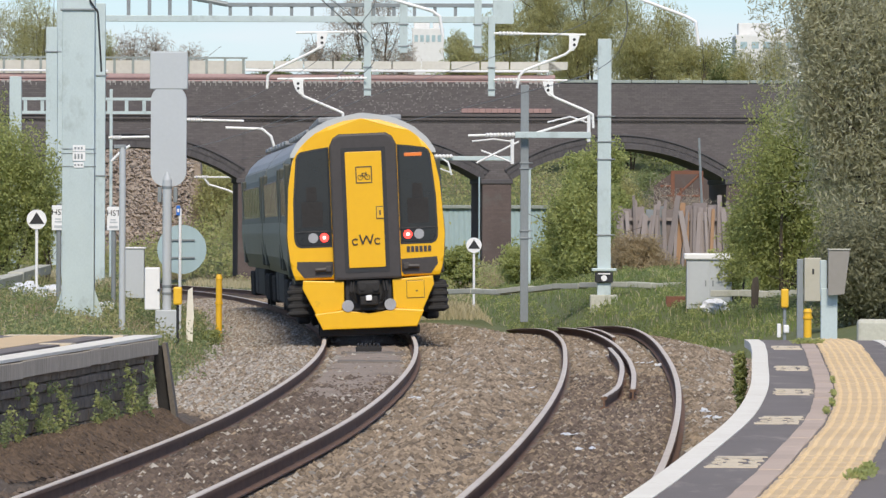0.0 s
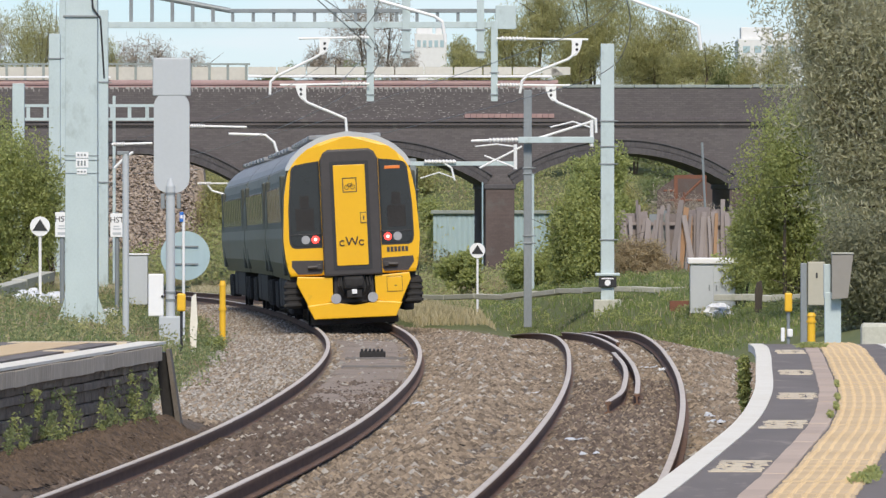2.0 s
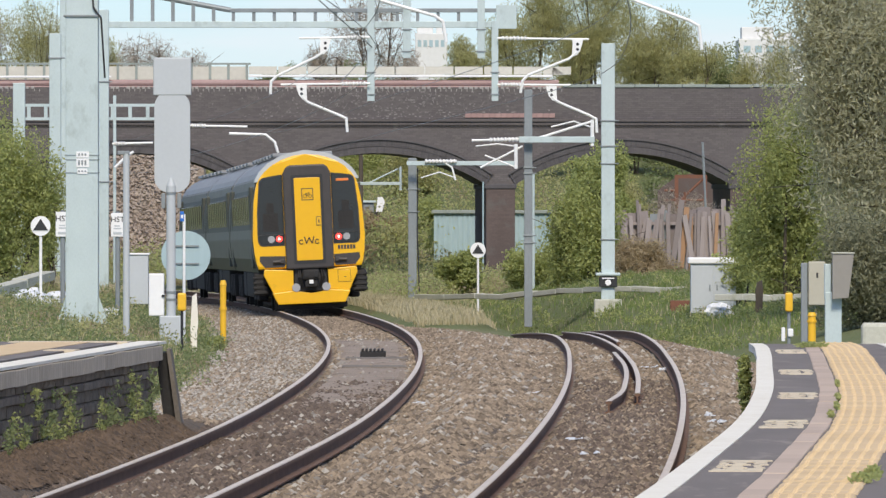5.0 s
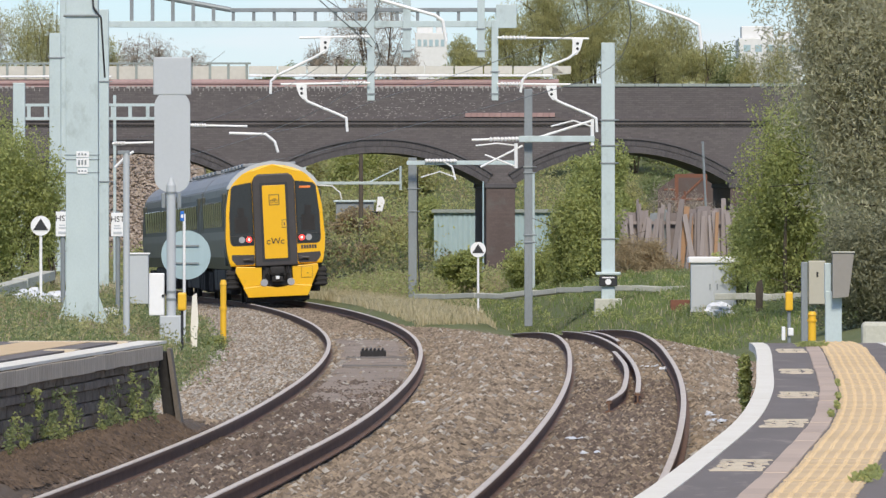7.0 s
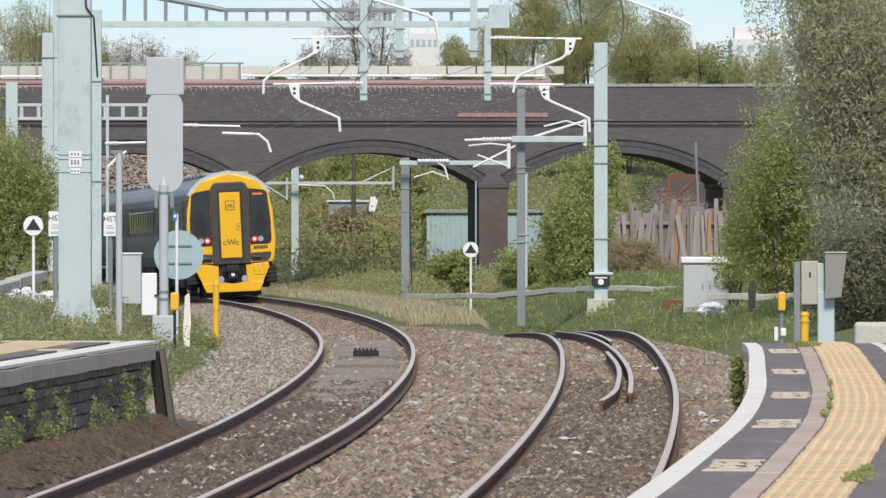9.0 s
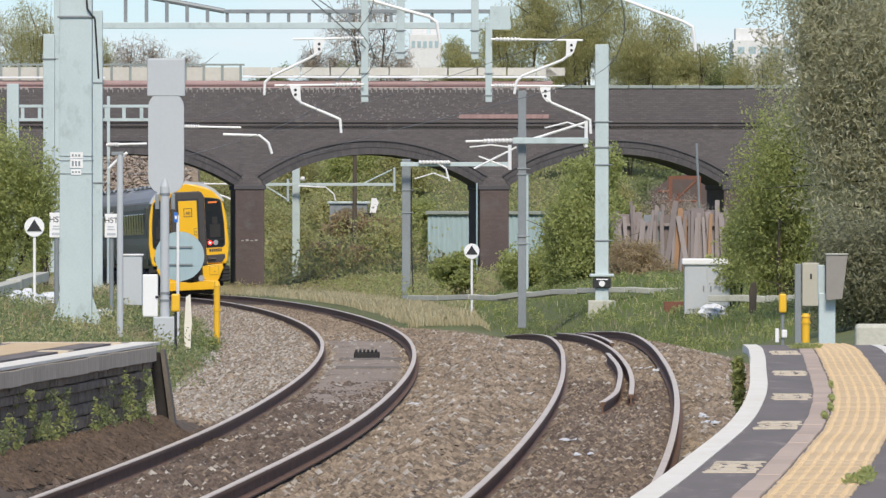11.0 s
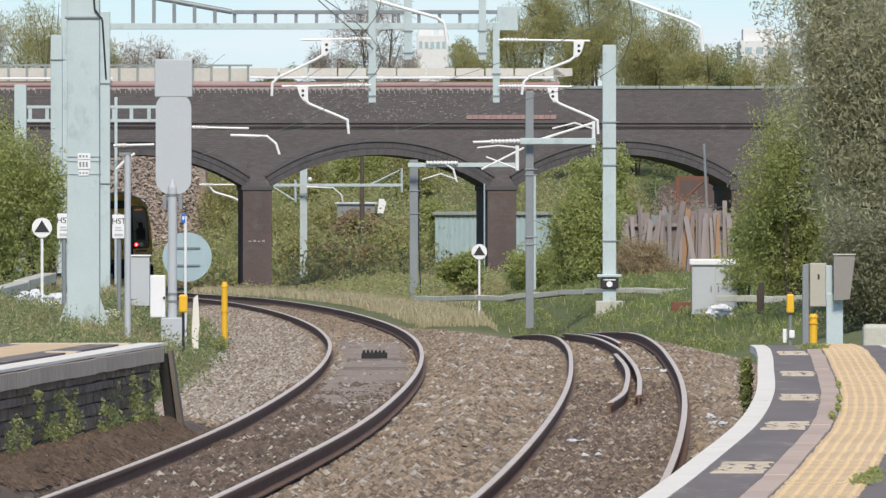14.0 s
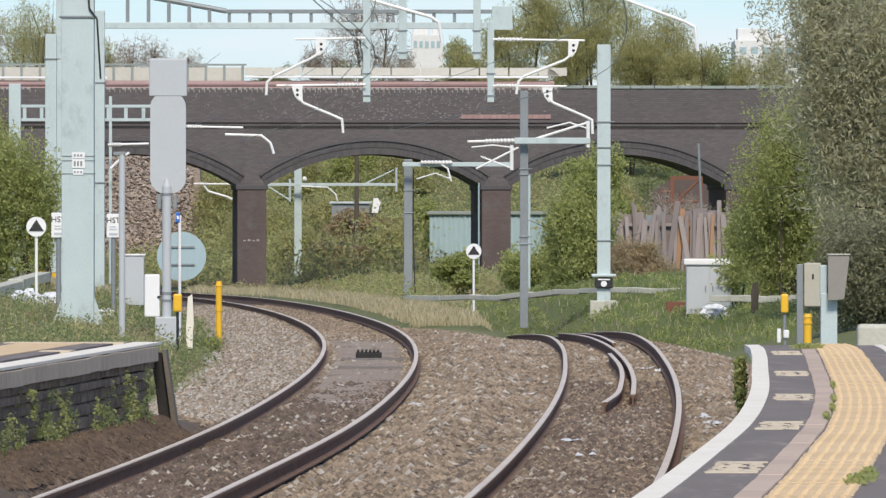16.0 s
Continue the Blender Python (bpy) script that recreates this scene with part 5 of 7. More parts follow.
def build_portal():
    """The big gantry over both tracks with its droppers."""
    y = 276.0
    ob = thing("overhead_gantry", (0, y, 0), "grey steel gantry with a truss boom over the tracks", "gantry")
    bm = B()
    box(bm, -10.241, 2.259, -0.12, 0.12, 7.674, 7.864, 0.01)
    part("bottom_chord", bm, "galv", ob)
    bm = B()
    box(bm, -6.483, 2.259, -0.1, 0.1, 8.140, 8.260, 0.01)
    tube(bm, [(-6.483, 0, 8.209), (-9.552, 0, 8.778), (-10.931, 0, 9.260)], 0.08, 8)
    part("top_chord", bm, "galv_dark", ob)
    for px in (-9.500, -8.862, -8.241, -7.621, -7.000):
        bm = B()
        box(bm, px - 0.055, px + 0.055, -0.06, 0.06, 7.847, 8.364 + 0.009 * 0 + max(0, (-6.483 - px) * 0.185) - 0.12, 0.008)
        part("post", bm, "galv_dark", ob)
    x = -6.397
    while x < 2.086:
        bm = B()
        box(bm, x - 0.05, x + 0.05, -0.06, 0.06, 7.847, 8.157, 0.008)
        part("post", bm, "galv_dark", ob)
        x += 0.625
    bm = B()
    box(bm, 1.621, 2.241, -0.13, -0.09, 7.640, 8.364, 0.01)
    part("end_plate", bm, "galv", ob)
    for a, b, z0, z1 in ((-2.310, -2.086, 5.433, 9.260), (-1.224, -0.983, 6.743, 9.260), (1.052, 1.276, 6.743, 9.260), (1.483, 1.690, 5.433, 7.881)):
        bm = B()
        box(bm, a, b, -0.22, -0.10, z0, z1, 0.01)
        dropper = part("dropper", bm, "galv", ob, "hanging steel post")
        bm = B()
        for z in (z0 + 0.18, z0 + 0.85):
            box(bm, a - 0.04, b + 0.04, -0.25, -0.07, z, z + 0.04)
        part("clamp", bm, "galv_dark", dropper)
    return ob


build_portal()


def hung(pts, ins, hook, label, y=275.6):
    cantilever(pts, ins, y, label, hook)


hung([(-3.552, 6.984), (-3.862, 6.778), (-5.069, 6.191), (-5.241, 6.019), (-5.259, 5.640)], ((-4.379, 7.347), (-2.224, 7.381)), (-3.586, 7.329, 6.916), "pale bent arm hung from the gantry")
hung([(-4.328, 5.605), (-4.121, 5.398), (-3.172, 5.002), (-2.948, 4.898), (-2.914, 4.484)], ((-4.948, 5.933), (-2.224, 5.967)), (-4.310, 5.916, 5.536), "pale bent arm hung from the gantry")
hung([(4.103, 6.933), (3.828, 6.709), (2.603, 6.226), (2.431, 6.053), (2.362, 5.674)], ((4.448, 7.312), (1.655, 7.347)), (4.103, 7.295, 6.881), "pale bent arm hung from the gantry")
hung([(3.293, 5.571), (3.517, 5.398), (4.448, 5.002), (4.672, 4.881), (4.690, 4.467)], ((3.897, 5.916), (1.655, 5.933)), (3.310, 5.881, 5.502), "pale bent arm hung from the gantry")
cantilever([(-2.057, 7.636), (-1.700, 7.493), (-0.200, 7.064), (0.000, 6.921), (0.086, 6.407)], None, 228, "pale bent arm of a nearer gantry")
cantilever([(4.300, 7.693), (4.729, 7.493), (6.200, 6.950), (6.457, 6.807), (6.529, 6.207)], None, 228, "pale bent arm of a nearer gantry")
cantilever([(-6.714, 4.504), (-5.571, 4.468), (-5.286, 4.236), (-5.179, 3.896)], ((-6.143, 4.718), (-8.071, 4.754)), 284, "pale bent arm on the bridge side mast")
cantilever([(-9.455, 3.018), (-9.273, 2.791), (-8.500, 2.564), (-8.182, 2.405)], ((-8.159, 3.086), (-9.864, 3.086)), 364, "pale bent arm beyond the bridge")
cantilever([(-9.100, 3.833), (-9.317, 3.700), (-9.650, 3.367)], ((-8.533, 4.100), (-9.733, 4.067)), 266, "pale bent arm beside the tall mast")


def build_near_beam():
    ob = thing("gantry_beam", (0, 228, 8.35), "steel gantry beam carrying the nearer arms", "gantry")
    bm = B()
    box(bm, -9.6, 5.6, -0.1, 0.1, 0.0, 0.25, 0.01)
    part("beam", bm, "galv", ob)
    for x, z in ((-2.05, 7.63), (4.30, 7.69)):
        bm = B()
        rod(bm, (x, 0, z - 8.35 - 0.12), (x, 0, 0.05), 0.06, n=10)
        part("hanger", bm, "galv", ob)
    bm = B()
    box(bm, -9.65, -9.35, -0.15, 0.15, -8.9, 0.0, 0.01)
    part("leg", bm, "galv", ob)


build_near_beam()


def build_masts():
    # the heavy mast behind the platform
    big = column("overhead_mast", (-6.716, 168.42, 0.103), 0.60, 0.55, 7.4, "massive pale grey steel mast behind the platform", flare=0.19)
    bm = B()
    box(bm, -0.34, 0.34, -0.31, 0.31, 5.83 - 0.1, 5.87 - 0.1, 0.008)
    part("joint_plate", bm, "galv_dark", big)
    for i, (za, zb) in enumerate(((272, 282), (284, 299), (302, 311))):
        bm = B()
        box(bm, -0.10 + 0.02 * (i == 2), 0.13 - 0.03 * (i == 2), -0.292, -0.276, 6.187 - za / 95.0 - 0.1, 6.187 - zb / 95.0 - 0.1, 0.004)
        plate = part("number_plate", bm, "white", big, "white structure plate")
        bm = B()
        for j in range(3):
            box(bm, -0.07 + 0.06 * j, -0.035 + 0.06 * j, -0.296, -0.290, 6.187 - (za + 3) / 95.0 - 0.1, 6.187 - (zb - 3) / 95.0 - 0.1)
        part("plate_bars", bm, "galv_dark", plate)
    for za in (278, 286, 309):
        bm = B()
        box(bm, -0.315, 0.315, -0.29, 0.29, 6.187 - za / 95.0 - 0.105, 6.187 - za / 95.0 - 0.095)
        part("strap", bm, "galv_dark", big)
    bm = B()
    tube(bm, [(0.18, -0.32, 6.4), (0.22, -0.32, 5.9), (0.36, -0.31, 5.7), (0.40, -0.2, 5.0), (0.42, -0.1, 4.6)], 0.018, 6)
    part("cable", bm, "black", big, "black down cable")
    back = column("overhead_mast", (-9.231, 246.15, 0.219), 0.27, 0.30, 7.6, "pale grey steel mast standing behind the heavy one", bands=(5.635, 2.912))
    column("overhead_mast", (-9.528, 222.22, 1.061), 0.28, 0.30, 6.519, "pale grey mast half hidden by a bush", bands=(5.908,))
    column("overhead_mast", (-12.097, 258.06, 0.595), 0.34, 0.3, 5.756, "short mast end behind a bush")
    column("overhead_mast", (-9.683, 266.67, 0.367), 0.09, 0.09, 5.500, "thin steel post beside the masts", category="post")
    # the gantry beam on the left in front of the bridge
    ob = thing("gantry_beam", (0, 262, 0), "short pale ladder beam between the masts", "gantry")
    bm = B()
    box(bm, -12.197, -8.344, -0.08, 0.08, 5.122, 5.204)
    box(bm, -12.197, -8.344, -0.08, 0.08, 4.729, 4.811)
    part("chord", bm, "galv", ob)
    for px in (-12.000, -11.508, -10.984, -9.574, -9.066, -8.557):
        bm = B()
        box(bm, px - 0.05, px + 0.05, -0.06, 0.06, 4.778, 5.155)
        part("post", bm, "galv", ob)
    # right of the tracks
    tall = column("overhead_mast", (4.056, 222.22, -0.119), 0.33, 0.30, 6.269, "tall pale blue-grey steel mast beside the track", bands=(4.367, 3.742, 3.311, 1.450))
    z = 0.603 - tall.location.z
    bm = B()
    box(bm, -0.30, 0.30, -0.28, 0.28, z - 0.04, z + 0.03, 0.015)
    part("collar_plate", bm, "galv", tall)
    bm = B()
    box(bm, -0.22, 0.22, -0.24, -0.16, z - 0.32, z - 0.06, 0.02)
    sign = part("sign_plate", bm, "black", tall, "black plate with a white symbol")
    bm = B()
    rod(bm, (0, -0.262, z - 0.21), (0, -0.24, z - 0.21), 0.075, n=14)
    box(bm, -0.15, 0.15, -0.262, -0.24, z - 0.12, z - 0.09)
    part("sign_symbol", bm, "white", sign)
    bm = B()
    box(bm, -0.34, 0.34, -0.30, 0.30, -0.35, 0.10, 0.03)
    part("footing", bm, "trough", tall, "concrete footing")
    thin = column("overhead_mast", (2.097, 222.22, -0.300), 0.20, 0.20, 5.131, "slim dull steel mast with arms over both tracks", "galv_dark", bands=(3.214, 3.075, 1.547, 1.367))
    return thin


build_masts()


def build_arms():
    """The beam and stays on the slim mast, and the masts under and beyond the bridge."""
    ob = thing("cantilever_frame", (2.097, 221.9, 3.908), "grey cantilever beam with stays on the slim mast", "overhead line arm")
    s, ox, oz = 1 / 72.0, 935, 250

    def q(u, v, y=0.0):  # from the drawing units of this bracket to metres about its fixing
        return ((u - ox) * s, y, (oz - v) * s)

    bm = B()
    box(bm, q(918, 0)[0], q(1052, 0)[0], -0.06, 0.06, -0.08, 0.07, 0.01)
    part("beam", bm, "galv", ob)
    for a, b, r in ((q(945, 250), q(1048, 218), 0.03), (q(1048, 215), q(1048, 262), 0.045), (q(850, 300), q(925, 262), 0.025), (q(858, 278), q(915, 300), 0.02), (q(913, 258), q(913, 302), 0.045)):
        bm = B()
        rod(bm, a, b, r, n=8)
        part("stay", bm, "arm", ob)
    bm = B()
    rod(bm, q(835, 252), q(868, 251), 0.03, n=8)
    part("support_tube", bm, "arm", ob)
    bm = B()
    ribbed(bm, q(866, 251), q(918, 250), 0.04, 0.062, 8)
    part("insulator", bm, "insulator", ob)
    for pts in ([q(842, 262), q(880, 258), q(912, 262)], [q(975, 228), q(1015, 218), q(1045, 228)]):
        bm = B()
        tube(bm, pts, 0.02, 6)
        part("dropper_wire", bm, "arm", ob)
    ob = thing("cantilever_frame", (-0.931, 275.2, 3.536), "grey cantilever beam under the arch", "overhead line arm")
    s, ox, oz = 1 / 58.0, 730, 292
    bm = B()
    box(bm, q(720, 0)[0], q(915, 0)[0], -0.05, 0.05, -0.07, 0.06, 0.01)
    part("beam", bm, "galv", ob)
    bm = B()
    ribbed(bm, q(752, 289, -0.1), q(808, 289, -0.1), 0.048, 0.072, 9)
    part("insulator", bm, "insulator", ob)
    bm = B()
    tube(bm, [q(788, 292, -0.1), q(800, 300, -0.1), q(806, 322, -0.1)], 0.03, 6)
    tube(bm, [q(745, 318, -0.1), q(778, 308, -0.1), q(806, 318, -0.1)], 0.02, 6)
    part("arm_tube", bm, "arm", ob)
    mast = column("overhead_mast", (-0.931, 275.86, -0.567), 0.26, 0.24, 3.691, "dull steel mast seen under a bridge arch", "galv_dark", bands=(2.743, 2.053))
    bm = B()
    tube(bm, [(0.16, -0.1, 3.398 - mast.location.z), (0.15, -0.12, 1.329 - mast.location.z), (0.22, -0.12, 0.0)], 0.02, 6)
    part("cable", bm, "black", mast)
    column("overhead_mast", (-5.659, 363.64, -0.800), 0.30, 0.27, 3.814, "pale steel mast beyond the bridge")
    ob = thing("cantilever_frame", (-5.659, 363.0, 3.064), "grey beam with an arm beyond the bridge", "overhead line arm")
    s, ox, oz = 1 / 44.0, 535, 328
    bm = B()
    box(bm, q(478, 0)[0], q(710, 0)[0], -0.05, 0.05, -0.06, 0.06, 0.01)
    part("beam", bm, "galv", ob)
    for a, b, r in ((q(655, 326), q(705, 302), 0.03), (q(709, 298), q(709, 340), 0.05), (q(480, 330), q(520, 355), 0.03), (q(521, 318), q(521, 358), 0.05)):
        bm = B()
        rod(bm, a, b, r, n=8)
        part("stay", bm, "galv", ob)
    bm = B()
    tube(bm, [q(540, 331, -0.1), q(588, 333, -0.1), q(602, 345, -0.1), q(605, 357, -0.1)], 0.03, 6)
    bmesh.ops.create_uvsphere(bm, u_segments=10, v_segments=6, radius=0.10, matrix=Matrix.Translation(q(547, 318, -0.1)))
    part("arm_tube", bm, "arm", ob)
    # wires over both tracks
    for fx, fz, nm in ((line_x, line_z, "left"), (right_x, line_z, "right")):
        for h, sag, r in ((4.75, 0.0, 0.007), (5.75, 0.5, 0.007)):
            ob = sweep("overhead_wire", fx, fz, 0.1, h, -40, 500, 6, [(r, 0), (0, r), (-r, 0), (0, -r)], "galv_dark")
            tagged(ob, "thin dark overhead line wire above the track", "overhead wire")
    ob = thing("tie_wire", (0, 0, 0), "thin dark bracing wire of the gantry", "wire")
    bm = B()
    rod(bm, (-4.051, 271.19, 8.704), (-2.138, 275.86, 7.053), 0.018, n=5)
    rod(bm, (-2.138, 275.86, 7.053), (-3.172, 275.86, 5.950), 0.016, n=5)
    part("wire", bm, "galv_dark", ob)


build_arms()


# ---- lineside things on the left ----
def bars(bm, x0, x1, z0, z1, y, rows):
    h = (z1 - z0) / (2 * rows - 1)
    for i in range(rows):
        box(bm, x0 + 0.01 * (i % 2), x1 - 0.03 * (i % 3), y - 0.004, y + 0.004, z0 + 2 * i * h, z0 + (2 * i + 1) * h)


def letters(text, size, at, material, parent, name="lettering"):
    cu = bpy.data.curves.new(name, "FONT")
    cu.body, cu.size, cu.extrude, cu.align_x = text, size, 0.003, "CENTER"
    tmp = bpy.data.objects.new(name, cu)
    me = bpy.data.meshes.new_from_object(tmp)
    bpy.data.objects.remove(tmp)
    me.materials.clear()
    me.materials.append(M[material])
    ob = new(name, me)
    ob.parent = parent
    ob.matrix_basis = pose(*at, 90, 0, 0)
    return ob


def build_signal():
    g = ground_z(*((-4.790, 160.00, 0.020))[:2])
    ob = thing("railway_signal", (-4.790, 160, g), "grey railway signal seen from behind on a round post", "railway signal")
    k, zg = 0.01, 3.55 + 2.45 - g
    def z(p):
        return zg - p * k
    bm = B()
    box(bm, -0.335, 0.335, -0.07, 0.15, z(172), z(105), 0.02)
    prism(bm, rounded(-0.315, 0.315, z(344), z(165), 0.265, 8), -0.06, 0.14)
    part("backboard", bm, "greybox", ob, "tall pale grey backboard with rounded lower end")
    bm = B()
    rod(bm, (-0.02, -0.1, -0.2), (-0.02, -0.1, z(332)), 0.082, n=18)
    rod(bm, (-0.02, -0.1, z(332)), (-0.02, -0.1, z(318)), 0.082, 0.03, n=18)
    post = part("post", bm, "greybox", ob)
    bm = B()
    box(bm, -0.22, 0.19, -0.26, 0.10, -0.25, z(562), 0.02)
    part("post_base", bm, "greybox", ob)
    for p in (345, 520, 533):
        bm = B()
        rod(bm, (-0.02, -0.1, z(p) - 0.02), (-0.02, -0.1, z(p) + 0.02), 0.094, n=18)
        part("clamp_band", bm, "galv_dark", post)
    for sx in (-1, 1):
        bm = B()
        box(bm, sx * 0.14 - 0.05, sx * 0.14 + 0.02, -0.12, 0.05, z(372), z(345), 0.01)
        part("bracket", bm, "galv_dark", ob)
    bm = B()
    box(bm, -0.41, -0.14, -0.24, 0.02, z(562), z(487), 0.02)
    case = part("equipment_case", bm, "white", ob, "white equipment case")
    bm = B()
    rod(bm, (-0.16, -0.26, z(527)), (-0.16, -0.23, z(527)), 0.025, n=10)
    part("lock", bm, "black", case)


build_signal()


def build_left_signs():
    def g(x, y):
        return ground_z(x, y)
    # round board seen from behind
    x, y = -4.691, 164.9
    ob = thing("speed_board", (x, y, g(x, y)), "round grey board on a white post, seen from behind", "railway sign")
    zc = 1.419 - ob.location.z
    bm = B()
    rod(bm, (0, 0.0, zc), (0, 0.03, zc), 0.45, n=40)
    part("disc", bm, "sheeting", ob, "pale blue-grey aluminium disc")
    for dz in (0.17, -0.15):
        bm = B()
        box(bm, -0.24, 0.24, -0.03, 0.0, zc + dz - 0.015, zc + dz + 0.015)
        part("stiffener", bm, "galv_dark", ob)
    bm = B()
    rod(bm, (-0.03, -0.06, -0.2), (-0.03, -0.06, zc + 0.75), 0.028, n=10)
    post = part("post", bm, "white", ob, "white tubular post")
    bm = B()
    box(bm, -0.10, -0.03, -0.10, -0.085, zc + 0.62, zc + 0.80, 0.006)
    part("blue_plate", bm, "blue", ob, "small blue number plate")
    bm = B()
    box(bm, -0.085, -0.045, -0.106, -0.1, zc + 0.68, zc + 0.74)
    part("plate_bar", bm, "white", ob)
    # stop boards
    for x, y, zb, h in ((-6.857, 190.5, 1.652, 0.50), (-7.648, 181.8, 1.689, 0.50)):
        ob = thing("stop_board", (x, y, g(x, y)), "white stop board with black letters on a grey post", "railway sign", "stop boards")
        z0 = zb - ob.location.z
        bm = B()
        box(bm, -0.14, 0.14, -0.03, 0.0, z0, z0 + h, 0.008)
        board = part("board", bm, "white", ob)
        letters("HST", 0.165, (0.0, -0.034, z0 + 0.31), "black", board)
        bm = B()
        bars(bm, -0.08, 0.08, z0 + 0.16, z0 + 0.24, -0.033, 2)
        bars(bm, -0.09, 0.09, z0 + 0.05, z0 + 0.10, -0.033, 1)
        part("small_lettering", bm, "greybox", board)
        bm = B()
        rod(bm, (0.0, 0.05, -0.2), (0.0, 0.05, z0 + h + 0.03), 0.05, n=10)
        part("post", bm, "galv_dark", ob)
    # triangle signs
    for x, y, zc, lab in ((0.930, 240.0, 1.086, "round white sign with a black triangle on a white post"), (-8.279, 186.0, 1.892, "round white sign with a black triangle, half in the bushes")):
        ob = thing("triangle_sign", (x, y, g(x, y)), lab, "railway sign", "triangle signs")
        z = zc - ob.location.z
        bm = B()
        rod(bm, (0, 0, z), (0, 0.03, z), 0.205, n=32)
        disc = part("disc", bm, "white", ob)
        bm = B()
        prism(bm, [(-0.155, z - 0.09), (0.155, z - 0.09), (0.0, z + 0.15)], -0.012, 0.005)
        part("triangle", bm, "black", disc)
        bm = B()
        rod(bm, (0, 0.05, -0.2), (0, 0.05, z - 0.1), 0.032, n=10)
        part("post", bm, "white", ob)
    # lamp pole
    x, y = -5.500, 157.0
    ob = thing("pole", (x, y, g(x, y)), "thin grey steel pole behind the platform", "post")
    bm = B()
    rod(bm, (0, 0, -0.2), (0, 0, 3.234 - ob.location.z), 0.056, n=12)
    part("shaft", bm, "greybox", ob)
    bm = B()
    box(bm, -0.15, 0.06, -0.05, 0.05, 3.215 - ob.location.z, 3.283 - ob.location.z, 0.01)
    part("cap", bm, "galv_dark", ob)
    # yellow marker posts, telephone box, cabinets
    x, y = -4.183, 172.0
    ob = thing("marker_post", (x, y, g(x, y)), "yellow plastic marker post with a pale cap", "post")
    bm = B()
    rod(bm, (0, 0, -0.2), (0, 0, 0.826 - ob.location.z), 0.06, n=14)
    part("shaft", bm, "yellowpost", ob)
    bm = B()
    rod(bm, (0, 0, 0.332 - ob.location.z), (0, 0, 0.385 - ob.location.z), 0.075, n=14)
    part("collar", bm, "yellowpost", ob)
    bm = B()
    rod(bm, (0, 0, 0.805 - ob.location.z), (0, 0, 0.902 - ob.location.z), 0.072, 0.045, n=14)
    part("cap", bm, "yellowpost", ob)
    x, y = -4.476, 155.0
    ob = thing("telephone_box", (x, y, g(x, y)), "yellow lineside telephone box on a black post", "telephone")
    bm = B()
    box(bm, -0.075, 0.075, -0.08, 0.06, 0.528 - ob.location.z, 0.838 - ob.location.z, 0.03)
    part("case", bm, "yellowpost", ob)
    bm = B()
    rod(bm, (0.0, 0.0, -0.2), (0.0, 0.0, 0.528 - ob.location.z), 0.025, n=10)
    part("post", bm, "black", ob)
    x, y = -4.465, 162.0
    ob = thing("flaking_post", (x, y, g(x, y)), "white post with flaking paint in the weeds", "post")
    bm = B()
    prism(bm, [(-0.05, -0.2), (0.05, -0.2), (0.06, 0.35), (0.08, 0.5), (0.05, 0.763 - ob.location.z), (-0.03, 0.703 - ob.location.z), (-0.06, 0.42)], -0.03, 0.03)
    part("shaft", bm, "whiteline", ob)
    x, y = -6.725, 200.0
    ob = thing("lineside_cabinet", (x, y, g(x, y)), "plain grey lineside cabinet in the weeds", "cabinet")
    bm = B()
    box(bm, -0.21, 0.21, -0.2, 0.2, 0.0, 1.213 - ob.location.z, 0.015)
    body = part("body", bm, "greybox", ob)
    bm = B()
    box(bm, -0.24, 0.24, -0.23, 0.23, 1.213 - ob.location.z, 1.250 - ob.location.z, 0.01)
    part("lid", bm, "white", ob)


build_left_signs()


def build_bag(x, y, r, seed, label):
    bm = B()
    bmesh.ops.create_icosphere(bm, subdivisions=3, radius=r)
    for v in bm.verts:
        n = noise.noise(v.co * (2.2 / r) + Vector((seed, 0, 0))) + 0.5 * noise.noise(v.co * (6 / r))
        v.co = Vector((v.co.x * 1.3, v.co.y, v.co.z * 0.8)) * (1 + 0.45 * n)
    ob = part("plastic_bag", bm, "plastic", None, label)
    ob.location = (x, y, ground_z(x, y) + r * 0.6)
    return tagged(ob, label, "litter", "litter on the verge")


for px, py, r, k in ((-8.576, 188.0, 0.24, 1), (-8.400, 187.0, 0.20, 2), (-7.930, 186.0, 0.26, 3), (-6.693, 182.0, 0.13, 4), (5.925, 198.0, 0.20, 5)):
    build_bag(px, py - (4 if k == 5 else 0), r * (1.1 if k == 5 else 1), k, "crumpled white plastic bag in the weeds")


# ---- concrete troughing ----
def build_trough(name, a, b, h, w, label, n, wob=0.03):
    ob = thing(name, (0, 0, 0), label, "cable trough")
    a, b = Vector(a), Vector(b)
    for i in range(n):
        p, q = a.lerp(b, i / n), a.lerp(b, (i + 0.985) / n)
        p.z += random.uniform(-wob, wob)
        q.z += random.uniform(-wob, wob)
        d = (q - p)
        m = Matrix.Translation(p) @ d.to_track_quat("X", "Z").to_matrix().to_4x4()
        bm = B()
        box(bm, 0, d.length, -w / 2, w / 2, -h, 0, 0.015, m)
        part("trough_section", bm, "trough", ob)


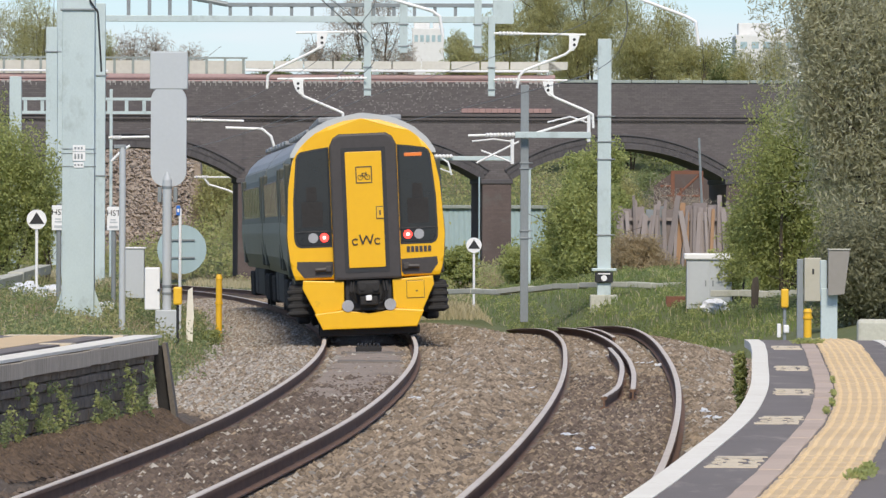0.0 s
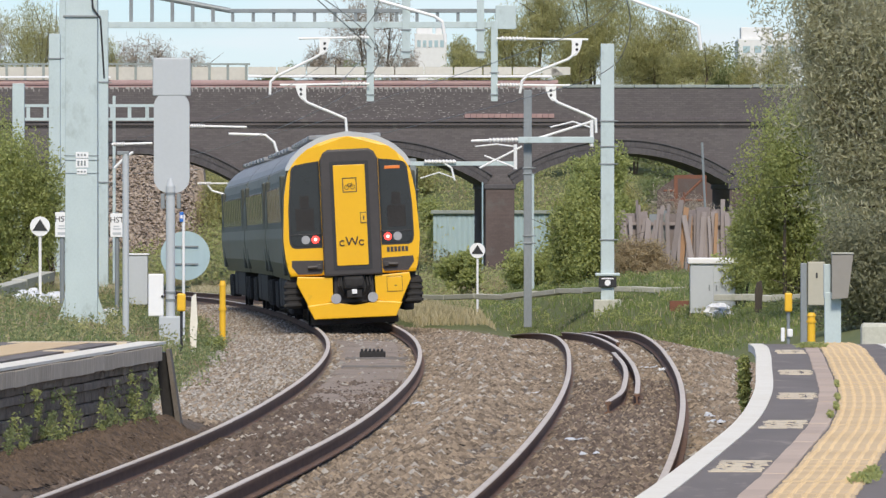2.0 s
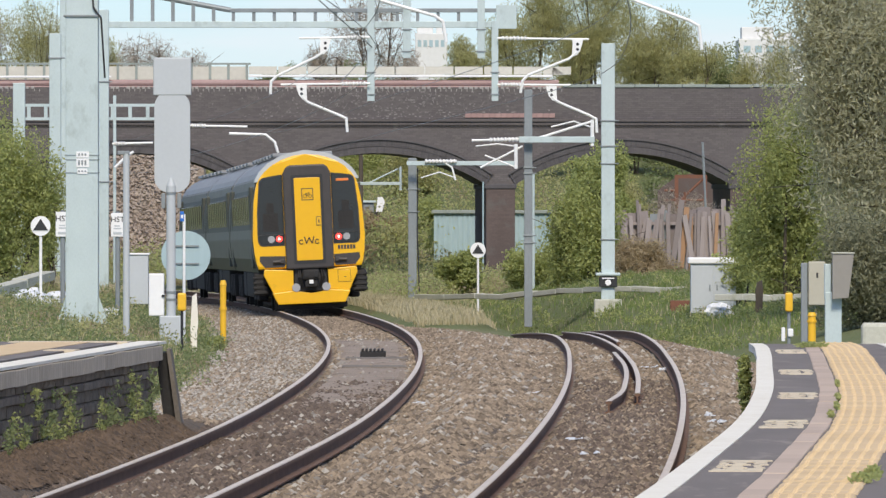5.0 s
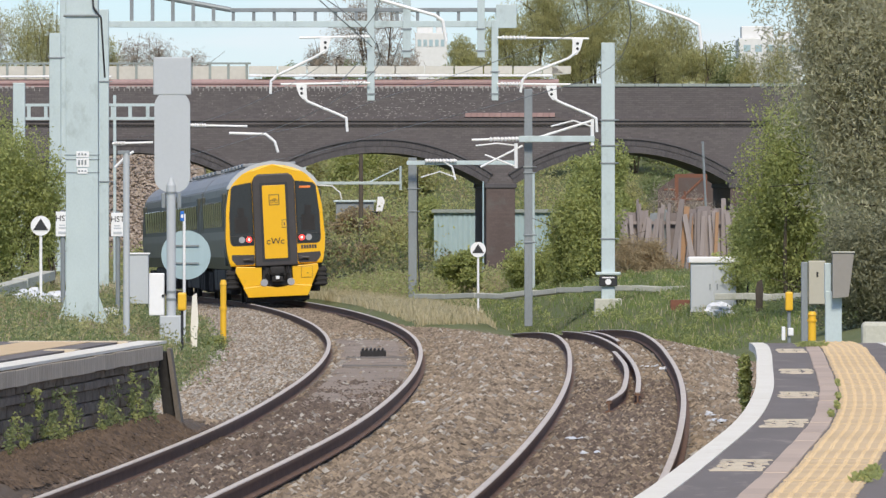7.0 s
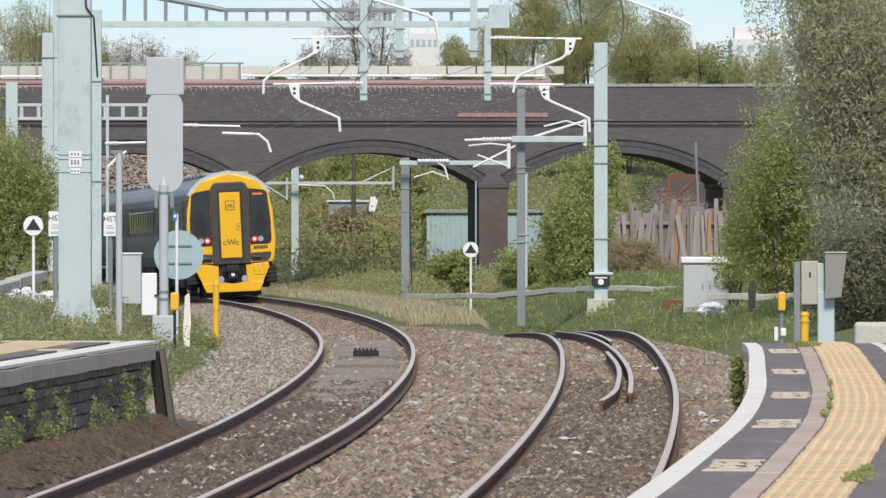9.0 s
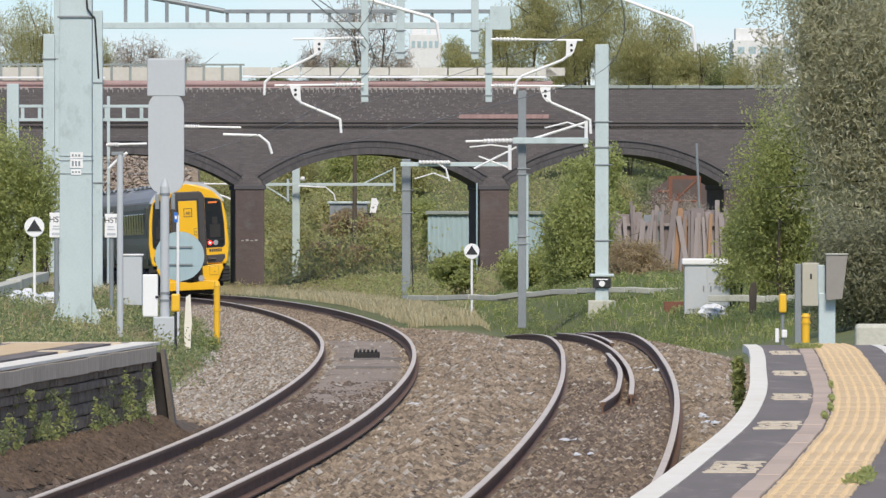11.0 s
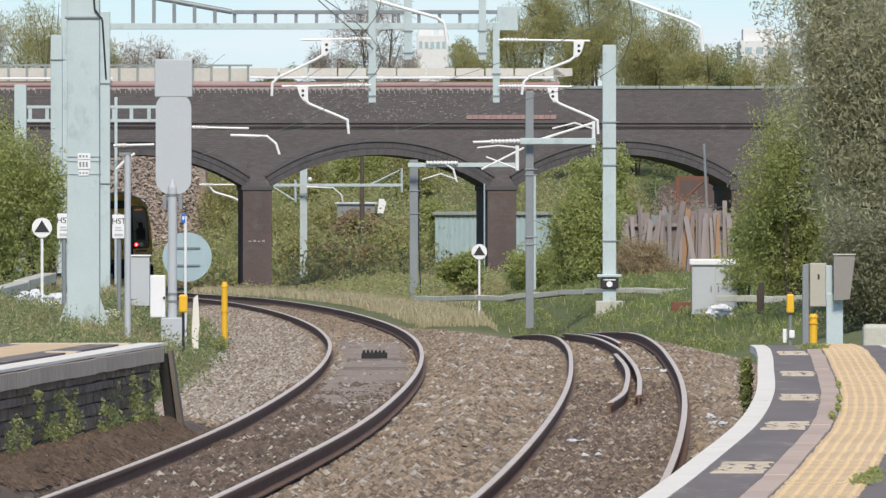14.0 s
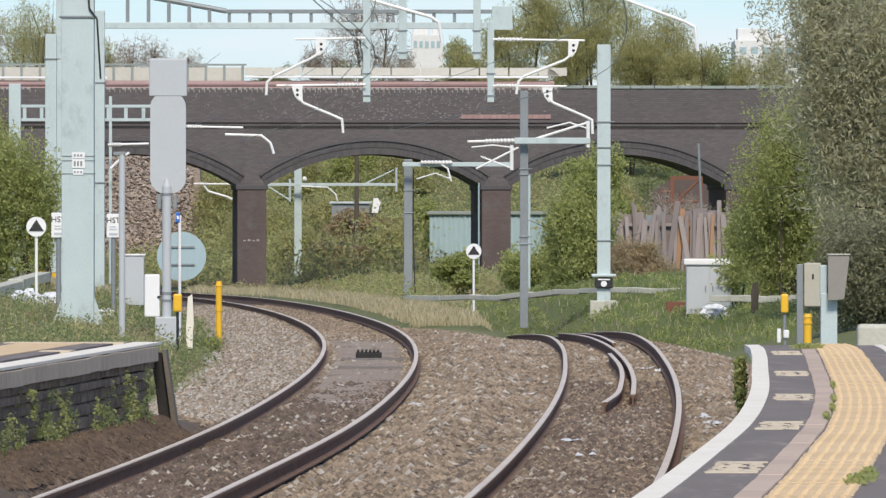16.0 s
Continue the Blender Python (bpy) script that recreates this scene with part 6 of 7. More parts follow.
build_trough("cable_trough", (-0.614, 234.0, -0.007), (1.729, 228.57, 0.050), 0.13, 0.3, "pale concrete cable trough raised along the verge", 3)
build_trough("cable_trough", (1.614, 228.57, 0.064), (3.606, 225.35, 0.253), 0.13, 0.3, "pale concrete cable trough raised along the verge", 3)
build_trough("cable_trough", (3.606, 225.35, 0.253), (5.944, 222.22, 0.297), 0.13, 0.3, "pale concrete cable trough raised along the verge", 4)
build_trough("cable_trough", (5.90, 193.5, 0.40), (7.70, 192.0, 0.43), 0.14, 0.3, "pale concrete cable trough beside the cabinet", 3)
build_trough("cable_trough", (-9.571, 190.48, 0.581), (-9.197, 210.53, 0.779), 0.22, 0.35, "pale concrete cable trough behind the platform", 2)


# ---- lineside things on the right ----
def build_right_side():
    x, y = 5.975, 200.0
    ob = thing("lineside_cabinet", (x, y, ground_z(x, y)), "white lineside cabinet with an overhanging lid", "cabinet")
    top = 1.013 - ob.location.z
    bm = B()
    box(bm, -0.50, 0.50, -0.3, 0.3, -0.05, top, 0.012)
    body = part("body", bm, "greybox", ob, "pale grey cabinet body")
    bm = B()
    box(bm, -0.56, 0.56, -0.36, 0.36, top, top + 0.14, 0.03)
    part("lid", bm, "white", ob, "white overhanging lid")
    for sx in (-1, 1):
        bm = B()
        box(bm, min(sx * 0.01, sx * 0.46), max(sx * 0.01, sx * 0.46), -0.315, -0.295, 0.05, top - 0.05, 0.006)
        door = part("door", bm, "greybox", body)
        bm = B()
        box(bm, sx * 0.08 - 0.015, sx * 0.08 + 0.015, -0.335, -0.31, 0.45, 0.58)
        part("handle", bm, "galv_dark", door)
    x, y = 5.372, 205.0
    ob = thing("rusty_box", (x, y, ground_z(x, y)), "low rusty steel box in the grass", "box")
    bm = B()
    box(bm, -0.22, 0.22, -0.15, 0.15, 0, 0.24, 0.01)
    part("body", bm, "rust", ob)
    # posts beyond the platform end
    x, y = 6.643, 190.0
    ob = thing("wooden_post", (x, y, ground_z(x, y)), "dark weathered stub post in the grass", "post")
    bm = B()
    prism(bm, [(-0.09, -0.2), (0.08, -0.2), (0.07, 0.25), (0.09, 0.52), (0.06, 0.740 - ob.location.z), (-0.04, 0.690 - ob.location.z), (-0.08, 0.5), (-0.07, 0.3)], -0.07, 0.07)
    part("shaft", bm, "bark", ob)
    x, y = 5.473, 143.0
    ob = thing("telephone_box", (x, y, ground_z(x, y)), "yellow lineside telephone box on a post", "telephone")
    zc = 0.816 - ob.location.z
    bm = B()
    box(bm, -0.06, 0.06, -0.06, 0.05, zc - 0.15, zc + 0.15, 0.025)
    part("case", bm, "yellowpost", ob)
    bm = B()
    rod(bm, (0, 0.02, -0.2), (0, 0.02, zc - 0.1), 0.028, n=10)
    part("post", bm, "galv_dark", ob)
    bm = B()
    box(bm, -0.12, -0.06, -0.05, 0.02, zc - 0.62, zc - 0.40, 0.01)
    box(bm, -0.02, 0.07, -0.05, 0.02, zc - 0.55, zc - 0.42, 0.02)
    part("notice", bm, "white", ob, "white notice plate")
    x, y = 5.102, 125.0
    ob = thing("bollard", (x, y, ground_z(x, y)), "short yellow bollard with a ringed top", "bollard")
    zt = 0.880 - ob.location.z
    bm = B()
    rod(bm, (0, 0, -0.2), (0, 0, zt - 0.03), 0.055, n=16)
    part("shaft", bm, "yellowpost", ob)
    bm = B()
    rod(bm, (0, 0, zt - 0.14), (0, 0, zt - 0.11), 0.068, n=16)
    rod(bm, (0, 0, zt - 0.05), (0, 0, zt), 0.066, 0.045, n=16)
    part("cap", bm, "yellowpost", ob)
    x, y = 5.635, 139.0
    ob = thing("location_box", (x, y, ground_z(x, y)), "beige equipment box on a grey post", "equipment box")
    z0, z1 = 0.815 - ob.location.z, 1.485 - ob.location.z
    bm = B()
    box(bm, -0.02, 0.24, -0.14, 0.1, z0, z1, 0.015)
    case = part("case", bm, "boxbeige", ob)
    bm = B()
    box(bm, 0.10, 0.13, -0.15, -0.13, z0 + 0.42, z0 + 0.50, 0.005)
    part("handle", bm, "black", case)
    bm = B()
    box(bm, -0.13, -0.03, -0.06, 0.06, -0.2, z1 - 0.02, 0.01)
    part("post", bm, "galv_dark", ob)
    x, y = 5.656, 131.0
    ob = thing("location_box", (x, y, ground_z(x, y)), "taupe hooded box on a broad pale steel post", "equipment box")
    z0, z1 = 0.999 - ob.location.z, 1.655 - ob.location.z
    bm = B()
    prism(bm, [(-0.02, z0), (0.21, z0 + 0.02), (0.29, z1), (-0.02, z1)], -0.24, 0.02)
    case = part("case", bm, "boxbrown", ob)
    bm = B()
    box(bm, -0.03, 0.30, -0.26, 0.04, z1, z1 + 0.02, 0.006)
    part("hood", bm, "trough", case)
    bm = B()
    box(bm, -0.12, 0.12, -0.05, 0.12, -0.2, z0 + 0.1, 0.01)
    box(bm, -0.13, -0.03, -0.04, 0.10, z0, 1.507 - ob.location.z, 0.01)
    part("post", bm, "galv", ob)
    x, y = 6.593, 136.0
    ob = thing("concrete_wall", (x, y, ground_z(x, y)), "low grey concrete wall end under the willows", "wall", kind="structure")
    bm = B()
    box(bm, -0.3, 1.6, -0.15, 0.15, -0.4, 0.586 - ob.location.z, 0.06)
    part("wall", bm, "trough", ob)


build_right_side()


def build_fence():
    ob = thing("old_fence", (0, 258, 0), "leaning fence of grey and rusty weathered boards", "fence")
    rnd = random.Random(4)
    x = 4.935
    while x < 8.323:
        h = rnd.uniform(1.2, 1.5) + (0.3 if rnd.random() < 0.15 else 0)
        w = rnd.uniform(0.07, 0.16)
        z = 0.85
        bm = B()
        box(bm, -w / 2, w / 2, -0.015, 0.015, -1.4, h, 0.004)
        b = part("board", bm, "boxrust" if rnd.random() < 0.06 else "timber", ob)
        b.matrix_basis = pose(x, rnd.uniform(-0.15, 0.15), z - 0.2, 0, rnd.gauss(0, 4), rnd.uniform(-15, 15))
        x += w + rnd.uniform(-0.06, 0.005)
    x = 4.95
    while x < 8.1:  # close-set backing boards
        w = rnd.uniform(0.22, 0.42)
        bm = B()
        box(bm, -w / 2, w / 2, -0.012, 0.012, -1.4, rnd.uniform(1.3, 1.6), 0.004)
        b = part("backing_board", bm, rnd.choice(("timber", "timber", "galv_dark", "sheeting")), ob)
        b.matrix_basis = pose(x + w / 2, 0.3, 0.65, 0, rnd.gauss(0, 1.5), 0)
        x += w + 0.006
    for z in (0.9, 1.7):
        bm = B()
        box(bm, 4.935, 8.323, 0.16, 0.22, z, z + 0.09)
        part("rail", bm, "timber", ob)
    # rusty frame behind it
    ob = thing("derelict_gantry", (9.10, 331, 0.3), "rusty red-brown steel frame behind the fence", "steel frame")
    for dx in (-0.55, 0.50):
        bm = B()
        box(bm, dx - 0.07, dx + 0.07, -0.06, 0.06, -0.8, 3.02, 0.01)
        part("post", bm, "rust", ob)
    bm = B()
    box(bm, -0.56, 0.55, -0.05, 0.05, 2.90, 3.03)
    part("crossbar", bm, "rust", ob)
    for p, q in (((-0.5, 0, 2.0), (0.45, 0, 2.9)), ((-1.0, 0, 2.1), (0.5, 0, 2.1)), ((-1.0, 0, 2.45), (-0.5, 0, 2.45)), ((-0.25, 0, 1.0), (-0.25, 0, 2.4))):
        bm = B()
        rod(bm, p, q, 0.045, n=8)
        part("brace", bm, "rust", ob)
    ob = thing("brick_ruin", (10.0, 366, 0), "broken red-brown brick gable beyond the bridge arch", "ruin")
    bm = B()
    prism(bm, [(-1.3, -0.5), (1.1, -0.5), (1.1, 3.35), (0.2, 3.52), (-0.6, 3.3), (-1.3, 2.8)], 0.0, 0.4)
    part("wall", bm, "pierbrick", ob)
    # pale blue shed seen through the arches
    ob = thing("industrial_shed", (1.955, 364, 0), "pale blue sheet-metal shed beyond the bridge", "shed")
    xa, xb = -0.364 - 1.955, 4.341 - 1.955
    bm = B()
    n = 46
    pts = []
    for i in range(n + 1):
        pts.append((xa + (xb - xa) * i / n, 0.04 * (i % 2)))
    lo = [bm.verts.new((x, y, -0.5)) for x, y in pts]
    hi = [bm.verts.new((x, y, 1.882)) for x, y in pts]
    for i in range(n):
        bm.faces.new((lo[i], lo[i + 1], hi[i + 1], hi[i]))
    part("wall", bm, "sheeting", ob, "corrugated pale blue wall")
    bm = B()
    box(bm, xa - 0.1, xb + 0.1, -0.12, 3.0, 1.859, 1.995, 0.02)
    part("roof_edge", bm, "capstone", ob)
    bm = B()
    box(bm, xa, xb, 0.1, 2.9, -0.5, 1.836)
    part("inner_wall", bm, "sheeting", ob)
    # grey hut and signal deep in the middle arch
    ob = thing("relay_hut", (-3.667, 381, 0), "grey hut with a white-hooded lamp deep in the cutting", "hut")
    bm = B()
    box(bm, -0.85, 0.75, -0.1, 1.2, -0.5, 2.283, 0.02)
    part("wall", bm, "galv_dark", ob)
    bm = B()
    box(bm, -0.95, 0.85, -0.2, 1.3, 2.283, 2.379, 0.02)
    part("roof", bm, "galv", ob)
    bm = B()
    prism(bm, [(0.85, 1.902), (1.1, 1.902), (1.22, 2.331), (1.12, 2.521), (0.92, 2.521)], -0.4, -0.2)
    part("hooded_lamp", bm, "white", ob, "white hooded lamp")
    bm = B()
    box(bm, 0.40, 1.0, -0.35, -0.3, 1.569, 1.902)
    part("sign_board", bm, "black", ob)
    ob = thing("telegraph_pole", (-3.429, 378, 0), "dark brown telegraph pole beyond the bridge", "pole")
    bm = B()
    rod(bm, (0, 0, -0.5), (0, 0, 4.474), 0.11, 0.09, n=10)
    part("shaft", bm, "bark", ob)
    # posts near the right-hand pier
    ob = thing("thin_post", (2.581, 258, -0.3), "thin pale post beside the pier", "post")
    bm = B()
    rod(bm, (0, 0, -0.2), (0, 0, 3.176 + 0.3), 0.04, n=8)
    part("shaft", bm, "galv", ob)
    ob = thing("thin_post", (1.495, 337, -0.6), "thin pale post beside the pier", "post")
    bm = B()
    rod(bm, (0, 0, -0.2), (0, 0, 3.082 + 0.6), 0.03, n=8)
    part("shaft", bm, "sheeting", ob)
    ob = thing("leaning_post", (8.286, 285, 0.5), "leaning bare grey pole by the arch", "post")
    bm = B()
    rod(bm, (0.1, 0, -0.6), (-0.1, 0, 4.236 - 0.5), 0.04, n=8)
    part("shaft", bm, "galv_dark", ob)


build_fence()


def build_far():
    for x0, x1, z0, z1, y, label in ((-2.042, 0.333, 5, 14.658, 667, "distant pale flat-roofed building"), (21.833, 26.500, 5, 14.242, 667, "distant white building above the trees")):
        ob = thing("distant_building", ((x0 + x1) / 2, y, 0), label, "building", "distant buildings")
        w = (x1 - x0) / 2
        bm = B()
        box(bm, -w, w, 0, 8, -2, z1, 0.05)
        part("wall", bm, "farwhite", ob)
        bm = B()
        box(bm, -w * 0.9, w * 0.1, 1, 4, z1, z1 + 0.9, 0.05)
        box(bm, w * 0.3, w * 0.7, 1, 4, z1, z1 + 0.5, 0.05)
        part("roof_plant", bm, "farwhite", ob)
        for i in range(5):
            bm = B()
            box(bm, -w * 0.85 + i * w * 0.36, -w * 0.85 + i * w * 0.36 + w * 0.22, -0.03, 0.02, z1 - 1.0, z1 - 0.5)
            part("window", bm, "sheeting", ob)
    # wooded ridge on the horizon
    verts, faces = [], []
    n = 160
    for i in range(n + 1):
        x = -140 + 280 * i / n
        z = 12.6 + 2.6 * noise.noise((x * 0.05, 0, 0)) + 1.4 * noise.noise((x * 0.31, 4, 0))
        verts += [(x, 900, -3), (x, 900, z)]
    for i in range(n):
        faces.append((2 * i, 2 * i + 2, 2 * i + 3, 2 * i + 1))
    tagged(raw("backdrop", verts, faces, "hedge"), "distant wooded ridge on the horizon", "backdrop", kind="structure")
    # bare stony face of the cutting beyond a bridge arch
    rnd = np.random.RandomState(9)
    verts, faces, k = [], [], 0
    while k < 8000:
        u, v = rnd.rand(), rnd.rand()
        x, z = -15.632 + (-11.553 - -15.632) * u, -0.6 + (5.082 + 0.6) * v
        s = 0.05 + 0.09 * rnd.rand() ** 2
        c = np.array((x, 421 + 2.2 * v + rnd.rand() * 0.3, z))
        p = np.array([(1, 0, 0), (-1, 0, 0), (0, 1, 0), (0, -1, 0), (0, 0, 1), (0, 0, -1)], float) * s * (0.6 + 0.7 * rnd.rand(6, 1)) + rnd.normal(size=(6, 3)) * s * 0.25
        verts.append(p + c)
        faces += [tuple(6 * k + i for i in t) for t in ((0, 2, 4), (2, 1, 4), (1, 3, 4), (3, 0, 4), (2, 0, 5), (1, 2, 5), (3, 1, 5), (0, 3, 5))]
        k += 1
    tagged(raw("rubble_face", np.concatenate(verts), faces, "rubble"), "loose pale rubble on the cutting face", "rubble", kind="stuff")
    bm = B()
    prism(bm, [(-16.6, -1.5), (-10.9, -1.5), (-11.2, 3.897), (-12.3, 5.082), (-16.4, 5.213)], 423.4, 427)
    part("rubble_bank", bm, "rubble", None, "pale stony bank beyond a bridge arch")
    tagged(bpy.data.objects["rubble_bank"], category="bank", kind="structure")


build_far()


# ---- loose things on the tracks ----
def build_track_things():
    # spare rail lengths lying between the right-hand rails
    lays = (curve((108, 112, 120, 132, 144), (-0.14, -0.03, 0.03, 0.05, -0.04)), curve((112.5, 125, 135, 145, 160, 173), (0.19, 0.20, 0.17, 0.10, -0.09, -0.38)),
            curve((155, 165, 174), (0.17, 0.10, 0.02)))
    for lay, y0, y1 in zip(lays, (108, 112.5, 155), (144, 173, 174)):
        ob = sweep("spare_rail", lambda y, f=lay: right_x(y) + f(y), right_z, 0.0, 0.0, y0, y1, 2, RAIL, "railside")
        tagged(ob, "loose length of worn rail lying between the rails", "rail", "spare rails")
        sweep("running_surface", lambda y, f=lay: right_x(y) + f(y), right_z, 0.0, 0.0, y0, y1, 2, HEAD, "railhead", ob)
    p, d, side = line(line_x, line_z, 148.0)
    ob = thing("track_brush", (p.x, p.y, p.z - 0.12), "dark bristled box between the rails", "track equipment")
    bm = B()
    box(bm, -0.22, 0.20, -0.4, 0.4, -0.05, 0.08, 0.015)
    part("body", bm, "underframe", ob)
    for i in range(6):
        bm = B()
        box(bm, -0.20 + i * 0.065, -0.165 + i * 0.065, -0.4, 0.38, 0.08, 0.12, 0.006)
        part("rib", bm, "underframe", ob)
    for yy in (139.0, 146.5):
        p, d, side = line(line_x, line_z, yy)
        ob = thing("timber", (p.x, p.y, p.z - 0.15), "flat concrete slab between the rails", "slab", turn=1.0)
        bm = B()
        box(bm, -0.45, 0.55, -0.6, 0.6, -0.05, 0.03, 0.015)
        part("slab", bm, "sleeper", ob)
    # clay-like spent ballast filling the left-hand track
    verts, faces = [], []
    ys = np.arange(110, 172, 1.0)
    for y in ys:
        p, d, side = line(line_x, line_z, y)
        for i in range(9):
            o = -0.62 + 1.24 * i / 8
            edge = 0.09 * noise.noise((y * 0.3, i * 9.0, 2)) if i in (0, 8) else 0
            q = p + side * (o + edge)
            end = min(min(y - 110, 171 - y) / 5, 1)
            verts.append((q.x, q.y, q.z - 0.19 + (0.05 + 0.03 * noise.noise((o * 3, y * 0.35, 5))) * end * (0.25 if i in (0, 8) else 1)))
    for j in range(len(ys) - 1):
        for i in range(8):
            faces.append((j * 9 + i, j * 9 + i + 1, (j + 1) * 9 + i + 1, (j + 1) * 9 + i))
    tagged(raw("spent_ballast", verts, faces, "fines"), "pale compacted spent ballast between the rails", "ballast", kind="stuff")


build_track_things()


def build_scraps():
    """Torn white scraps lying on the ballast of the right-hand track."""
    rnd = random.Random(12)
    for y, o, n, spread in ((95.5, -0.35, 5, 0.10), (106.5, 1.05, 4, 0.12), (103.5, 1.12, 4, 0.14), (138, 0.45, 4, 0.12), (136, 0.72, 3, 0.10), (90, 0.1, 2, 0.3), (120, -1.6, 2, 0.5), (112, -2.2, 2, 0.5)):
        for i in range(n):
            p, d, side = line(right_x, right_z, y + rnd.uniform(-4, 4) * spread)
            q = p + side * (o + rnd.uniform(-1, 1) * spread)
            w, h = rnd.uniform(0.012, 0.04), rnd.uniform(0.015, 0.035)
            bm = B()
            prism(bm, [(-w, 0), (w * 0.7, 0.004), (w, h * 0.6), (w * 0.2, h), (-w * 0.8, h * 0.5)], -0.06, 0.05)
            for v in bm.verts:
                v.co.z += 0.02 * noise.noise(v.co * 14)
            ob = part("paper_scrap", bm, "plastic", None)
            ob.matrix_world = pose(q.x, q.y, q.z - 0.135, 0, 0, rnd.uniform(-40, 40))
            tagged(ob, "torn white scrap lying on the ballast", "litter", "scraps on the track")


build_scraps()


def not_rail(o, gap):
    return all(abs(o - c) > 0.10 for c in (-0.7525, 0.7525, gap - 0.7525, gap + 0.7525))


def on_bed(y, rnd):
    gap = float(right_x(y)) - float(line_x(y))
    o = rnd.uniform(-2.6, gap + 2.9)
    if abs(o) < 0.6 and 112 < y < 170 and rnd.rand() < 0.85:
        return None
    if y < 101 and o < -0.9:
        return None
    if y < 116 and -1.0 < o < 0.72 and rnd.rand() < 0.9:
        return None
    return o if not_rail(o, gap) else None


def near_left(y, rnd):
    gap = float(right_x(y)) - float(line_x(y))
    o = rnd.uniform(-1.05, 0.72) if rnd.rand() < 0.55 else gap + rnd.uniform(-0.65, 0.66)
    return o if not_rail(o, gap) else None


def wall_foot(y, rnd):
    return float(edge_l(y)) - float(line_x(y)) + 0.05 + 0.75 * rnd.rand() ** 1.5 if y < 97.5 else None


def anywhere(y, rnd):
    gap = float(right_x(y)) - float(line_x(y))
    o = rnd.uniform(-2.4, gap + 2.6)
    return o if not_rail(o, gap) and not (y < 104 and o < -0.9) else None


def on_left_shoulder(y, rnd):
    return rnd.uniform(-3.2, -0.95)


build_stones("ballast_stones", "stone", 130000, 68, 265, on_bed, 0.040, "loose brown and buff ballast stones", 1)
build_stones("oily_stones", "dark_stone", 26000, 68, 128, near_left, 0.042, "dark oil-stained ballast between the rails", 3)
build_stones("wall_foot_rubble", "leaf_litter", 14000, 76, 97.4, wall_foot, 0.036, "brown rubble and leaf litter at the wall foot", 4)
build_stones("wall_foot_chips", "stone", 1400, 76, 97.4, wall_foot, 0.016, "pale chips among the rubble at the wall foot", 6)
build_stones("pale_chips", "pale_stone", 5000, 68, 180, anywhere, 0.05, "scattered pale chips on the ballast", 5)
build_stones("shoulder_stones", "pale_stone", 26000, 104, 262, on_left_shoulder, 0.038, "paler grey ballast on the track shoulder", 2)


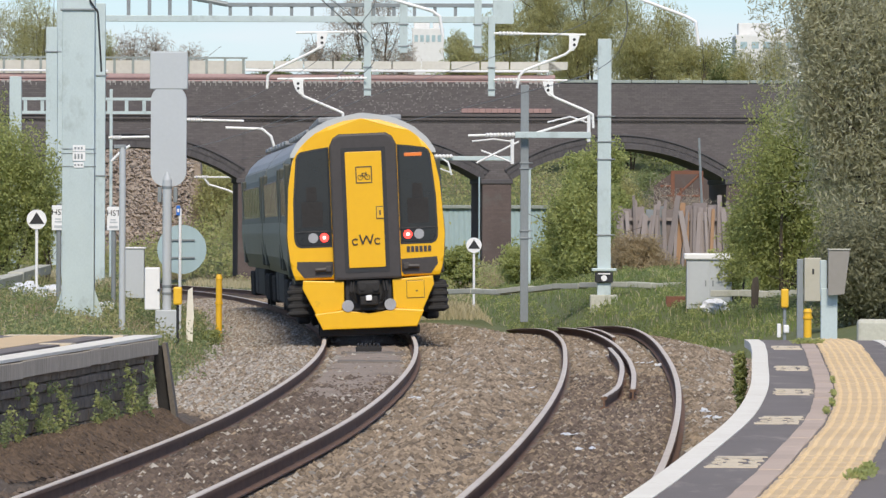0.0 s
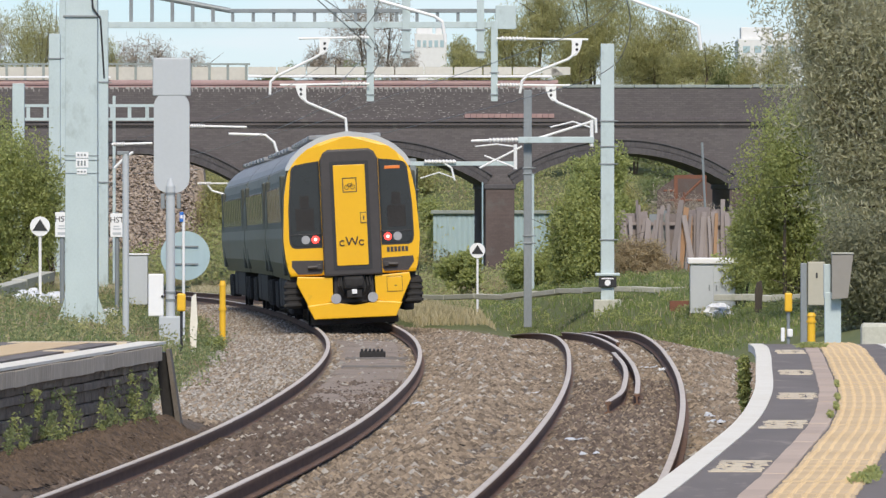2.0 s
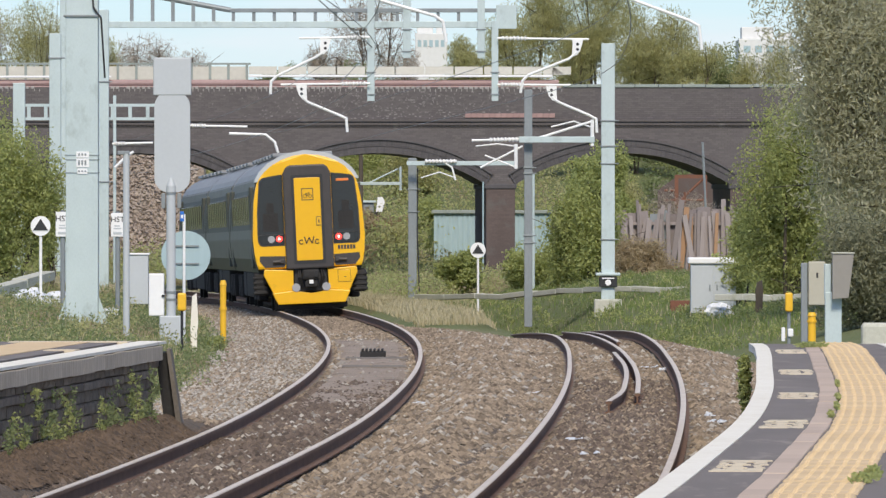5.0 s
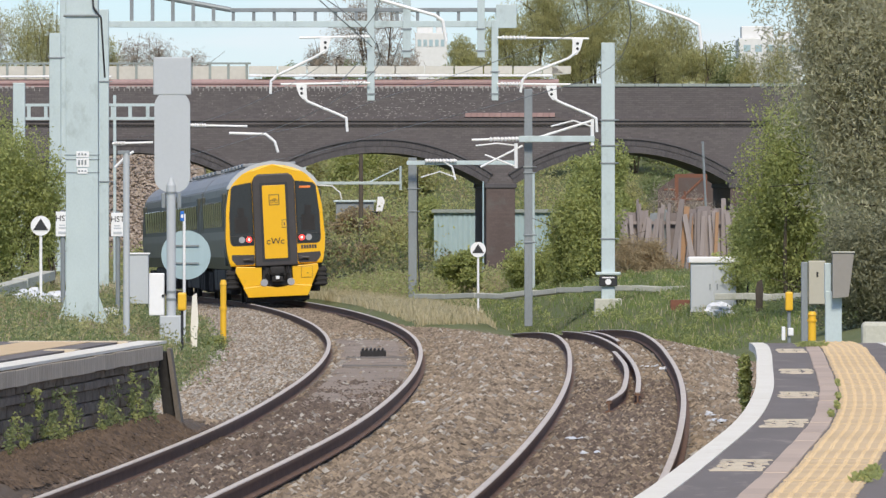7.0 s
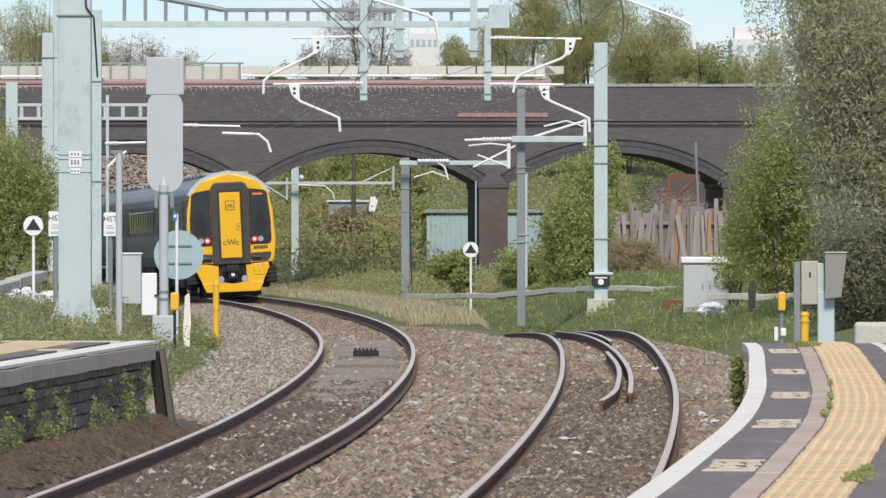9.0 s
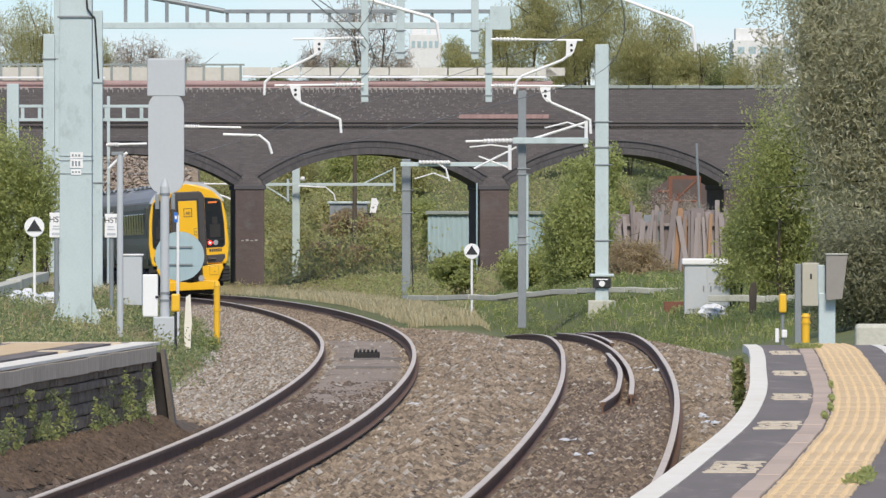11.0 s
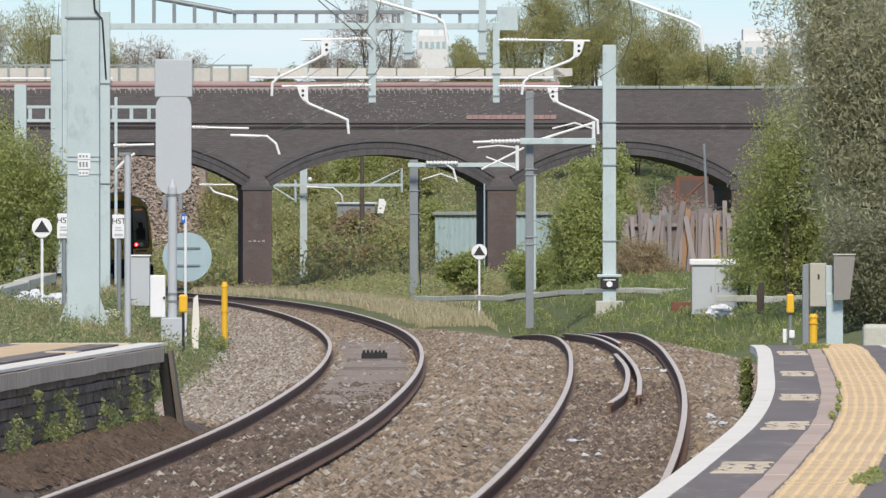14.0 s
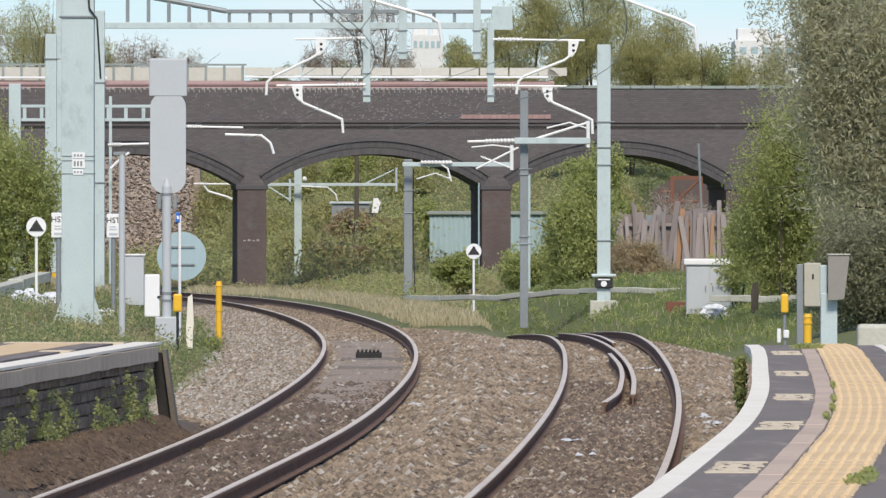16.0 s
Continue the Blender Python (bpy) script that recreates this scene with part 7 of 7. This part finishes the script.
# ---- small pieces of the platforms, last ----
def build_platform_pieces():
    zt = 0.915
    # pale pavers beside the tactile strip
    bm = B()
    box(bm, 0, 0.145, 0, 0.93, -0.05, 0.0, 0.008)
    me = bpy.data.meshes.new("paver")
    bm.to_mesh(me)
    bm.free()
    me.materials.append(M["paver"])
    # ribbed tactile slabs: raised rows
    bm = B()
    box(bm, 0, 0.45, 0, 0.40, -0.05, 0.0, 0.006)
    for i in range(6):
        for j in range(6):
            cx_, cy_ = 0.04 + i * 0.074, 0.035 + j * 0.066
            vs = bmesh.ops.create_cone(bm, cap_ends=True, segments=6, radius1=0.017, radius2=0.010, depth=0.006, matrix=Matrix.Translation((cx_, cy_, 0.003)))
    bmesh.ops.recalc_face_normals(bm, faces=bm.faces)
    slab = bpy.data.meshes.new("tactile_slab")
    bm.to_mesh(slab)
    bm.free()
    slab.materials.append(M["tactile"])
    y = 43.0
    while y < 96.2:
        x = float(edge_r(y))
        turn = -math.degrees(math.atan2(float(edge_r(y + 0.5)) - float(edge_r(y - 0.5)), 1.0))
        shared("tactile_slab", slab, platform_right, (x + 0.675 + random.uniform(-0.006, 0.006), y, zt + 0.001 + random.uniform(-0.002, 0.004)), turn + random.uniform(-0.5, 0.5))
        y += 0.408
    y = 43.0
    while y < 94.0:
        x = float(edge_r(y))
        turn = -math.degrees(math.atan2(float(edge_r(y + 0.5)) - float(edge_r(y - 0.5)), 1.0))
        shared("paver", me, platform_right, (x + 0.515 + random.uniform(-0.004, 0.004), y, zt + 0.001 + random.uniform(-0.002, 0.004)), turn)
        y += 0.94
    strip("tactile_strip", edge_r, 0.675, 1.125, zt - 0.05, zt + 0.001, -60, 43, "tactile", platform_right, "buff tactile paving")
    # worn painted legends along the edge
    for y in (51.0, 60.7, 69.6, 79.2, 90.0):
        x = float(edge_r(y))
        bm = B()
        for i in range(11):
            yy = y + i * 0.20
            xx = float(edge_r(yy))
            runs = ((0.21, 0.49),) if i in (0, 1, 9, 10) else ((0.21, 0.26), (0.29, 0.37), (0.42, 0.48)) if i % 3 else ((0.25, 0.40), (0.45, 0.50))
            for a, b in runs:
                box(bm, xx + a + random.uniform(-0.015, 0.015), xx + b + random.uniform(-0.015, 0.015), yy, yy + 0.19, zt - 0.02, zt - 0.002)
        part("painted_legend", bm, "legend", platform_right, "worn white painted legend, unreadable")
    # coping stones and block wall of the left platform
    bm = B()
    box(bm, -0.42, 0.03, 0, 0.999, -0.16, 0.0, 0.008)
    cop = bpy.data.meshes.new("coping_stone")
    bm.to_mesh(cop)
    bm.free()
    cop.materials.append(M["coping"])
    slope = math.degrees(math.atan2(-2.97 + 4.02, 16))
    y = 60.0
    while y < 97.0:
        shared("coping_stone", cop, platform_left, (float(edge_l(y)), y, zt - 0.029 - random.uniform(0, 0.012)), -slope)
        y += 1.0
    # long weathered blocks: two courses stand proud under the coping, the rest lie back
    blocks = {}
    for h in (0.094, 0.128):
        for n in (0.40, 0.52, 0.66, 0.84):
            bm = B()
            box(bm, -0.14, 0.0, 0, n - 0.014, 0.0, h - 0.010, 0.012)
            for v in bm.verts:
                v.co += Vector((noise.noise((v.co.y * 9, v.co.z * 22, n * 7)), noise.noise((v.co.z * 15, n * 3, 1)), noise.noise((v.co.y * 7, n * 5, 4)))) * 0.012
            blk = bpy.data.meshes.new("block")
            bm.to_mesh(blk)
            bm.free()
            blk.materials.append(M["brick_grey"])
            blocks[h, n] = blk
    z = zt - 0.185
    for r in range(8):
        h = 0.094 if r < 2 else 0.128
        z -= h
        y = 79.0 + random.uniform(0, 0.4)
        while y < 97.05:
            n = random.choice([m for m in (0.40, 0.52, 0.66, 0.84) if y + m < 97.5] or [0.40])
            x = float(edge_l(y)) - (0.035 if r < 2 else 0.09) - random.uniform(0, 0.014)
            shared("block", blocks[h, n], platform_left, (x, y, z + random.uniform(-0.004, 0.004)), -slope)
            y += n
    strip("near_wall", edge_l, -0.24, -0.1, -0.5, zt - 0.19, -60, 79, "brick_grey", platform_left, "weathered grey-brown platform wall", 0.75)
    # the raking end of the wall: a dark web with a paler flange
    x = float(edge_l(97.6))
    bm = B()
    prism(bm, [(x - 0.10, 0.80), (x + 0.02, 0.80), (x + 0.13, 0.0), (x + 0.0, 0.0)], 97.3, 97.9)
    strut = part("end_strut", bm, "underframe", platform_left, "dark leaning strut at the platform end")
    bm = B()
    prism(bm, [(x + 0.022, 0.83), (x + 0.062, 0.83), (x + 0.195, -0.05), (x + 0.137, -0.05)], 97.2, 97.95)
    part("flange", bm, "mortar", strut, "paler weathered edge of the strut")
    # ivy and weeds on the wall
    rnd = np.random.RandomState(31)
    for k in range(60):
        y = rnd.uniform(80, 97)
        x = float(edge_l(y)) + 0.05
        z = rnd.uniform(-0.05, 0.66)
        clumps = [((rnd.normal() * 0.06, rnd.normal() * 0.7, -0.2 * i), (0.05, rnd.uniform(0.15, 0.5), rnd.uniform(0.06, 0.15))) for i in range(3)]
        v, f = leaf_cloud(clumps, 150, 0.019, rnd)
        ob = tagged(raw("wall_ivy", v, f, "shrub" if k % 3 == 0 else "hedge"), "green weeds growing from the platform wall joints", "plant", "weeds on the platform wall", "stuff")
        ob.location = (x, y, z)
    for x, y, r, n in ((3.19, 95.6, 0.075, 800), (float(edge_r(49)) + 1.12, 49, 0.09, 160), (float(edge_r(50)) + 1.16, 50.2, 0.05, 160), (float(edge_r(93)) + 0.6, 93.6, 0.16, 500), (float(edge_r(66)) + 0.665, 66.0, 0.014, 150), (float(edge_r(69)) + 0.665, 69.0, 0.014, 120), (float(edge_r(63)) + 0.665, 63.4, 0.012, 110), (float(edge_r(74)) + 0.665, 74.0, 0.010, 60)):
        low = x < float(edge_r(y))
        v, f = leaf_cloud([((0, 0, 0.2 if low else 0.02), (r, 1.6 * r if low else 0.35, 0.30 if low else 0.03))], n, 0.03 if low else 0.018, rnd)
        ob = tagged(raw("weed", v, f, "shrub"), "green weed growing at the platform edge" if low else "moss and weeds in the platform joints", "plant", "weeds on the platform", "stuff")
        ob.location = (x, y, 0.32 if low else zt + 0.005)


build_platform_pieces()


motions()
